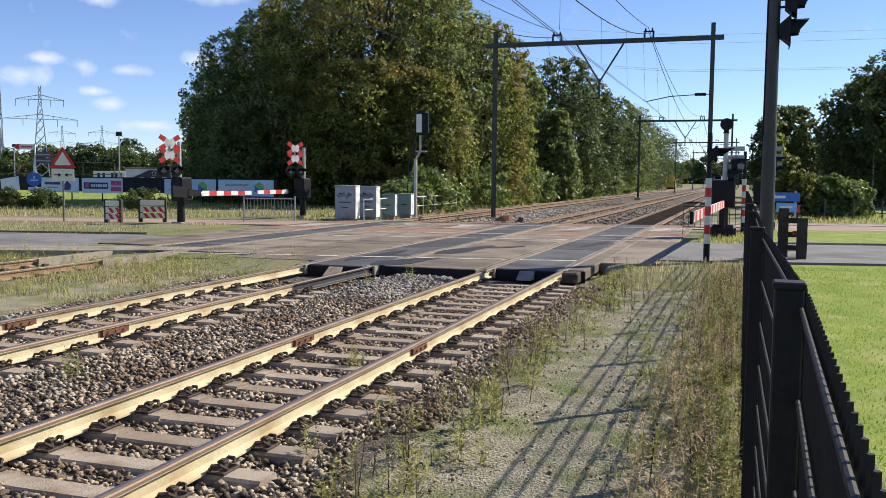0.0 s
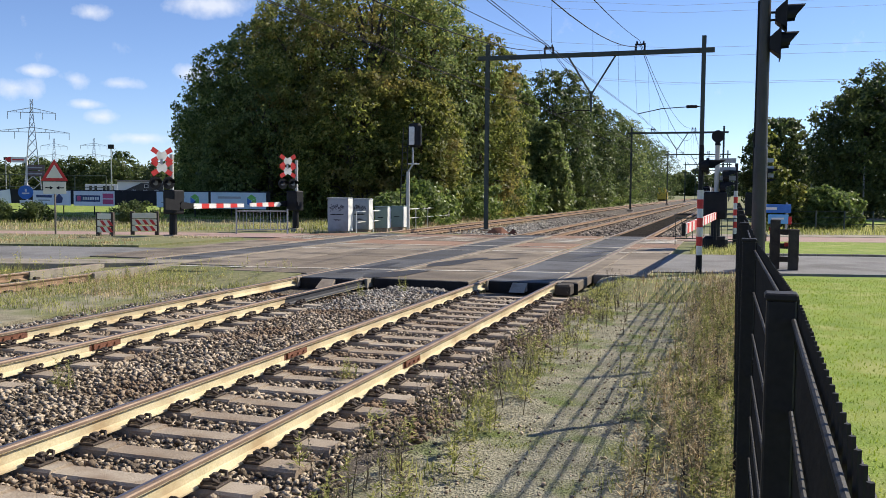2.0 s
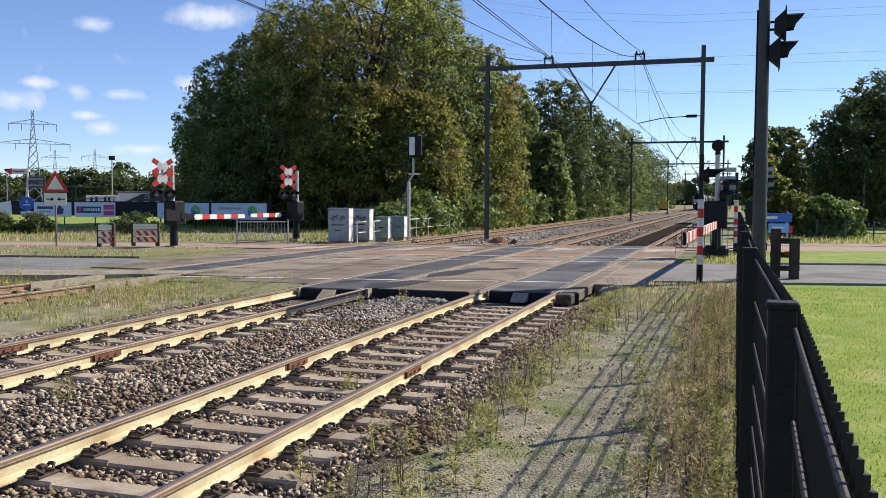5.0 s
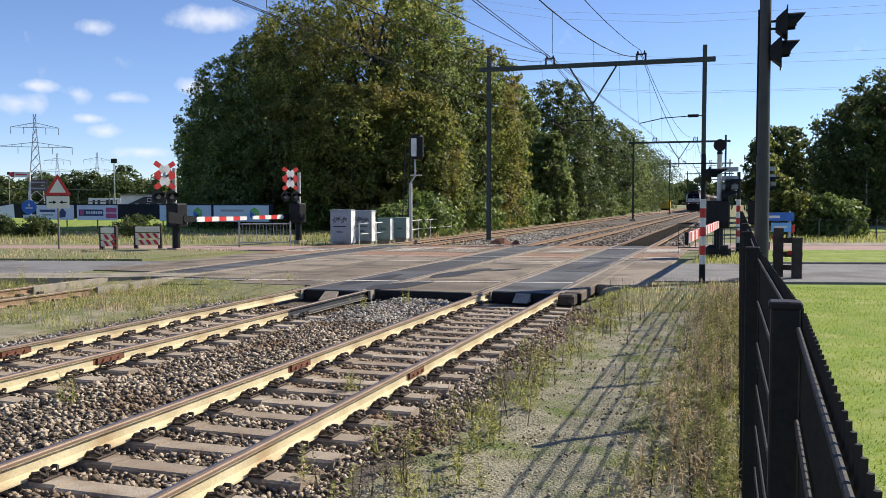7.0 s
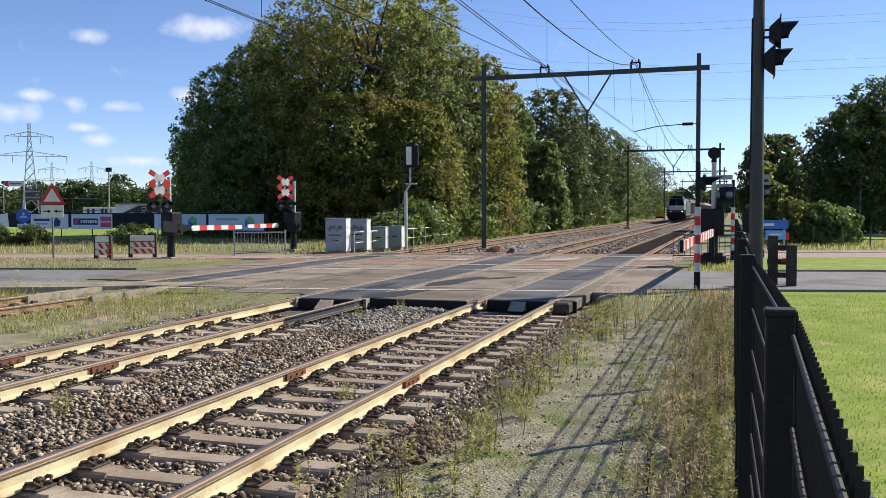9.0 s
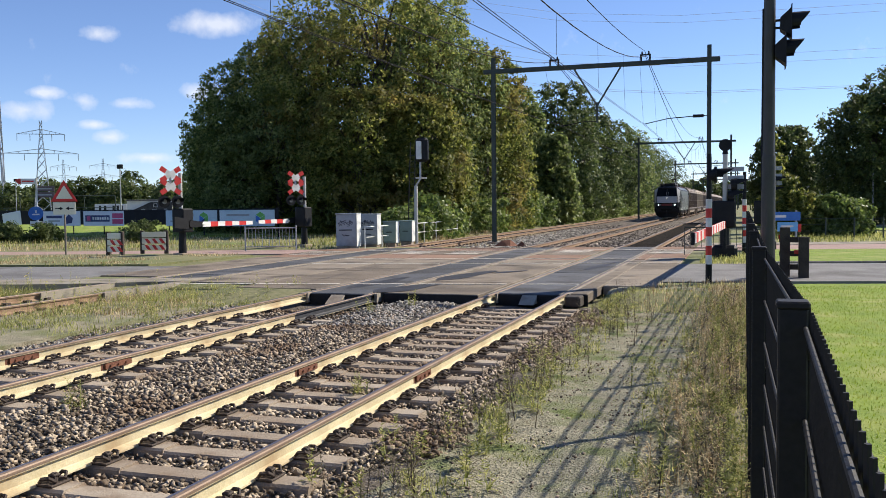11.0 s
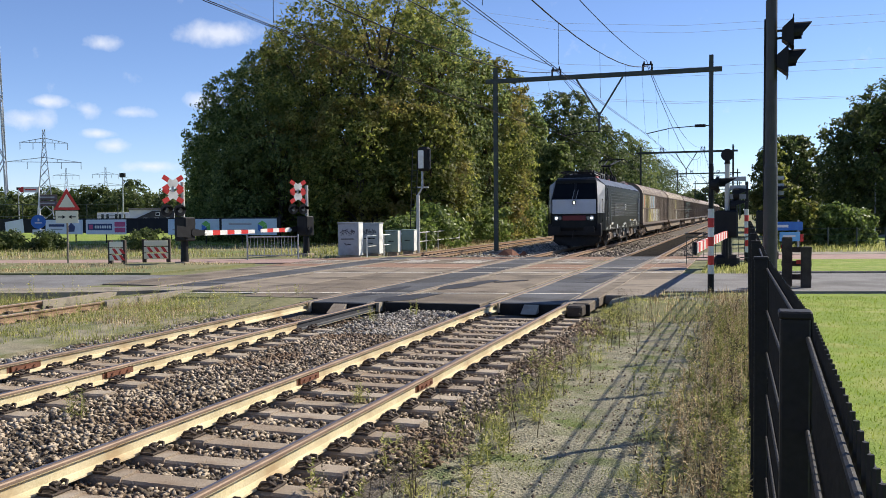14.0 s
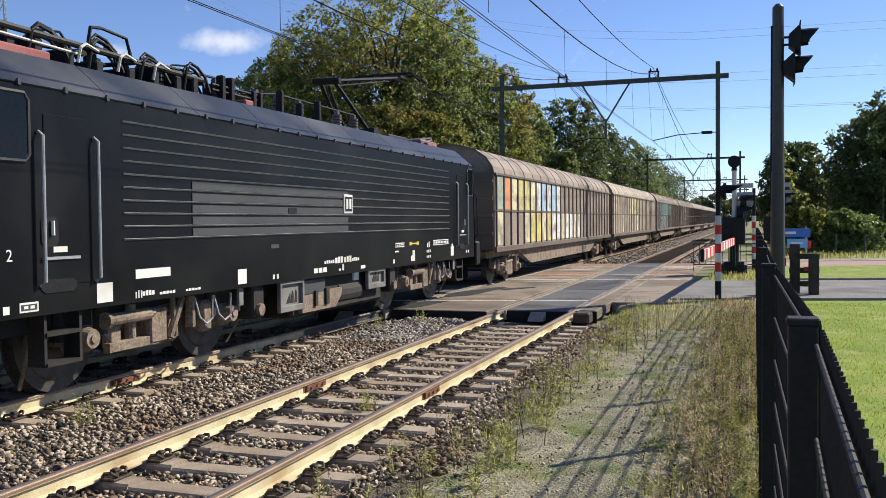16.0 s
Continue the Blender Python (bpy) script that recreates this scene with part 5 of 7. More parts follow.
        for z, dx in ((top - 1.05, 0.30), (top - 1.45, 0.20)):
            part("lamp_unit", Shape().tube((dx - 0.1, 0.0, z), (dx + 0.10, 0.0, z), 0.20, 0.22, n=16).hull([(dx + 0.1, -0.2, z + 0.02), (dx + 0.1, 0.2, z + 0.02), (dx + 0.1, -0.12, z + 0.2), (dx + 0.1, 0.12, z + 0.2), (dx + 0.55, -0.1, z + 0.18), (dx + 0.55, 0.1, z + 0.18)]), BLACK, b)
    bm = thing("barrier_boom", "lowered red and white barrier boom seen along its length", "barrier boom", pose(3.72, 32.6, 0))
    n, p0, p1 = 22, Vector((0.0, -0.3, 1.14)), Vector((-0.52, -10.6, 1.05))
    for k in range(n):
        a, c = p0.lerp(p1, k / n), p0.lerp(p1, (k + 1) / n)
        part("boom_band", Shape().hull([tuple(q + Vector((xx, 0, zz))) for q in (a, c) for xx in (-0.035, 0.035) for zz in (-0.12, 0.12)]), RED if k % 2 == 0 else WHITE, bm)
    part("tip", Shape().cbox(-0.56, -10.72, 0.90, -0.48, -10.6, 1.2, 0.01), BLACK, bm)
    part("support", Shape().tube((0.0, -0.35, 0.3), (0.0, -0.35, 1.2), 0.06, n=8), BLACK, bm)
    rail = thing("tube_railing", "thin dark tube railing beside the barrier", "railing", pose(2.9, 33.8, 0))
    part("top_rail", Shape().line([(-0.6, 0, 1.0), (2.2, 0.4, 1.0)], 0.025), MAST, rail)
    part("lower_rail", Shape().line([(-0.6, 0, 0.25), (2.2, 0.4, 0.25)], 0.02), MAST, rail)
    for k in range(15):
        part("bar", Shape().tube((-0.6 + 0.2 * k, 0.0286 * k, -0.05 if k % 7 == 0 else 0.25), (-0.6 + 0.2 * k, 0.0286 * k, 1.0), 0.012, n=5), MAST, rail)


def build_left_furniture():
    r = thing("tube_railing", "galvanised tube railing with upright bars", "railing", pose(-15.9, 33.9, 0, 0, 0, 30))
    for x in (0.0, 2.15):
        part("post", Shape().tube((x, 0, -0.1), (x, 0, 1.08), 0.035, n=8), GREY, r)
    part("top_rail", Shape().line([(0, 0, 0.98), (2.15, 0, 0.98)], 0.028), GREY, r)
    part("lower_rail", Shape().line([(0, 0, 0.18), (2.15, 0, 0.18)], 0.022), GREY, r)
    for k in range(1, 15):
        part("bar", Shape().tube((2.15 * k / 15, 0, 0.18), (2.15 * k / 15, 0, 0.98), 0.011, n=5), GREY, r)
    for x, y, w, turn in ((-19.1, 29.5, 0.62, 12), (-18.45, 31.1, 0.62, 25)):
        b = thing("barricade", "low red and white striped barricade between dark wooden posts", "barricade", pose(x, y, 0, 0, 0, turn), "striped barricades")
        wide = 0.55 if x < -19 else 0.95
        for q in (-1, 1):
            part("post", Shape().cbox(q * wide / 2 - 0.08, -0.08, -0.2, q * wide / 2 + 0.08, 0.08, 0.98, 0.015), WOOD, b)
        for k, z in enumerate((0.18, 0.44, 0.70)):
            bd = part("board", Shape().cbox(-wide / 2, -0.11, z, wide / 2, -0.085, z + 0.22, 0.006), CREAM, b, "cream board")
            if k < 2:
                for j in range(3 if wide > 0.6 else 2):
                    x0 = -wide / 2 + 0.1 + 0.28 * j
                    part("stripe", Shape().hull([(x0 + a, yy, z + zz) for a, zz in ((0, 0.21), (0.13, 0.21), (0.14, 0.01), (0.27, 0.01)) for yy in (-0.115, -0.109)]), RED, bd)
    t = thing("traffic_sign", "red-edged warning triangle over a cream arrow plate on a thin pole", "road sign", pose(-21.4, 29.4, 0, 0, 0, 35))
    part("pole", Shape().tube((0, 0.03, -0.3), (0, 0.03, 2.95), 0.035, n=10), POST_WOOD, t)
    tri = part("triangle", Shape().hull([(-0.50, yy, 2.18) for yy in (0, -0.015)] + [(0.50, yy, 2.18) for yy in (0, -0.015)] + [(0, yy, 3.05) for yy in (0, -0.015)]), RED, t)
    part("field", Shape().hull([(-0.31, yy, 2.29) for yy in (-0.016, -0.022)] + [(0.31, yy, 2.29) for yy in (-0.016, -0.022)] + [(0, yy, 2.83) for yy in (-0.016, -0.022)]), CREAM, tri)
    pl = part("plate", Shape().cbox(-0.42, -0.02, 1.66, 0.42, -0.005, 2.15, 0.008), CREAM, t)
    for q in (-1, 1):
        ar = Shape()
        ar.box(min(q * 0.10, q * 0.34), -0.026, 1.885, max(q * 0.10, q * 0.34), -0.021, 1.925)
        ar.hull([(q * 0.05, yy, 1.905) for yy in (-0.026, -0.021)] + [(q * 0.17, yy, 1.98) for yy in (-0.026, -0.021)] + [(q * 0.17, yy, 1.83) for yy in (-0.026, -0.021)])
        part("arrow", ar, BLACK, pl)
    d = thing("direction_sign", "white pole with red-white and brown direction boards and blue disc", "road sign", pose(-36.2, 44.0, 0, 0, 0, 38))
    part("pole", Shape().tube((0, 0, -0.3), (0, 0, 3.75), 0.055, n=10), WHITE, d)
    b = part("board", Shape().hull([(x, yy, z) for x, z in ((-1.15, 3.62), (-0.95, 3.72), (-0.05, 3.72), (-0.05, 3.40), (-1.0, 3.40), (-1.15, 3.5)) for yy in (-0.02, 0.02)]), WHITE, d)
    part("board_tip", Shape().hull([(x, yy, z) for x, z in ((-1.16, 3.62), (-0.96, 3.725), (-0.85, 3.725), (-0.85, 3.395), (-1.0, 3.395)) for yy in (-0.025, 0.025)]), RED, b)
    part("lettering_bar", Shape().box(-0.78, -0.026, 3.52, -0.15, -0.021, 3.60), RED, b)
    for z in (2.95, 2.58):
        q = part("board", Shape().cbox(-0.05, -0.02, z, 1.0, 0.02, z + 0.32, 0.01), BROWN_SIGN, d)
        part("lettering_bar", Shape().box(0.05, -0.026, z + 0.12, 0.85, -0.021, z + 0.2), GREY, q)
    disc = part("disc", Shape().tube((-0.08, -0.06, 1.62), (-0.08, -0.045, 1.62), 0.42, n=24), BLUE, d)
    part("symbol", Shape().box(-0.28, -0.066, 1.52, 0.12, -0.061, 1.60).box(-0.12, -0.066, 1.66, -0.02, -0.061, 1.82), WHITE, disc)
    part("plate", Shape().cbox(-0.42, -0.05, 0.88, 0.28, -0.035, 1.16, 0.01), WHITE, d)
    for k, (x, w, h, m) in enumerate(((0.0, 0.95, 1.55, CAB_GREY), (1.05, 0.85, 1.50, CAB_GREY), (2.15, 0.62, 1.12, GREEN_CAB), (3.05, 0.62, 1.12, GREEN_CAB))):
        c = thing("signal_cabinet", ("grey metal cabinet with sunlit side painted pale and scrawled graffiti" if k < 2 else "small grey-green metal cabinet"), "cabinet", pose(-12.62 + x * 0.27, 37.3 + x * 1.75, 0.02, 0, 0, 8), "trackside cabinets")
        part("plinth", Shape().cbox(-w / 2 + 0.04, -0.30, -0.3, w / 2 - 0.04, 0.30, 0.08, 0.01), CONCRETE, c)
        part("body", Shape().cbox(-w / 2, -0.34, 0.06, w / 2, 0.34, h - 0.06, 0.015), m, c)
        part("roof", Shape().cbox(-w / 2 - 0.03, -0.37, h - 0.06, w / 2 + 0.03, 0.37, h, 0.015), m, c)
        # sunlight on the right side is painted as a whiter sheet
        part("sunlit_side", Shape().cbox(w / 2 + 0.001, -0.35, 0.05, w / 2 + 0.02, 0.35, h - 0.02, 0.006), CAB_SUNLIT, c, "cabinet side with sunlight painted on as a pale sheet")
        dr = part("door", Shape().cbox(-w / 2 + 0.04, -0.358, 0.12, w / 2 - 0.04, -0.341, h - 0.12, 0.006), m, c)
        part("handle", Shape().box(-w / 2 + 0.15, -0.38, h * 0.5, w / 2 - 0.2, -0.359, h * 0.5 + 0.04), BLACK, dr)
        if k < 2:
            g = Shape()
            for j, (ox, oz, sx, sz, turns) in enumerate(((-0.30, 0.70, 0.09, 0.17, 1.6), (-0.10, 0.74, 0.10, 0.14, 1.9), (0.10, 0.68, 0.08, 0.16, 1.3), (0.24, 0.73, 0.09, 0.12, 1.7), (-0.02, 0.36, 0.16, 0.05, 1.0))):
                g.line([(ox * w + sx * math.sin(2 * math.pi * turns * i / 14 + j + k), -0.364, h * oz + sz * (1 - 2 * i / 14) * (0.6 + 0.4 * math.cos(3.1 * i + j))) for i in range(15)], 0.012, 4)
            part("scrawl", g, GRAFFITI, dr, "scrawled dark paint marks")
    m = thing("signal_mast", "railway colour-light signal on a grey mast with a ladder", "railway signal", pose(-12.1, 44.4, 0))
    part("mast", Shape().tube((0.15, 0, -0.3), (0.15, 0, 2.9), 0.10, 0.09, n=12).tube((0.15, 0, 2.9), (0.42, 0, 3.3), 0.05, n=8).tube((0.15, 0, 3.3), (0.75, 0, 3.3), 0.04, n=8), PALE_POLE, m)
    part("upper_mast", Shape().tube((0.4, 0, 3.3), (0.4, 0, 4.6), 0.055, n=10), GREY, m)
    head = part("signal_head", Shape().cbox(0.18, -0.2, 4.15, 0.85, 0.2, 5.40, 0.12), BLACK, m)
    part("door_panel", Shape().cbox(0.26, -0.23, 4.28, 0.56, -0.201, 5.22, 0.02), WHITE, head, "pale rear panel")
    lad = part("ladder", Shape().line([(-0.34, 0, 0), (-0.12, 0, 5.2)], 0.026).line([(-0.02, 0, 0), (0.16, 0, 5.2)], 0.026), BLACK, m)
    for k in range(15):
        z = 0.3 + 0.3 * k
        part("rung", Shape().tube((-0.34 + 0.22 * z / 5.2, 0, z), (-0.02 + 0.18 * z / 5.2, 0, z), 0.016, n=5), MAST, lad)
    tr = thing("tube_railing", "white tube railing along the siding", "railing", pose(-12.0, 37.7, 0.0))
    for k in range(8):
        part("post", Shape().tube((0.02 - 0.035 * k, 2.1 * k, -0.3), (0.02 - 0.035 * k, 2.1 * k, 0.95), 0.028, n=7), WHITE, tr)
    part("top_rail", Shape().line([(0.02, 0, 0.93), (-0.225, 14.8, 0.93)], 0.026), WHITE, tr)
    part("lower_rail", Shape().line([(0.02, 0, 0.45), (-0.225, 14.8, 0.45)], 0.022), WHITE, tr)
    single("rubble_heap", Shape().hull([(-7.3, 42.5, -0.2), (-6.4, 42.4, -0.2), (-7.0, 43.4, -0.2), (-6.1, 43.2, -0.2), (-6.9, 42.8, 0.12), (-6.5, 42.9, 0.16)]).hull([(-6.2, 42.6, -0.2), (-5.6, 42.7, -0.2), (-5.9, 43.2, -0.2), (-5.9, 42.8, 0.1)]), RUST, "small heap of rusty iron and rubble on the ballast", "rubble")


def build_field_edge():
    """The sports field behind the crossing: dark screen fence with banners, container, clubhouse, light masts."""
    o, ang = Vector((-23.3, 50.3, 0)), 172.0
    base = pose(o.x, o.y, 0, 0, 0, ang)
    fence = thing("field_fence", "dark screened fence round a sports field with printed banners", "fence", base)
    L = 54.0
    part("screen", Shape().box(0.0, -0.02, 0.75, L, 0.02, 1.72), DARKCLOTH, fence)
    part("top_rail", Shape().tube((0, 0, 1.75), (L, 0, 1.75), 0.03, n=6), BLACK, fence)
    for k in range(19):
        part("post", Shape().tube((3.0 * k, 0, -0.1), (3.0 * k, 0, 1.78), 0.04, n=6), BLACK, fence)
    field = Shape().slab([(-25, 51.5), (-14, 75), (-60, 120), (-150, 110), (-110, 42.0)], -0.2, 0.06)
    single("sports_field", field, LAWN, "bright green sports field behind the fence", "field", kind="structure")
    specs = ((0.2, 4.5, BANNER_TEAL, "pale blue banner with green emblem"), (4.8, 4.5, BANNER_TEAL, "pale blue banner with green emblem"), (13.0, 4.0, BANNER, "white banner with navy and magenta blocks"),
             (17.2, 3.9, BANNER, "pale banner with a dark printed figure"), (23.2, 2.1, BANNER, "crooked pale banner"), (26.2, 1.3, RED, "red banner"), (33, 5, BANNER, "pale banner"), (40, 5, BANNER_TEAL, "pale blue banner"))
    for k, (x, w, m, lab) in enumerate(specs):
        b = thing("banner", lab + " on the field fence", "banner", base @ pose(x, 0, 0) @ pose(0, 0, 0, 0, 0, 0) @ (pose(0, 0, 0.1, 0, 7, 0) if w == 2.1 else pose(0, 0, 0)), "advertising banners")
        part("cloth", Shape().cbox(0.05, 0.03, 0.66, w - 0.05, 0.05, 1.70, 0.008), m, b)
        face = lambda pts, d=0.0: Shape().hull([(a, yy + d, c) for a, c in pts for yy in (0.0505, 0.0555)])
        if m is BANNER_TEAL:
            e = w * 0.26
            part("emblem", face([(e - 0.36, 1.38), (e, 1.58), (e + 0.36, 1.38), (e, 1.20)]), GREEN_INK, b)
            part("emblem", face([(e + 0.36, 1.36), (e + 0.02, 1.19), (e + 0.02, 0.80), (e + 0.36, 0.98)]), BLUE, b)
            part("emblem", face([(e - 0.36, 1.36), (e - 0.02, 1.19), (e - 0.02, 0.80), (e - 0.36, 0.98)]), GREEN_INK, b)
            part("emblem", face([(e + 0.16, 1.02), (e - 0.1, 1.16), (e - 0.02, 0.78), (e + 0.2, 0.88)], 0.006), NAVY, b)
            part("lettering_bar", face([(w * 0.45, 1.30), (w * 0.45, 1.44), (w * 0.86, 1.30), (w * 0.86, 1.44)]), GREY, b)
            part("lettering_bar", face([(w * 0.55, 0.95), (w * 0.55, 1.02), (w * 0.90, 0.95), (w * 0.90, 1.02)]), GREY, b)
        elif k == 2:
            part("printed_block", face([(0.15, 0.80), (1.15, 0.80), (0.15, 1.13), (1.15, 1.13)]), MAGENTA, b)
            part("printed_block", face([(0.15, 1.20), (1.15, 1.20), (0.15, 1.53), (1.15, 1.53)]), MAGENTA, b)
            part("printed_block", face([(1.4, 0.95), (3.75, 0.95), (1.4, 1.40), (3.75, 1.40)]), NAVY, b)
            for j in range(7):
                part("lettering_bar", face([(1.5 + 0.23 * j, 1.08), (1.66 + 0.23 * j, 1.08), (1.5 + 0.23 * j, 1.28), (1.66 + 0.23 * j, 1.28)], 0.006), WHITE, b)
            part("printed_block", face([(3.25, 1.02), (3.6, 1.02), (3.25, 1.34), (3.6, 1.34)], 0.006), MAGENTA, b)
        elif k == 3:
            part("printed_figure", face([(0.9, 0.85), (1.5, 0.80), (1.7, 1.05), (1.2, 1.5), (0.8, 1.2)]), NAVY, b)
            part("lettering_bar", face([(1.9, 1.20), (3.5, 1.20), (1.9, 1.38), (3.5, 1.38)]), NAVY, b)
            part("lettering_bar", face([(2.1, 0.95), (3.3, 0.95), (2.1, 1.05), (3.3, 1.05)]), GREY, b)
        elif m is BANNER and w > 3:
            part("printed_block", face([(0.4, 0.95), (2.6, 0.95), (0.4, 1.35), (2.6, 1.35)]), NAVY, b)
    c = thing("container", "white and pale blue site container with dark windows", "container", pose(-123.5, 160, 0, 0, 0, 38))
    part("body", Shape().cbox(-3.2, -1.3, -0.2, 3.2, 1.3, 2.75, 0.05), RENDER_WHITE, c)
    for x in (-2.4, -1.4, 0.3, 1.1, 1.9):
        part("window", Shape().box(x, -1.33, 1.5, x + 0.5, -1.301, 2.4), GLASS_DARK, c)
    h = thing("clubhouse", "white and dark clubhouse with a low roof", "building", pose(-112.5, 160, 0, 0, 0, 38))
    part("wall", Shape().cbox(-5.5, -3, 0.0, 3.4, 3, 3.3, 0.04), RENDER_WHITE, h)
    part("gable", Shape().hull([(x, yy, z) for x, z in ((-4.6, 0), (3.3, 0), (-4.6, 1.3), (-1.0, 3.0), (3.3, 3.0)) for yy in (-3.02, -3.35)]), BRICK_DARK, h)
    part("roof", Shape().cbox(-5.7, -3.5, 3.3, 3.9, 3.2, 3.55, 0.04), ROOF_GREY, h)
    for x, z in ((-2.8, 0.9), (-0.6, 0.9), (1.6, 0.9), (-0.4, 2.0), (1.6, 2.0)):
        part("window", Shape().box(x, -3.39, z, x + 0.8, -3.352, z + 0.7), RENDER_WHITE, h)
        part("pane", Shape().box(x + 0.08, -3.40, z + 0.08, x + 0.72, -3.392, z + 0.62), GLASS_DARK, h)
    for x, y, hh in ((-63.8, 87, 6.6), (-120, 130, 7.0)):
        m = thing("flood_light", "slim grey floodlight mast at the field", "floodlight", pose(x, y, 0), "floodlight masts")
        part("mast", Shape().tube((0, 0, 0), (0, 0, hh), 0.09, 0.06, n=8), GREY, m)
        part("lamp", Shape().cbox(-0.35, -0.15, hh - 0.2, 0.35, 0.15, hh + 0.3, 0.04), BLACK, m)
    net = thing("ball_fence", "tall grey wire fence at the back of the field", "fence", pose(-78, 104, 0, 0, 0, 38))
    for k in range(12):
        part("post", Shape().tube((-4 * k, 0, 0), (-4 * k, 0, 3.6), 0.06, n=6), MAST, net)
    for z in (0.4, 2.0, 3.6):
        part("rail", Shape().tube((0, 0, z), (-44, 0, z), 0.05, n=5), MAST, net)
    build_pylon(-177.8, 200, 26.4)
    build_pylon(-321, 372, 27)
    build_pylon(-297, 372, 27)
    build_pylon(-223.5, 226, 150, 0.035)


def build_right_side():
    g = thing("timber_guard", "dark weathered timber guard posts with cross boards", "guard rail", pose(5.6, 24.3, 0, 0, 0, 0))
    for x, y, h in ((-0.27, 0.2, 1.25), (0.16, -0.1, 1.02)):
        part("post", Shape().cbox(x - 0.12, y - 0.12, -0.3, x + 0.12, y + 0.12, h, 0.02), WOOD, g)
    for z in (0.16, 0.5, 0.86):
        part("board", Shape().cbox(-0.4, 0.32, z, 0.32, 0.36, z + 0.14, 0.01), WOOD, g)
    part("reflector", Shape().box(-0.06, -0.02, 0.58, 0.05, 0.0, 0.68), RED, g)
    part("reflector", Shape().box(-0.42, 0.28, 0.95, -0.38, 0.30, 1.05), RED, g)
    b = thing("route_board", "blue and white roadside board on a post", "sign", pose(6.15, 44.5, 0, 0, 0, 10))
    part("post", Shape().tube((-0.6, 0.05, -0.2), (-0.6, 0.05, 1.5), 0.05, n=8), GREY, b)
    part("post", Shape().tube((0.5, 0.05, -0.2), (0.5, 0.05, 1.5), 0.05, n=8), GREY, b)
    u = part("upper_board", Shape().cbox(-0.9, -0.02, 1.02, 0.68, 0.02, 1.42, 0.01), BLUE, b)
    part("lettering_bar", Shape().box(-0.75, -0.027, 1.16, 0.05, -0.021, 1.28), WHITE, u)
    lo = part("lower_board", Shape().cbox(-0.35, -0.1, 0.52, 0.55, -0.06, 0.95, 0.01), BLUE_LIGHT, b)
    part("lettering_bar", Shape().box(-0.2, -0.107, 0.72, 0.35, -0.101, 0.80), WHITE, lo)
    part("red_end", Shape().cbox(0.56, -0.1, 0.5, 0.70, -0.06, 0.85, 0.01), RED, b)
    f = thing("wire_fence", "low wire field fence behind the cycle path", "fence", pose(7.0, 50.5, 0, 0, 0, 8))
    for k in range(6):
        part("post", Shape().tube((1.4 * k, 0, -0.2), (1.4 * k, 0, 1.05), 0.04, n=6), MAST, f)
    for z in (0.35, 0.7, 1.0):
        part("wire", Shape().tube((0, 0, z), (7, 0, z), 0.015, n=4), MAST, f)
    h = thing("office_building", "pale low building with slim columns behind the trees", "building", pose(10.8, 118, 0))
    part("roof", Shape().cbox(-4, -3, 4.6, 9, 8, 6.6, 0.1), RENDER_WHITE, h)
    part("wall", Shape().cbox(-3, 0, -0.1, 9, 8, 4.6, 0.05), CAB_GREY, h)
    for k in range(6):
        part("column", Shape().tube((-3.6 + 2.2 * k, -2.6, 0), (-3.6 + 2.2 * k, -2.6, 4.6), 0.14, n=8), RENDER_WHITE, h)
    for k in range(4):
        part("window", Shape().box(-2.4 + 2.6 * k, -0.06, 1.0, -0.6 + 2.6 * k, -0.001, 3.6), GLASS_DARK, h)
    hedge = np.random.default_rng(5)
    n = 260
    c = np.stack([hedge.uniform(-2, 16, n), hedge.uniform(-0.5, 0.5, n), hedge.uniform(0.1, 1.35, n)], 1)
    v, fc = leaves(c, np.full(n, 0.3), 45, (0.12, 0.25), hedge)
    hd = thing("hedge", "clipped brown-green hedge beside a path", "hedge", pose(18.5, 96, 0, 0, 0, 10))
    part("foliage", bulk("foliage", v, fc, LEAF), LEAF, hd)
    single("side_path", Shape().slab([(13.2, 72), (60, 86), (60, 89), (15.4, 82)], -0.2, 0.03), APRON, "pale path curving off behind the shrubs", "path", kind="structure")
    single("lawn", Shape().slab([(12.6, 63), (60, 70), (60, 85.5), (13.0, 71.6)], -0.2, 0.025), LAWN, "sunlit grass beyond the shrubs", "lawn", kind="structure")
    lamp = thing("street_lamp", "slim grey street lamp beside the path", "street lamp", pose(13.75, 76, 0))
    part("mast", Shape().tube((0, 0, -0.2), (0, 0, 5.9), 0.07, 0.045, n=8).tube((0, 0, 5.85), (-0.6, 0, 6.0), 0.035, n=6), GREY, lamp)
    part("head", Shape().cbox(-0.95, -0.1, 5.93, -0.45, 0.1, 6.05, 0.03), GREY, lamp)
    car = thing("parked_car", "dark car parked by the building", "car", pose(15.3, 104, 0))
    part("body", Shape().hull([(x, y, z) for y in (-0.85, 0.85) for x, z in ((-2.1, 0.3), (2.1, 0.3), (-2.15, 0.75), (2.15, 0.7))]).hull([(x, y, z) for y, z, xs in ((-0.8, 0.75, (-1.5, 1.2)), (0.8, 0.75, (-1.5, 1.2)), (-0.6, 1.42, (-0.9, 0.6)), (0.6, 1.42, (-0.9, 0.6))) for x in xs]), NAVY, car)
    for x in (-1.35, 1.35):
        for y in (-0.82, 0.82):
            part("wheel", Shape().tube((x, y - 0.1, 0.33), (x, y + 0.1, 0.33), 0.33, n=16), BLACK, car)
    mach = thing("track_machine", "yellow trackside machine far along the siding", "machine", pose(-11.6, 215, 0))
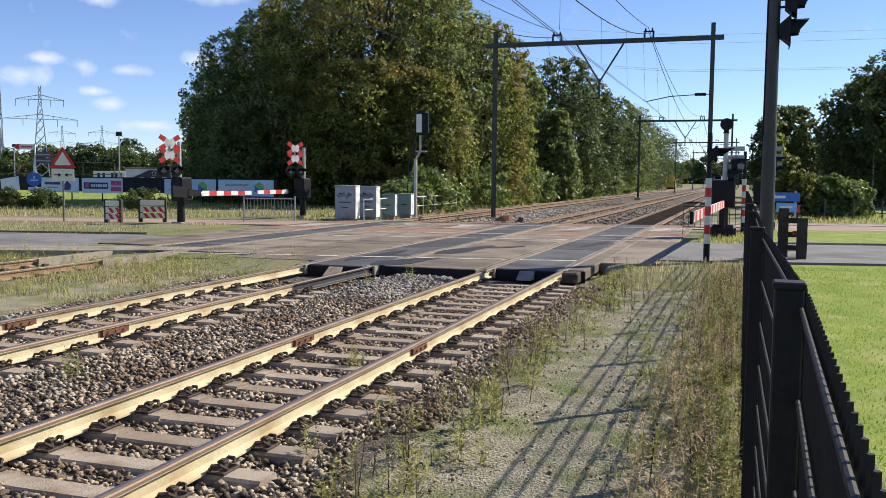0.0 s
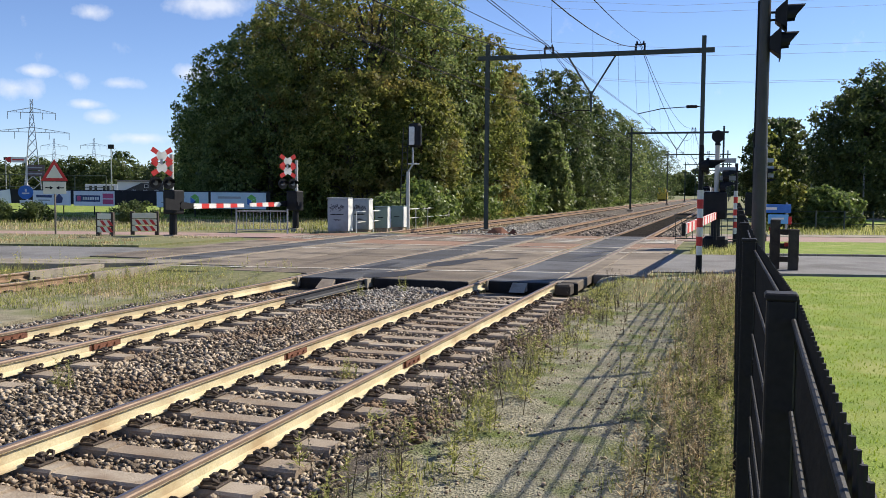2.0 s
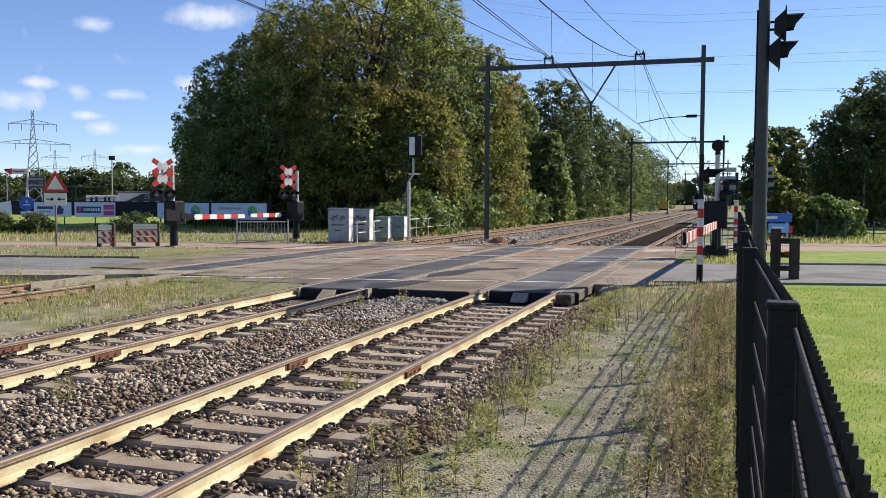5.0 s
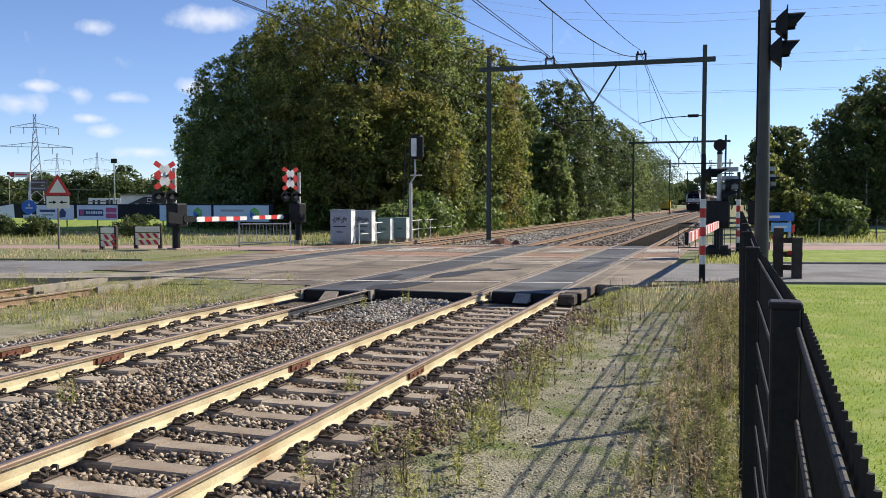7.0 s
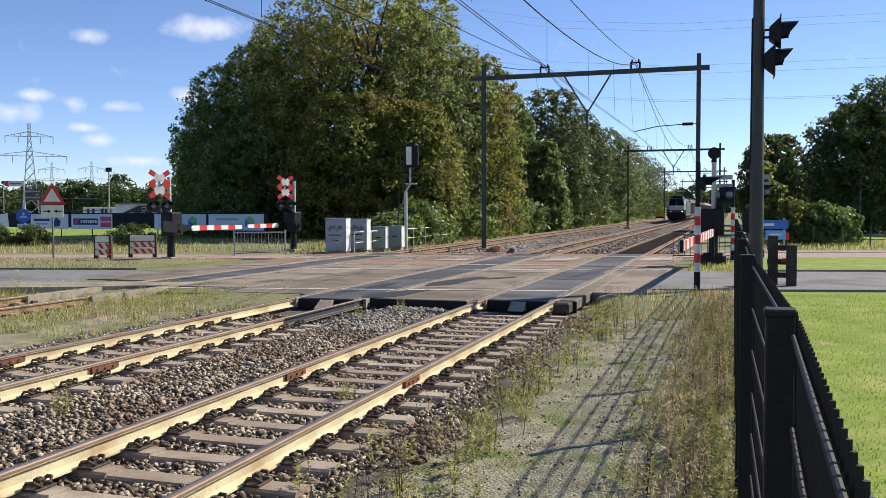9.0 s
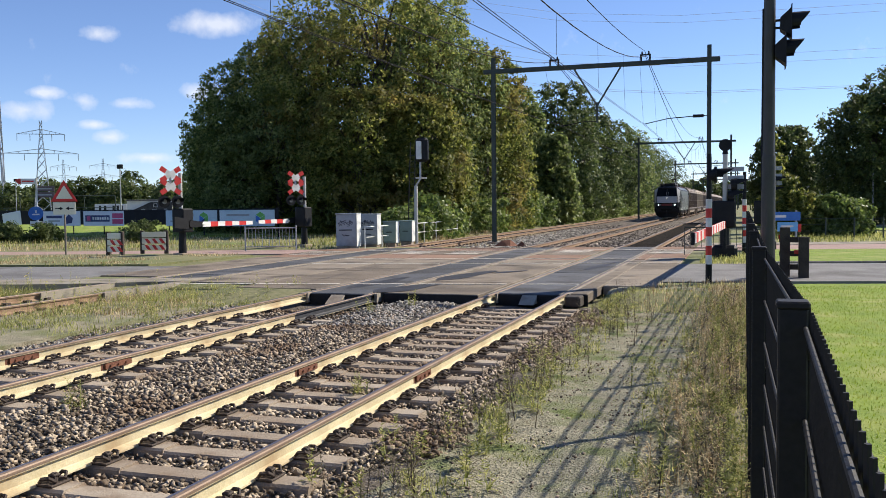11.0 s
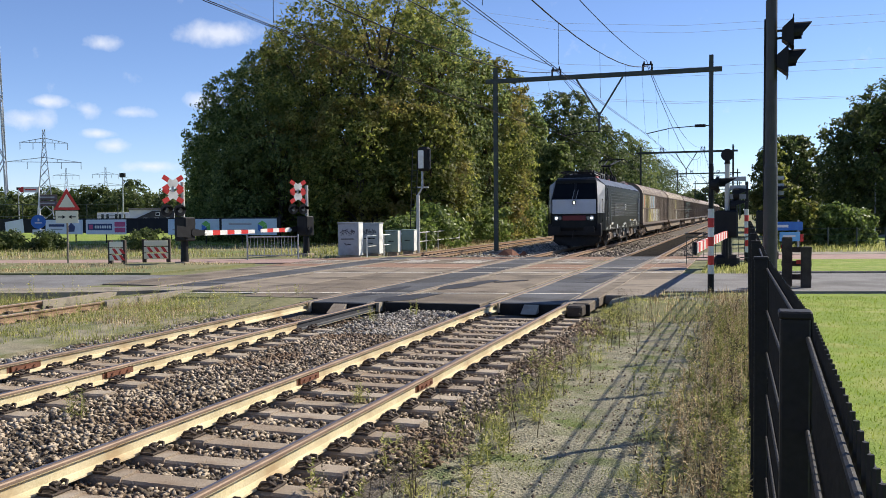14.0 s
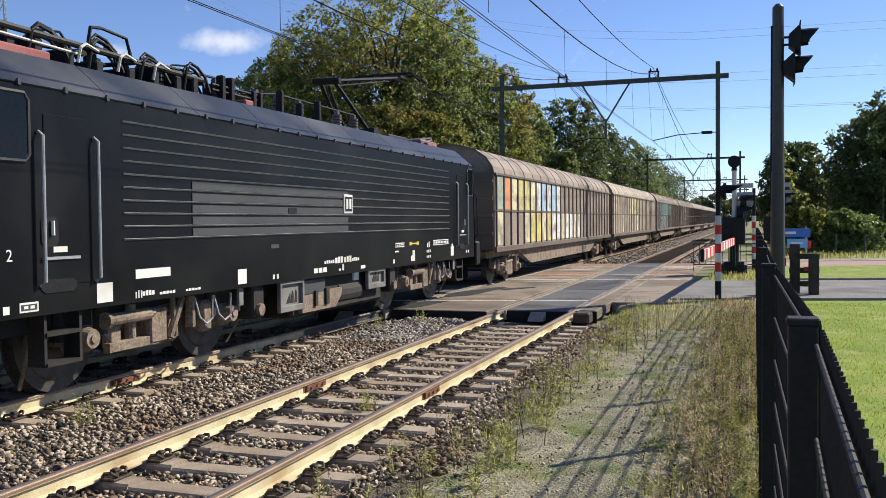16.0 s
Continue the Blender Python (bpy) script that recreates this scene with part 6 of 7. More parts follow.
    part("body", Shape().cbox(-1.1, -2, 0.4, 1.1, 2, 2.2, 0.1).cbox(-0.9, -1.5, 2.2, 0.9, 0.2, 3.1, 0.1), YELLOW, mach)
    part("wheels", Shape().tube((-0.8, -1.2, 0.4), (0.8, -1.2, 0.4), 0.4, n=12).tube((-0.8, 1.2, 0.4), (0.8, 1.2, 0.4), 0.4, n=12), BLACK, mach)


# ---- the freight train ----
SPEED, FRONT, AT = 20.25, 36.1, 14.5
R_WHEEL = 0.62


def build_wheelset(parent, y, r):
    s = Shape().tube((-0.8, 0, 0), (0.8, 0, 0), 0.09, n=10)
    for q in (-1, 1):
        s.tube((q * 0.69, 0, 0), (q * 0.82, 0, 0), r, n=28)
        s.tube((q * 0.665, 0, 0), (q * 0.69, 0, 0), r + 0.03, n=28)
        s.tube((q * 0.82, 0, 0), (q * 0.835, 0, 0), r * 0.8, r * 0.76, n=24)
        s.tube((q * 0.82, 0, 0), (q * 0.90, 0, 0), 0.15, 0.13, n=14)
        for k in range(5):
            a = k * 2 * math.pi / 5
            s.tube((q * 0.834, math.cos(a) * r * 0.5, math.sin(a) * r * 0.5), (q * 0.845, math.cos(a) * r * 0.5, math.sin(a) * r * 0.5), 0.05, n=8)
    ob = part("wheelset", s, WHEEL, parent, "worn steel wheels on an axle")
    ob.location = (0, y, r)
    return ob


def build_bogie(parent, y, base, r):
    b = Shape()
    for q in (-1, 1):
        b.hull([(q * 0.93, y - base / 2 - 0.6, r + 0.02), (q * 0.93, y + base / 2 + 0.6, r + 0.02), (q * 1.10, y - base / 2 - 0.6, r + 0.02), (q * 1.10, y + base / 2 + 0.6, r + 0.02),
                (q * 0.93, y - base / 2 - 0.5, r + 0.26), (q * 0.93, y + base / 2 + 0.5, r + 0.26), (q * 1.10, y - base / 2 - 0.5, r + 0.26), (q * 1.10, y + base / 2 + 0.5, r + 0.26)])
        for k in (-1, 1):
            yy = y + k * base / 2
            b.cbox(min(q * 1.0, q * 1.24), yy - 0.17, r - 0.17, max(q * 1.0, q * 1.24), yy + 0.17, r + 0.14, 0.05)
            for j in (-0.28, 0.28):
                b.tube((q * 1.1, yy + j, r - 0.05), (q * 1.1, yy + j, r + 0.3), 0.085, n=10)
            b.tube((q * 1.24, yy, r), (q * 1.32, yy, r), 0.10, 0.08, n=12)
        b.tube((q * 1.16, y - 0.9, r + 0.12), (q * 1.16, y + 0.3, r + 0.20), 0.06, n=8)
        b.cbox(min(q * 0.95, q * 1.2), y - 0.35, r - 0.25, max(q * 0.95, q * 1.2), y + 0.35, r + 0.15, 0.04)
        b.tube((q * 1.2, y - 0.62, r - 0.1), (q * 1.2, y - 0.62, r + 0.32), 0.07, n=10)
        b.tube((q * 1.2, y + 0.62, r - 0.1), (q * 1.2, y + 0.62, r + 0.32), 0.07, n=10)
    b.box(-0.95, y - 0.3, r - 0.05, 0.95, y + 0.3, r + 0.3)
    return part("bogie_frame", b, BOGIE, parent, "dusty brown bogie frame with springs and axle boxes")


def build_buffers(parent, y, d, material):
    for q in (-1, 1):
        part("buffer", Shape().tube((q * 0.875, y, 1.05), (q * 0.875, y + d * 0.42, 1.05), 0.12, 0.10, n=12).tube((q * 0.875, y + d * 0.42, 1.05), (q * 0.875, y + d * 0.62, 1.05), 0.10, n=12).hull(
            [(q * 0.875 + a, y + d * t, 1.05 + c) for t in (0.60, 0.63) for a, c in ((-0.28, -0.12), (-0.28, 0.12), (0.28, -0.12), (0.28, 0.12), (-0.2, 0.17), (0.2, 0.17), (-0.2, -0.17), (0.2, -0.17))]), material, parent)
    part("coupling", Shape().tube((0, y, 0.95), (0, y + d * 0.35, 0.92), 0.05, n=8).tube((0, y + d * 0.35, 0.92), (0, y + d * 0.45, 0.62), 0.03, n=6), UNDER, parent)


def build_loco():
    o = thing("locomotive", "black electric locomotive with grey nose plate, lit headlights and white markings", "locomotive", pose(MID, 330, 0))
    L = 17.75
    body = Shape()
    pts = []
    for end, d in ((0.0, 1), (L, -1)):
        for q in (-1, 1):
            pts += [(q * 1.16, end + d * 0.02, 0.62), (q * 1.16, end, 1.15), (q * 1.16, end + d * 0.05, 2.62), (q * 1.02, end + d * 0.62, 3.60), (q * 0.98, end + d * 0.95, 3.72),
                    (q * 1.48, end + d * 0.92, 0.62), (q * 1.48, end + d * 0.98, 3.30), (q * 1.40, end + d * 0.9, 2.62)]
    pts = [p if p[2] > 0.9 else (p[0], p[1], 0.98) for p in pts]
    body.hull(pts)
    b = part("body", body, LOCO, o, "glossy black body shell")
    for q in (-1, 1):
        k = 9
        for i in range(k):
            y0, y1 = 1.02 + (L - 2.04) * i / k, 1.02 + (L - 2.04) * (i + 1) / k - 0.015
            quad = [(q * 1.485, y0, 3.33), (q * 1.485, y1, 3.33), (q * 1.012, y1, 3.735), (q * 1.012, y0, 3.735)]
            part("roof_panel", Shape().hull(quad + [(x - q * 0.03, y, z - 0.03) for x, y, z in quad]), LOCO_ROOF, b, "dusty blue-black sloping roof panel")
    hooks = Shape()
    for i in range(24):
        y = 1.4 + (L - 2.8) * i / 23
        hooks.box(1.475, y - 0.02, 3.30, 1.505, y + 0.02, 3.36)
        hooks.box(-1.515, y - 0.03, 3.29, -1.475, y + 0.03, 3.37)
    part("roof_catch", hooks, LOCO_GREY, b)
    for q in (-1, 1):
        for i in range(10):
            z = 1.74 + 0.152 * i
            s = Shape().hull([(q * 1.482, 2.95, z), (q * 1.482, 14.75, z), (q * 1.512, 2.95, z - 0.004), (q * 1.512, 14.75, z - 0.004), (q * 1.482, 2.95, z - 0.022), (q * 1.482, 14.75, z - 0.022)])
            # the ribs' bright lines are put into their pale colour
            part("louvre", s, LOUVRE, b, "thin raised rib along the side, its glint painted pale")
        for i in range(5):
            z0 = 1.70 + 0.152 * i
            g = Shape().box(min(q * 1.484, q * 1.492), 4.3, z0 + 0.045, max(q * 1.484, q * 1.492), 9.06, z0 + 0.145)
            part("grey_panel", g, LOCO_GREY, b, "dark grey strip between the ribs")
        part("hatch", Shape().box(min(q * 1.49, q * 1.50), 6.85, 2.04, max(q * 1.49, q * 1.50), 7.12, 2.14), BLACK, b)
        e = part("emblem", Shape().cbox(min(q * 1.49, q * 1.512), 8.85, 2.06, max(q * 1.49, q * 1.512), 9.22, 2.40, 0.01), WHITE, b, "small white framed emblem")
        part("emblem_field", Shape().box(min(q * 1.513, q * 1.516), 8.89, 2.10, max(q * 1.513, q * 1.516), 9.18, 2.36), BLACK, e)
        part("emblem_bar", Shape().box(min(q * 1.517, q * 1.52), 8.93, 2.14, max(q * 1.517, q * 1.52), 9.01, 2.32).box(min(q * 1.517, q * 1.52), 9.06, 2.14, max(q * 1.517, q * 1.52), 9.14, 2.32), WHITE, e)
        for y0, d in ((1.62, 1), (L - 1.62, -1)):
            win = part("side_window", Shape().hull([(q * xx, y0 - d * 0.12 - d * yy, z) for xx in (1.475, 1.492) for yy, z in ((0.0, 2.63), (0.0, 3.15), (0.06, 2.56), (0.06, 3.22), (0.41, 2.56), (0.41, 3.22), (0.46, 2.63), (0.46, 3.15))]), WINDSHIELD, b, "cab side window")
            ring = [(0.0, 2.62), (0.0, 3.16), (0.06, 3.23), (0.42, 3.23), (0.47, 3.16), (0.47, 2.62), (0.42, 2.55), (0.06, 2.55), (0.0, 2.62)]
            part("window_frame", Shape().line([(q * 1.488, y0 - d * 0.10 - d * yy, z) for yy, z in ring], 0.022, 6), LOCO_GREY, win, "grey rounded window frame")
            part("door", Shape().cbox(min(q * 1.483, q * 1.489), min(y0 + d * 0.1, y0 + d * 0.75), 1.28, max(q * 1.483, q * 1.489), max(y0 + d * 0.1, y0 + d * 0.75), 3.05, 0.003), LOCO, b)
            for yy in (0.02, 0.84):
                part("handrail", Shape().line([(q * 1.49, y0 + d * yy, 2.86), (q * 1.55, y0 + d * yy, 2.82), (q * 1.55, y0 + d * yy, 1.32), (q * 1.49, y0 + d * yy, 1.28)], 0.02, 8), GREY, b, "steel handrail")
            part("door_handle", Shape().tube((q * 1.51, y0 + d * 0.18, 1.8), (q * 1.51, y0 + d * 0.18, 1.95), 0.02, n=6).box(min(q * 1.48, q * 1.495), y0 + d * 0.3 - 0.1, 1.62, max(q * 1.48, q * 1.495), y0 + d * 0.3 + 0.1, 1.68), WHITE, b)
            part("step_recess", Shape().hull([(q * xx, y0 + d * (0.28 + yy), 1.27 + zz) for xx in (1.484, 1.4905) for yy, zz in ((-0.26, -0.02), (-0.26, 0.03), (-0.2, 0.07), (0.2, 0.07), (0.26, 0.03), (0.26, -0.02), (-0.2, -0.07), (0.2, -0.07))]), BLACK, b)
            part("tread", Shape().box(min(q * 1.485, q * 1.51), min(y0 + d * 0.05, y0 + d * 0.58), 1.545, max(q * 1.485, q * 1.51), max(y0 + d * 0.05, y0 + d * 0.58), 1.575), GREY, b, "worn steel step edge")
            part("grip_recess", Shape().hull([(q * xx, y0 + d * (0.16 + yy), 1.83 + zz) for xx in (1.484, 1.4905) for yy, zz in ((-0.12, -0.1), (-0.12, 0.12), (-0.08, 0.16), (0.08, 0.16), (0.12, 0.12), (0.12, -0.1), (-0.08, -0.15), (0.08, -0.15))]), BLACK, b)
            part("step_ladder", Shape().box(min(q * 1.2, q * 1.42), y0 + d * 0.4 - 0.28, 0.42, max(q * 1.2, q * 1.42), y0 + d * 0.4 - 0.24, 1.0).box(min(q * 1.2, q * 1.42), y0 + d * 0.4 + 0.24, 0.42, max(q * 1.2, q * 1.42), y0 + d * 0.4 + 0.28, 1.0)
                 .box(min(q * 1.2, q * 1.44), y0 + d * 0.4 - 0.26, 0.42, max(q * 1.2, q * 1.44), y0 + d * 0.4 + 0.26, 0.46).box(min(q * 1.2, q * 1.44), y0 + d * 0.4 - 0.26, 0.74, max(q * 1.2, q * 1.44), y0 + d * 0.4 + 0.26, 0.78), UNDER, b)
        flat = lambda y0, z0, y1, z1, d=0.0: Shape().box(min(q * (1.4835 + d), q * (1.4875 + d)), y0, z0, max(q * (1.4835 + d), q * (1.4875 + d)), y1, z1)
        for y0, z0, y1, z1 in ((2.05, 1.65, 2.20, 1.72), (2.47, 1.03, 2.73, 1.25), (1.14, 1.03, 1.22, 1.11), (3.14, 1.26, 3.81, 1.37), (5.37, 1.04, 5.60, 1.25), (6.35, 1.05, 6.41, 1.12), (6.47, 1.05, 6.53, 1.12),
                               (7.71, 1.06, 7.84, 1.14), (7.88, 1.06, 8.01, 1.14), (8.05, 1.06, 8.18, 1.14), (8.66, 1.05, 8.74, 1.09), (8.80, 1.05, 8.87, 1.16), (12.20, 1.06, 12.44, 1.18), (12.30, 1.18, 12.44, 1.29), (14.88, 1.07, 15.10, 1.30),
                               (14.95, 1.30, 15.03, 1.36), (11.2, 1.06, 11.28, 1.14), (11.3, 1.28, 11.5, 1.31), (16.1, 1.10, 16.18, 1.17), (16.28, 1.10, 16.36, 1.17), (9.6, 1.04, 9.8, 1.10)):
            part("marking", flat(y0, z0, y1, z1), WHITE, b, "white stencilled plate")
        for y0, z0, y1, z1, m in ((1.35, 1.03, 1.60, 1.13, LOCO_GREY), (13.62, 1.36, 14.71, 1.48, BLACK), (11.33, 1.38, 11.82, 1.47, BLACK)):
            fp = part("framed_plate", flat(y0, z0, y1, z1), WHITE, b, "small plate with a white frame")
            part("plate_field", flat(y0 + 0.02, z0 + 0.02, y1 - 0.02, z1 - 0.02, 0.004), m, fp)
            n = max(2, int((y1 - y0) / 0.12))
            for i in range(n):
                part("lettering_bar", flat(y0 + 0.05 + (y1 - y0 - 0.08) * i / n, z0 + 0.035, y0 + 0.02 + (y1 - y0 - 0.08) * (i + 1) / n, z1 - 0.035, 0.008), WHITE, fp)
        part("marking", flat(12.12, 1.40, 12.25, 1.47).box(min(q * 1.4835, q * 1.4875), 12.25, 1.42, max(q * 1.4835, q * 1.4875), 12.55, 1.45).box(min(q * 1.4835, q * 1.4875), 12.55, 1.40, max(q * 1.4835, q * 1.4875), 12.68, 1.47), YELLOW, b, "yellow stencilled sign")
        part("grey_patch", flat(0.94, 1.74, 1.12, 2.10), LOCO_GREY, b, "dark grey painted-over patch")
        part("hatch_plate", flat(6.31, 1.52, 6.55, 1.58), LOCO_GREY, b)
        for y0, z0, n, dy, w, h in ((8.10, 1.20, 5, 0.08, 0.055, 0.055), (8.52, 1.19, 3, 0.11, 0.085, 0.11), (8.88, 1.19, 3, 0.11, 0.085, 0.11), (9.22, 1.20, 4, 0.08, 0.06, 0.06), (3.13, 1.03, 3, 0.05, 0.02, 0.09), (3.26, 1.05, 4, 0.06, 0.045, 0.06), (3.59, 1.04, 5, 0.065, 0.05, 0.035), (4.13, 1.04, 5, 0.068, 0.05, 0.03), (13.18, 1.09, 3, 0.1, 0.06, 0.06), (13.18, 1.21, 3, 0.1, 0.06, 0.06), (13.22, 1.33, 2, 0.1, 0.06, 0.12)):
            t = Shape()
            for i in range(n):
                t.box(min(q * 1.4835, q * 1.4875), y0 + dy * i, z0, max(q * 1.4835, q * 1.4875), y0 + dy * i + w, z0 + h * (1 if i % 3 else 0.85))
            part("lettering_bar", t, WHITE, b, "row of small white bars")
        for y0, d in ((0.0, 1), (L, -1)):
            lo_z, up_z = 1.2, 1.9
            part("corner_panel", Shape().hull([(q * 1.205, y0 + d * 0.05, up_z), (q * 1.44, y0 + d * 0.74, up_z), (q * 1.205, y0 + d * 0.06, 2.62), (q * 1.45, y0 + d * 0.78, 2.62), (q * 1.075, y0 + d * 0.58, 3.58), (q * 1.46, y0 + d * 0.90, 3.34),
                                                (q * 1.14, y0 + d * 0.3, up_z), (q * 1.12, y0 + d * 0.3, 2.62), (q * 1.0, y0 + d * 0.9, 3.3)]), CORNER if d > 0 else LOCO, b, "grey corner panel beside the windscreen")
            part("lower_corner", Shape().hull([(q * 1.205, y0 + d * 0.04, lo_z), (q * 1.475, y0 + d * 0.84, lo_z), (q * 1.205, y0 + d * 0.05, up_z), (q * 1.475, y0 + d * 0.84, up_z), (q * 1.15, y0 + d * 0.3, lo_z), (q * 1.14, y0 + d * 0.3, up_z)]), LOCO, b, "black lower corner of the cab")
            part("corner_rail", Shape().line([(q * 1.38, y0 + d * 0.44, 1.45), (q * 1.42, y0 + d * 0.40, 1.55), (q * 1.42, y0 + d * 0.42, 2.5), (q * 1.38, y0 + d * 0.48, 2.62)], 0.018, 6), BLACK, b)
    for y0, d in ((0.0, 1), (L, -1)):
        ws = part("windscreen", Shape().hull([(q * w, y0 + d * (yy - off), z) for q in (-1, 1) for off in (0.012, 0.0) for w, yy, z in ((1.10, 0.072, 2.66), (0.98, 0.585, 3.52))]), WINDSHIELD, b, "dark reflecting windscreen")
        part("centre_post", Shape().hull([(x, y0 + d * (yy - off), z) for x in (-0.06, 0.06) for off in (0.022, 0.0) for yy, z in ((0.072, 2.66), (0.585, 3.52))]), BLACK, ws)
        part("wiper", Shape().line([(-0.1, y0 + d * 0.03, 2.62), (-0.02, y0 + d * 0.25, 3.1)], 0.012, 5).line([(0.1, y0 + d * 0.03, 2.62), (0.18, y0 + d * 0.25, 3.1)], 0.012, 5), GREY, ws)
        part("brow", Shape().hull([(q * w, y0 + d * yy, z) for q in (-1, 1) for w, yy, z in ((1.06, 0.50, 3.44), (1.04, 0.50, 3.60), (0.98, 0.66, 3.70), (1.06, 0.62, 3.44), (0.98, 0.80, 3.74))]), LOCO, b, "black brow over the windscreen")
        part("nose_plate", Shape().cbox(-1.13, min(y0 - d * 0.03, y0 + d * 0.06), 1.86, 1.13, max(y0 - d * 0.03, y0 + d * 0.06), 2.60, 0.015), PLATE, b, "pale grey nose plate")
        part("red_band", Shape().cbox(-0.60, min(y0 - d * 0.02, y0 + d * 0.03), 1.52, 0.60, max(y0 - d * 0.02, y0 + d * 0.03), 1.77, 0.01), DARK_RED, b, "dark red band between the headlights")
        for x, z, r, lit in ((-0.91, 1.64, 0.095, d > 0), (0.91, 1.64, 0.095, d > 0), (0.0, 2.43, 0.085, d > 0), (-0.74, 1.64, 0.09, False), (0.74, 1.64, 0.09, False)):
            ring = part("light_rim", Shape().tube((x, y0 - d * 0.03, z), (x, y0 + d * 0.05, z), r + 0.035, n=20), GREY if lit else BLACK, b)
            part("headlight" if lit else "tail_light", Shape().tube((x, y0 - d * 0.036, z), (x, y0 - d * 0.028, z), r * (0.62 if lit else 1), n=18), LAMP_ON if lit else LAMP_OFF, ring, "lit white headlight" if lit else "")
        part("buffer_beam", Shape().cbox(-1.38, min(y0 + d * 0.02, y0 + d * 0.4), 0.72, 1.38, max(y0 + d * 0.02, y0 + d * 0.4), 1.36, 0.04), BLACK, b)
        part("plough", Shape().hull([(x, y0 + d * yy, z) for x, yy, z in ((-0.9, 0.55, 0.2), (0.9, 0.55, 0.2), (-0.2, 0.3, 0.2), (0.2, 0.3, 0.2), (-1.2, 0.6, 0.42), (1.2, 0.6, 0.42), (-1.2, 0.6, 0.72), (1.2, 0.6, 0.72), (-0.2, 0.4, 0.72), (0.2, 0.4, 0.72))]), BLACK, b)
        build_buffers(b, y0, -d, BLACK)
    part("roof_deck", Shape().box(-0.95, 1.2, 3.70, 0.95, L - 1.2, 3.745), UNDER, b)
    for k, y in enumerate((4.9, 5.6, 6.3, 7.5, 8.2, 9.0, 10.6, 11.4)):
        s = Shape()
        for j in range(5):
            s.tube((0.55, y, 3.76 + 0.06 * j), (0.55, y, 3.80 + 0.06 * j), 0.10, n=10)
        s.tube((0.55, y, 3.74), (0.55, y, 4.12), 0.055, n=8)
        part("insulator", s, BROWN_SIGN, b)
    part("roof_cable", Shape().line([(0.55, 4.9, 4.12), (0.55, 6.3, 4.14), (0.5, 7.2, 4.02), (0.55, 8.2, 4.14), (0.55, 11.4, 4.12)], 0.022, 6).line([(-0.4, 3.0, 3.95), (-0.4, 14, 3.95)], 0.02, 6), BLACK, b)
    for y0, d in ((1.6, 1), (4.2, 1)):
        p = Shape()
        for q in (-1, 1):
            p.line([(q * 0.55, y0, 3.95), (q * 0.45, y0 + 1.9, 4.05), (q * 0.3, y0 + 2.5, 4.0)], 0.03, 6)
            p.line([(q * 0.7, y0 - 0.6, 4.1), (q * 0.85, y0 - 0.4, 3.98), (q * 0.85, y0 + 0.2, 3.98), (q * 0.7, y0 + 0.5, 4.1)], 0.022, 6)
            p.cbox(q * 0.55 - 0.06, y0 + 0.1, 3.74, q * 0.55 + 0.06, y0 + 0.3, 3.96, 0.01).cbox(q * 0.45 - 0.06, y0 + 2.0, 3.74, q * 0.45 + 0.06, y0 + 2.2, 4.02, 0.01)
        p.tube((-0.8, y0, 4.02), (0.8, y0, 4.02), 0.03, n=6).tube((-0.75, y0 - 0.5, 4.1), (0.75, y0 - 0.5, 4.1), 0.025, n=6).tube((-0.5, y0 + 1.9, 4.05), (0.5, y0 + 1.9, 4.05), 0.05, n=6)
        p.line([(0.3, y0 + 2.0, 4.0), (0.4, y0 + 1.6, 4.25), (0.5, y0 + 1.1, 4.18), (0.6, y0 + 0.7, 3.95)], 0.016, 5)
        part("pantograph", p, BLACK, o, "folded black pantograph")
    clutter, hoses = Shape(), Shape()
    rng = np.random.default_rng(61)
    for j in range(16):
        y, x = 2.2 + 0.24 * j, 0.85 - 0.22 * (j % 4)
        top = 4.05 + rng.uniform(0.0, 0.22)
        clutter.line([(x, y, 3.78), (x + 0.02, y + 0.05, top - 0.08), (x, y + 0.16, top), (x - 0.06, y + 0.42, top - 0.02), (x - 0.04, y + 0.58, top - 0.14), (x, y + 0.64, 3.82)], 0.022, 6)
    for y in (1.5, 1.9, 2.3, 2.8, 3.3, 3.9, 4.4, 4.9, 5.3):
        clutter.cbox(-0.85, y, 3.74, 0.85, y + 0.14, 3.90 + 0.05 * (int(y * 10) % 3), 0.02).tube((0.7, y + 0.1, 3.8), (0.7, y + 0.1, 4.06), 0.07, 0.05, n=8)
    clutter.tube((0.86, 0.9, 4.06), (0.80, 5.6, 3.98), 0.04, n=8).tube((-0.82, 0.9, 4.02), (-0.82, 5.6, 4.0), 0.04, n=8).tube((0.82, 0.9, 4.02), (-0.82, 0.9, 4.02), 0.03, n=6)
    clutter.line([(0.9, 3.1, 4.05), (0.9, 3.15, 4.26), (0.85, 3.4, 4.30), (0.82, 3.9, 4.27), (0.82, 4.0, 4.02)], 0.022, 6)
    for y in (6.1, 6.35, 7.0, 7.2, 7.9, 8.6, 9.3):
        clutter.cbox(0.70, y, 3.74, 0.82, y + 0.1, 4.02 + 0.12 * (int(y * 10) % 2), 0.015)
    clutter.tube((0.76, 5.9, 3.98), (0.76, 7.3, 3.98), 0.022, n=6).tube((0.76, 5.9, 3.90), (0.76, 7.3, 3.90), 0.022, n=6)
    for y in (2.9, 3.6, 4.3):
        hoses.line([(0.92, y, 3.80), (0.94, y + 0.03, 3.98), (0.92, y + 0.14, 4.04), (0.88, y + 0.4, 4.0)], 0.02, 6)
    hoses.tube((0.9, 1.0, 3.96), (0.84, 3.0, 3.92), 0.018, n=6)
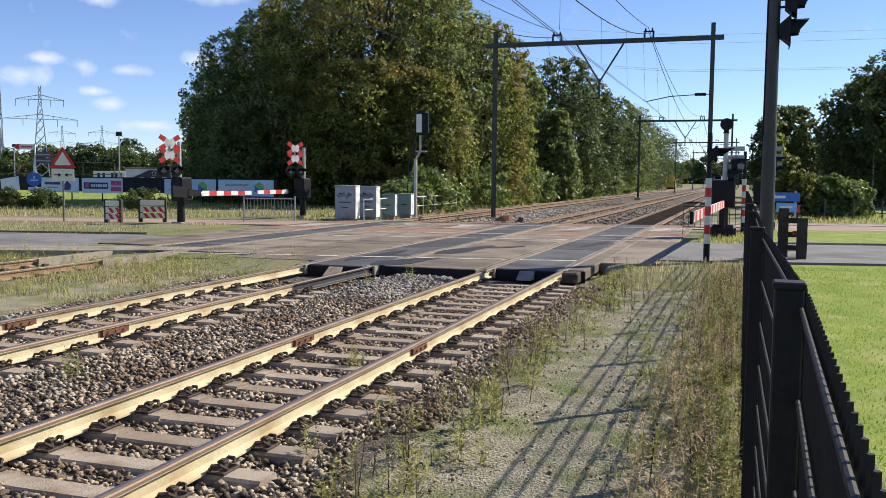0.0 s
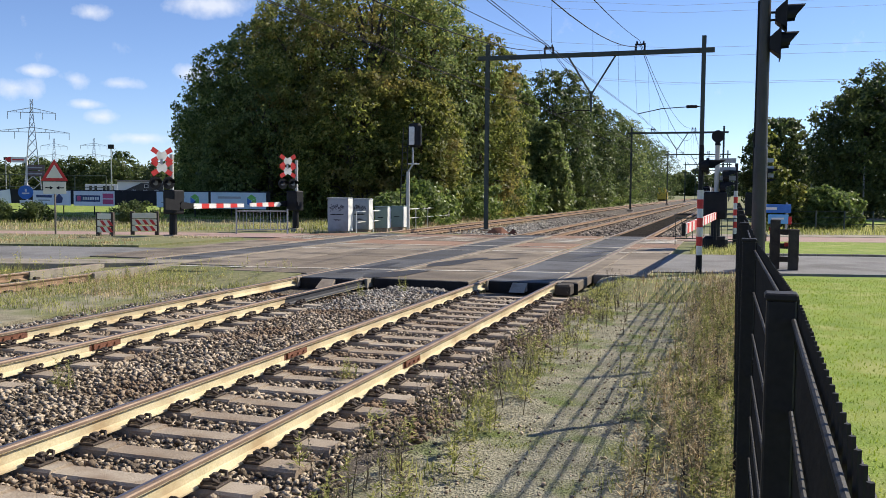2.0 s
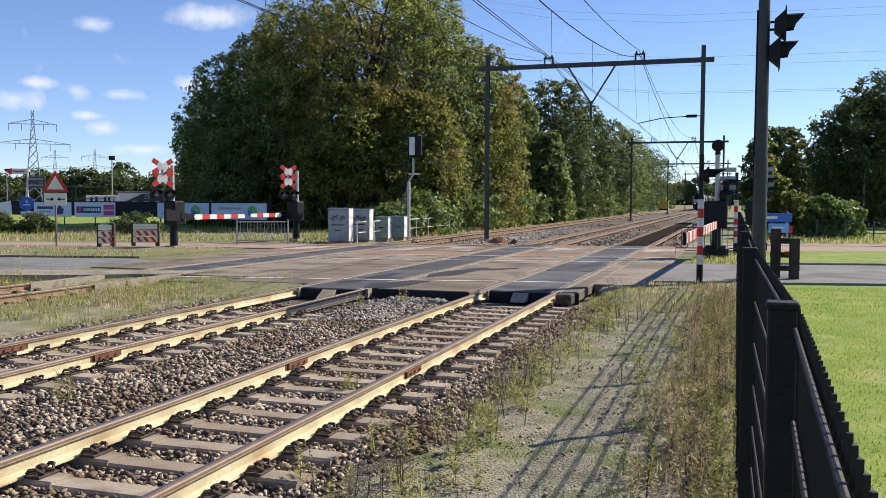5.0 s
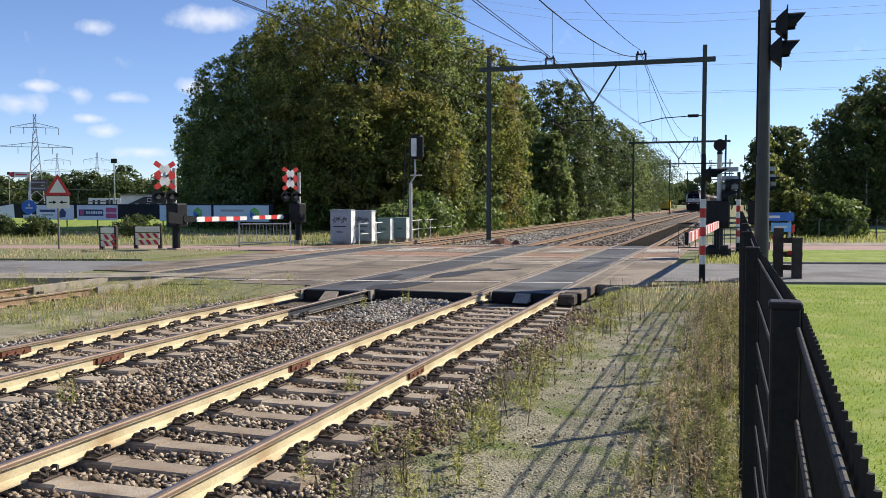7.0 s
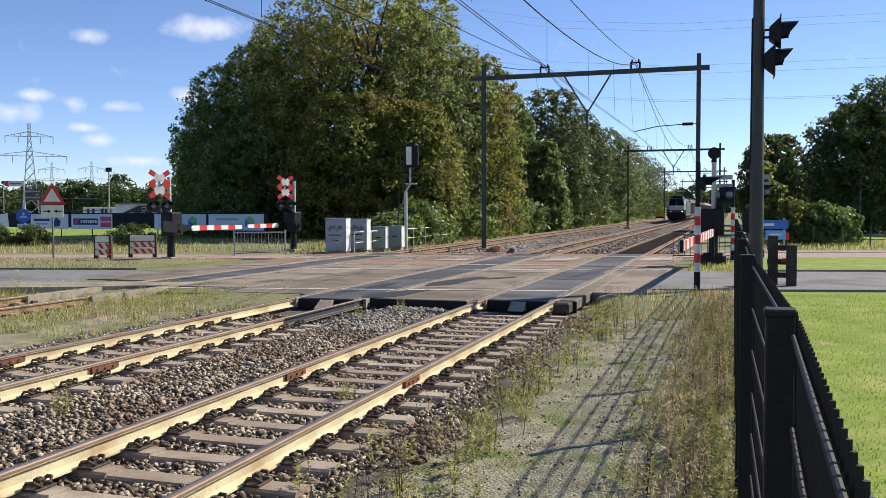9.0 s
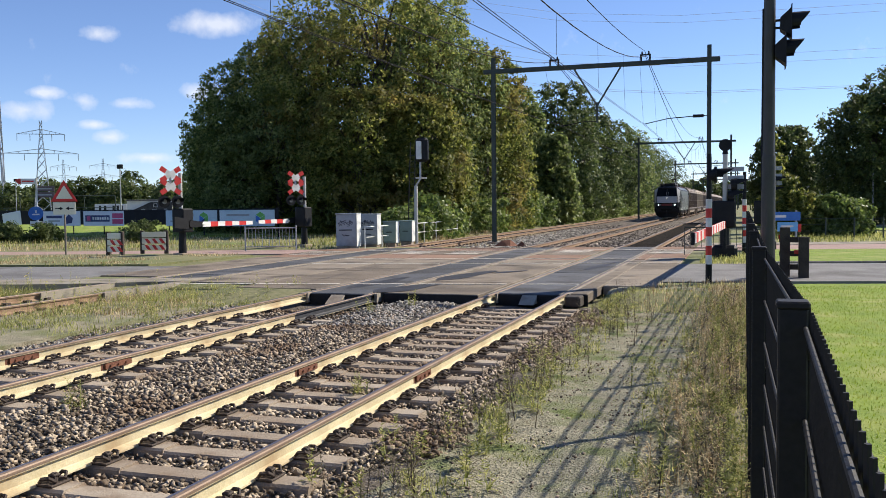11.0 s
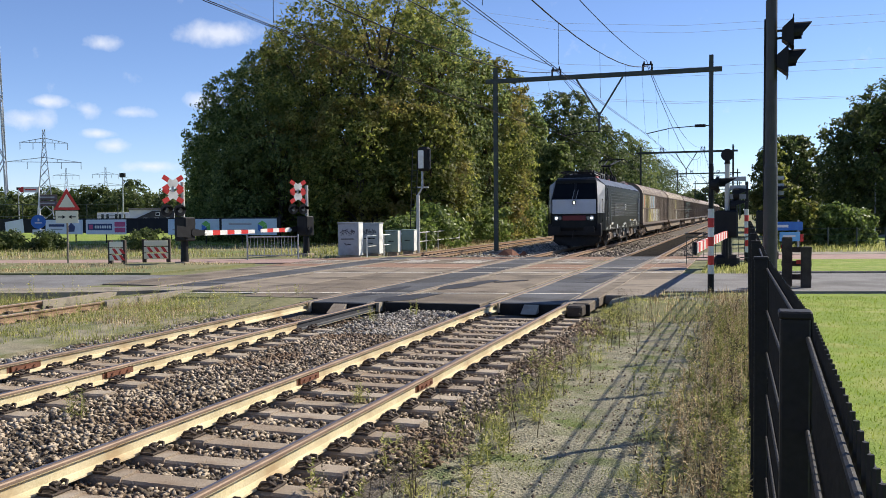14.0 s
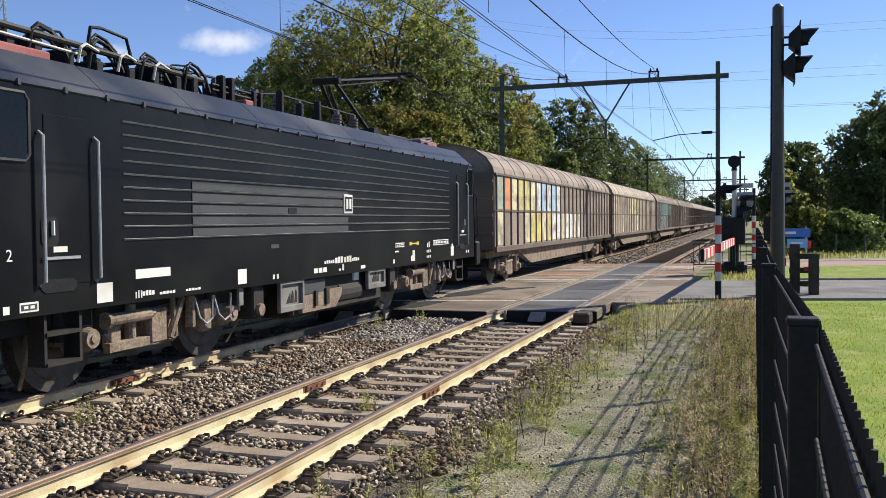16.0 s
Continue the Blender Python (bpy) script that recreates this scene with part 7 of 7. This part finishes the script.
    for x0, a, x1, c in ((0.4, 1.7, 0.9, 2.5), (0.5, 6.7, 0.85, 6.95), (0.3, 15.2, 0.8, 15.9)):
        part("roof_bracket", Shape().cbox(x0, a, 3.74, x1, c, 3.85, 0.02), DUSTY_RED, b, "dusty red roof bracket")
    part("roof_cabling", clutter, BLACK, b, "tangle of black roof cables and brackets")
    part("roof_hose", hoses, PALE_POLE, b, "pale roof hoses")
    numeral = bpy.data.curves.new("numeral", "FONT")
    numeral.body, numeral.size, numeral.extrude = "2", 0.17, 0.002
    numeral.materials.append(WHITE)
    part("numeral", numeral, WHITE, b, "white painted figure", at=pose(1.486, 1.19, 1.55, 90, 0, 90))
    up = Shape()
    y0 = 12.7
    for q in (-1, 1):
        up.line([(q * 0.35, y0, 3.88), (q * 0.16, y0 - 1.4, 4.84)], 0.045, 6).line([(q * 0.16, y0 - 1.4, 4.84), (q * 0.42, y0 + 1.85, 5.36)], 0.035, 6)
        up.cbox(q * 0.42 - 0.08, y0 - 0.12, 3.74, q * 0.42 + 0.08, y0 + 0.12, 3.98, 0.01)
    up.tube((-0.4, y0, 3.92), (0.4, y0, 3.92), 0.06, n=8).tube((-0.3, y0 - 1.4, 4.84), (0.3, y0 - 1.4, 4.84), 0.07, n=8).line([(0.0, y0 - 0.5, 3.85), (0.0, y0 - 1.32, 4.74)], 0.03, 6).line([(0.0, y0 - 1.3, 4.74), (0.1, y0 + 1.75, 5.28)], 0.018, 6)
    for k in (1.65, 2.05):
        up.line([(-0.95, y0 + k, 5.22), (-0.72, y0 + k, 5.42), (0.72, y0 + k, 5.42), (0.95, y0 + k, 5.22)], 0.03, 6)
    up.box(-0.45, y0 + 1.63, 5.34, -0.39, y0 + 2.07, 5.40).box(0.39, y0 + 1.63, 5.34, 0.45, y0 + 2.07, 5.40)
    part("pantograph", up, BLACK, o, "raised pantograph reaching the contact wire")
    part("roof_gear", Shape().cbox(-0.6, 13.2, 3.74, 0.6, 14.4, 3.90, 0.03), UNDER, b)
    part("roof_gear", Shape().cbox(-0.7, 15.0, 3.74, 0.7, 16.2, 3.92, 0.03).tube((0.5, 15.2, 3.9), (0.5, 16.3, 4.0), 0.04, n=6).tube((0.2, 15.2, 3.92), (0.6, 16.0, 4.02), 0.03, n=6), BROWN_SIGN, b, "red and dark gear on the roof")
    part("underframe", Shape().cbox(-1.3, 7.2, 0.35, 1.3, 11.0, 1.0, 0.05).box(-1.15, 1.0, 0.75, 1.15, L - 1.0, 1.0), UNDER, o)
    for q in (-1, 1):
        slab = lambda x0, x1, y0, z0, y1, z1, c=0.02: Shape().cbox(min(q * x0, q * x1), y0, z0, max(q * x0, q * x1), y1, z1, c)
        for y0, y1, z0 in ((6.62, 7.42, 0.50), (10.0, 10.85, 0.62)):
            fr = part("step_frame", slab(1.40, 1.46, y0, 0.93, y1, 0.99, 0.008).cbox(min(q * 1.40, q * 1.46), y0, z0, max(q * 1.40, q * 1.46), y0 + 0.07, 0.95, 0.008).cbox(min(q * 1.40, q * 1.46), y1 - 0.07, z0, max(q * 1.40, q * 1.46), y1, 0.95, 0.008)
                      .cbox(min(q * 1.40, q * 1.46), y0 + 0.05, z0, max(q * 1.40, q * 1.46), y1 - 0.05, z0 + 0.1, 0.008), LOCO_PANEL, o, "grey plate frame with cut-outs")
            part("web_plate", slab(1.38, 1.405, y0 + 0.03, z0 + 0.05, y1 - 0.03, 0.95, 0.004), LOCO_PANEL, fr)
            for a, c in ((0.28, 0.14), (0.42, 0.10), (0.55, 0.08)):
                part("cut_out", Shape().hull([(q * xx, y0 + a + yy, z0 + 0.13 + zz) for xx in (1.406, 1.412) for yy, zz in ((0, 0), (c, 0), (c * 0.9, 0.16), (c * 0.5, 0.2 if a > 0.3 else 0.1))]), UNDER, fr)
        part("equipment_box", slab(1.24, 1.40, 7.5, 0.70, 8.3, 0.96), LOCO_GREY, o, "dark grey equipment box")
        part("trough", Shape().hull([(q * xx, yy, zz) for xx in (1.18, 1.40) for yy, zz in ((7.45, 0.42), (8.7, 0.42), (8.95, 0.62), (7.45, 0.70), (8.95, 0.74))]), BOGIE, o, "dusty tan battery trough")
        part("bracket", slab(1.40, 1.44, 7.85, 0.5, 7.95, 0.76, 0.008), UNDER, o)
        part("bracket", slab(1.40, 1.44, 8.25, 0.5, 8.38, 0.78, 0.008), UNDER, o)
        part("tank", Shape().tube((q * 1.15, 9.0, 0.62), (q * 1.15, 9.95, 0.62), 0.22, n=14), UNDER, o)
        part("marking", slab(1.30, 1.34, 9.6, 0.82, 9.82, 0.98, 0.004), WHITE, o, "white plate under the sill")
        for y in (5.9, 11.2):
            part("sand_box", slab(1.10, 1.40, y, 0.48, y + 0.34, 1.0, 0.03), UNDER, o)
            part("filler", Shape().tube((q * 1.38, y + 0.17, 0.62), (q * 1.46, y + 0.17, 0.62), 0.09, n=12), BOGIE, o)
        for yb in (4.0, 13.75):
            part("damper", Shape().tube((q * 1.30, yb - 1.15, 0.79), (q * 1.30, yb - 0.40, 0.80), 0.075, n=12).tube((q * 1.30, yb - 1.2, 0.79), (q * 1.30, yb - 1.15, 0.79), 0.10, n=12).tube((q * 1.30, yb - 0.40, 0.80), (q * 1.30, yb - 0.30, 0.80), 0.05, n=8), BOGIE, o, "pale dusty yaw damper")
            part("frame_plate", slab(1.22, 1.32, yb - 0.37, 0.42, yb - 0.04, 0.86, 0.02).cbox(min(q * 1.2, q * 1.3), yb - 0.2, 0.40, max(q * 1.2, q * 1.3), yb - 1.1, 0.52, 0.01), BOGIE, o, "tan pressed frame plate")
            part("link", Shape().tube((q * 1.28, yb + 0.05, 0.45), (q * 1.30, yb + 0.30, 0.95), 0.05, n=8).tube((q * 1.28, yb + 0.18, 0.45), (q * 1.28, yb + 0.12, 0.95), 0.035, n=8), BOGIE, o)
            for d in (-1.45, 1.45):
                part("axle_cap", Shape().tube((q * 1.24, yb + d, 0.62), (q * 1.36, yb + d, 0.62), 0.14, 0.11, n=16).tube((q * 1.36, yb + d, 0.62), (q * 1.38, yb + d, 0.62), 0.05, n=10), BOGIE, o)
                for e in (-0.32, 0.32):
                    part("spring", Shape().tube((q * 1.16, yb + d + e, 0.62), (q * 1.16, yb + d + e, 0.98), 0.10, n=12), UNDER, o)
                part("brake_unit", slab(1.12, 1.26, yb + d + 0.5 * (1 if d < 0 else -1) - 0.12, 0.42, yb + d + 0.5 * (1 if d < 0 else -1) + 0.12, 0.85, 0.04), BOGIE, o)
                part("sand_pipe", Shape().line([(q * 1.1, yb + d * 1.42, 0.95), (q * 1.05, yb + d * 1.46, 0.5), (q * 0.85, yb + d * 1.40, 0.12)], 0.022, 6), BOGIE, o)
            for y in (yb + 0.5, yb + 0.95):
                part("hose", Shape().line([(q * 1.36, y, 0.92), (q * 1.40, y + 0.05, 0.66), (q * 1.40, y + 0.20, 0.56), (q * 1.40, y + 0.36, 0.62), (q * 1.36, y + 0.42, 0.92)], 0.014, 5), GREY, o)
            part("guard_iron", slab(1.38, 1.42, yb + 1.5, 0.72, yb + 1.62, 1.0, 0.006), LOCO_PANEL, o)
    for y in (4.0, 13.75):
        build_bogie(o, y, 2.9, R_WHEEL)
    sets = [build_wheelset(o, y, R_WHEEL) for y in (2.55, 5.45, 12.3, 15.2)]
    return o, sets


def build_wagon(k, at_y, wall, tint):
    labels = ("brown sliding-wall freight wagon covered in faded graffiti", "tan sliding-wall freight wagon with curved roof", "brown freight wagon with teal graffiti", "grimy brown sliding-wall freight wagon")
    o = thing("freight_wagon", labels[min(k, 3)], "freight wagon", pose(MID, at_y, 0), "freight wagons")
    L, W = 22.05, 1.42
    arc = [(W, 3.24), (1.36, 3.46), (1.18, 3.72), (0.85, 3.95), (0.42, 4.08), (0, 4.12)]
    prof = [(W, 1.06)] + arc + [(-x, z) for x, z in reversed(arc[:-1])] + [(-W, 1.06)]
    body = part("body", Shape().sweep(list(reversed(prof)), 0.12, L - 0.12), wall, o)
    rp = arc + [(-x, z) for x, z in reversed(arc[:-1])]
    rp2 = rp + [(x * 0.985, z - 0.03) for x, z in reversed(rp)]
    ribs = []
    for i in range(19):
        rib = Shape()
        ribs.append(rib)
        y = 0.05 + (L - 0.16) * i / 18
        for (xa, za), (xb, zb) in zip(rp, rp[1:]):
            rib.hull([(xa * 1.012, y, za + 0.012), (xa * 1.012, y + 0.06, za + 0.012), (xb * 1.012, y, zb + 0.012), (xb * 1.012, y + 0.06, zb + 0.012), (xa * 0.99, y, za - 0.02), (xa * 0.99, y + 0.06, za - 0.02), (xb * 0.99, y, zb - 0.02), (xb * 0.99, y + 0.06, zb - 0.02)]) if k < 4 else None
    roof = Shape()
    for (xa, za), (xb, zb) in zip(rp, rp[1:]):
        roof.add([(xa * 1.004, 0.1, za + 0.004), (xa * 1.004, L - 0.1, za + 0.004), (xb * 1.004, L - 0.1, zb + 0.004), (xb * 1.004, 0.1, zb + 0.004)], [(0, 1, 2, 3)])
    r = part("roof", roof, WAG_ROOF if k != 1 else WAG_TAN, body, "curved sheet roof")
    for rib in ribs:
        if rib.v:
            part("roof_rib", rib, WAG_DARK if k != 1 else WAG_ROOF, r)
    part("gutter", Shape().box(W, 0.1, 3.22, W + 0.05, L - 0.1, 3.28).box(-W - 0.05, 0.1, 3.22, -W, L - 0.1, 3.28), WAG_DARK, body)
    n = 26
    for i in range(n + 1):
        y = 0.25 + (L - 0.5) * i / n
        s = Shape().cbox(W - 0.01, y - 0.035, 1.1, W + 0.045, y + 0.035, 3.24, 0.008)
        if k == 0 or i == 0:
            part("side_rib", Shape().cbox(-W - 0.045, y - 0.035, 1.1, -W + 0.01, y + 0.035, 3.24, 0.008), WAG_DARK, body)
        part("side_rib", s, WAG_DARK if k != 1 else WAG_TAN, body)
    part("sill", Shape().cbox(W - 0.02, 0.1, 1.0, W + 0.06, L - 0.1, 1.16, 0.01).cbox(-W - 0.06, 0.1, 1.0, -W + 0.02, L - 0.1, 1.16, 0.01).box(W, 0.1, 2.18, W + 0.03, L - 0.1, 2.22), WAG_DARK, body)
    upper, lower = tint
    for i in range(n):
        y0, y1 = 0.25 + (L - 0.5) * i / n + 0.05, 0.25 + (L - 0.5) * (i + 1) / n - 0.05
        for row, z0, z1 in ((upper, 2.24, 3.18), (lower, 1.2, 2.16)):
            m = row.get(i)
            if m is not None:
                part("sprayed_panel", Shape().box(W + 0.002, y0, z0, W + 0.008, y1, z1), PAINTS[m], body, "panel covered in faded spray paint")
    for y, d in ((0.12, -1), (L - 0.12, 1)):
        e = part("end_wall", Shape().cbox(-1.40, min(y, y + d * 0.05), 1.06, 1.40, max(y, y + d * 0.05), 3.3, 0.01), WAG_DARK, body)
        for z in (1.5, 2.0, 2.5, 3.0):
            part("end_rib", Shape().cbox(-1.38, min(y, y + d * 0.10), z, 1.38, max(y, y + d * 0.10), z + 0.09, 0.01), WAG_DARK, e)
    under = Shape().box(-1.1, 0.3, 0.82, 1.1, L - 0.3, 1.02)
    for q in (-1, 1):
        under.hull([(q * 1.2, 3.2, 0.98), (q * 1.2, L - 3.2, 0.98), (q * 1.28, 3.2, 0.98), (q * 1.28, L - 3.2, 0.98), (q * 1.2, 5.2, 0.48), (q * 1.2, L - 5.2, 0.48), (q * 1.28, 5.2, 0.48), (q * 1.28, L - 5.2, 0.48)])
    part("underframe", under, BOGIE, o, "dusty trussed underframe")
    for y in (2.6, L - 2.6):
        build_bogie(o, y, 1.8, 0.46)
    sets = [build_wheelset(o, y, 0.46) for y in (1.7, 3.5, L - 3.5, L - 1.7)]
    for y, d in ((0.1, -1), (L - 0.1, 1)):
        build_buffers(o, y, d, UNDER)
    return o, sets


def front_y(t):
    return FRONT - SPEED * (t - AT)


build_ground()
build_paving()
build_track(NEAR, NEAR_FIRST, 25, "near railway track with pale dusty rails on concrete sleepers", (9.85,))
build_track(MID, MID_FIRST, 20, "railway track with pale dusty rails on concrete sleepers", (9.55,))
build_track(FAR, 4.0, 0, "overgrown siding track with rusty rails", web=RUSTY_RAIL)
build_ballast()
build_gantry(-15.0, -7.9, 2.8)
for gy, gl, gr in ((45.2, -7.93, 2.74), (106.0, -7.15, 3.0), (166.0, -7.2, 3.0), (226.0, -7.2, 3.0), (286.0, -7.2, 3.0)):
    build_gantry(gy, gl, gr)
build_wires()
build_fence()
build_pole()
build_crossing_signals()
build_left_furniture()
build_field_edge()
build_right_side()
build_woods()
build_grass()
LOCO_THING, LOCO_SETS = build_loco()
WAGONS = []
TINTS = [({0: 5, 1: 1, 2: 6, 3: 0, 4: 0, 5: 6, 6: 2, 7: 3, 8: 2, 9: 3, 10: 2}, {0: 6, 4: 6, 5: 0, 6: 0, 7: 6, 8: 0, 9: 2, 10: 2, 11: 6, 12: 2, 13: 2, 14: 6, 15: 2}), ({9: 6, 10: 0, 11: 0}, {4: 6, 11: 6, 12: 2}),
         ({i: 4 for i in range(3, 15)}, {3: 4, 4: 4, 5: 2, 6: 4, 7: 3, 8: 4, 10: 4}), ({5: 2, 6: 2, 8: 6, 9: 2}, {5: 2, 7: 2, 9: 6}), ({}, {3: 6}), ({4: 2}, {}), ({}, {}), ({}, {}), ({}, {})]
for k in range(9):
    WAGONS.append(build_wagon(k, 330, WAG_TAN if k in (1, 3) else WAG_BROWN, TINTS[k]))
build_crossing()
build_path()


def motions():
    """The train rolls by at a steady pace; its wheels turn with it."""
    ts = [0.0, 4.0, 8.0, 12.0, 14.0, 16.0]
    walk(LOCO_THING, [(t, pose(MID, front_y(t), 0)) for t in ts])
    for k, (w, _) in enumerate(WAGONS):
        walk(w, [(t, pose(MID, front_y(t) + 18.95 + 22.95 * k, 0)) for t in ts])
    groups = [(LOCO_SETS, R_WHEEL)] + [(s, 0.46) for _, s in WAGONS[:1]]
    for sets, r in groups:
        step = 1 / 30
        for ob in sets:
            y, z = ob.location.y, ob.location.z
            walk(ob, [(i * step, pose(0, y, z, math.degrees(SPEED * i * step / r), 0, 0)) for i in range(481)])


motions()
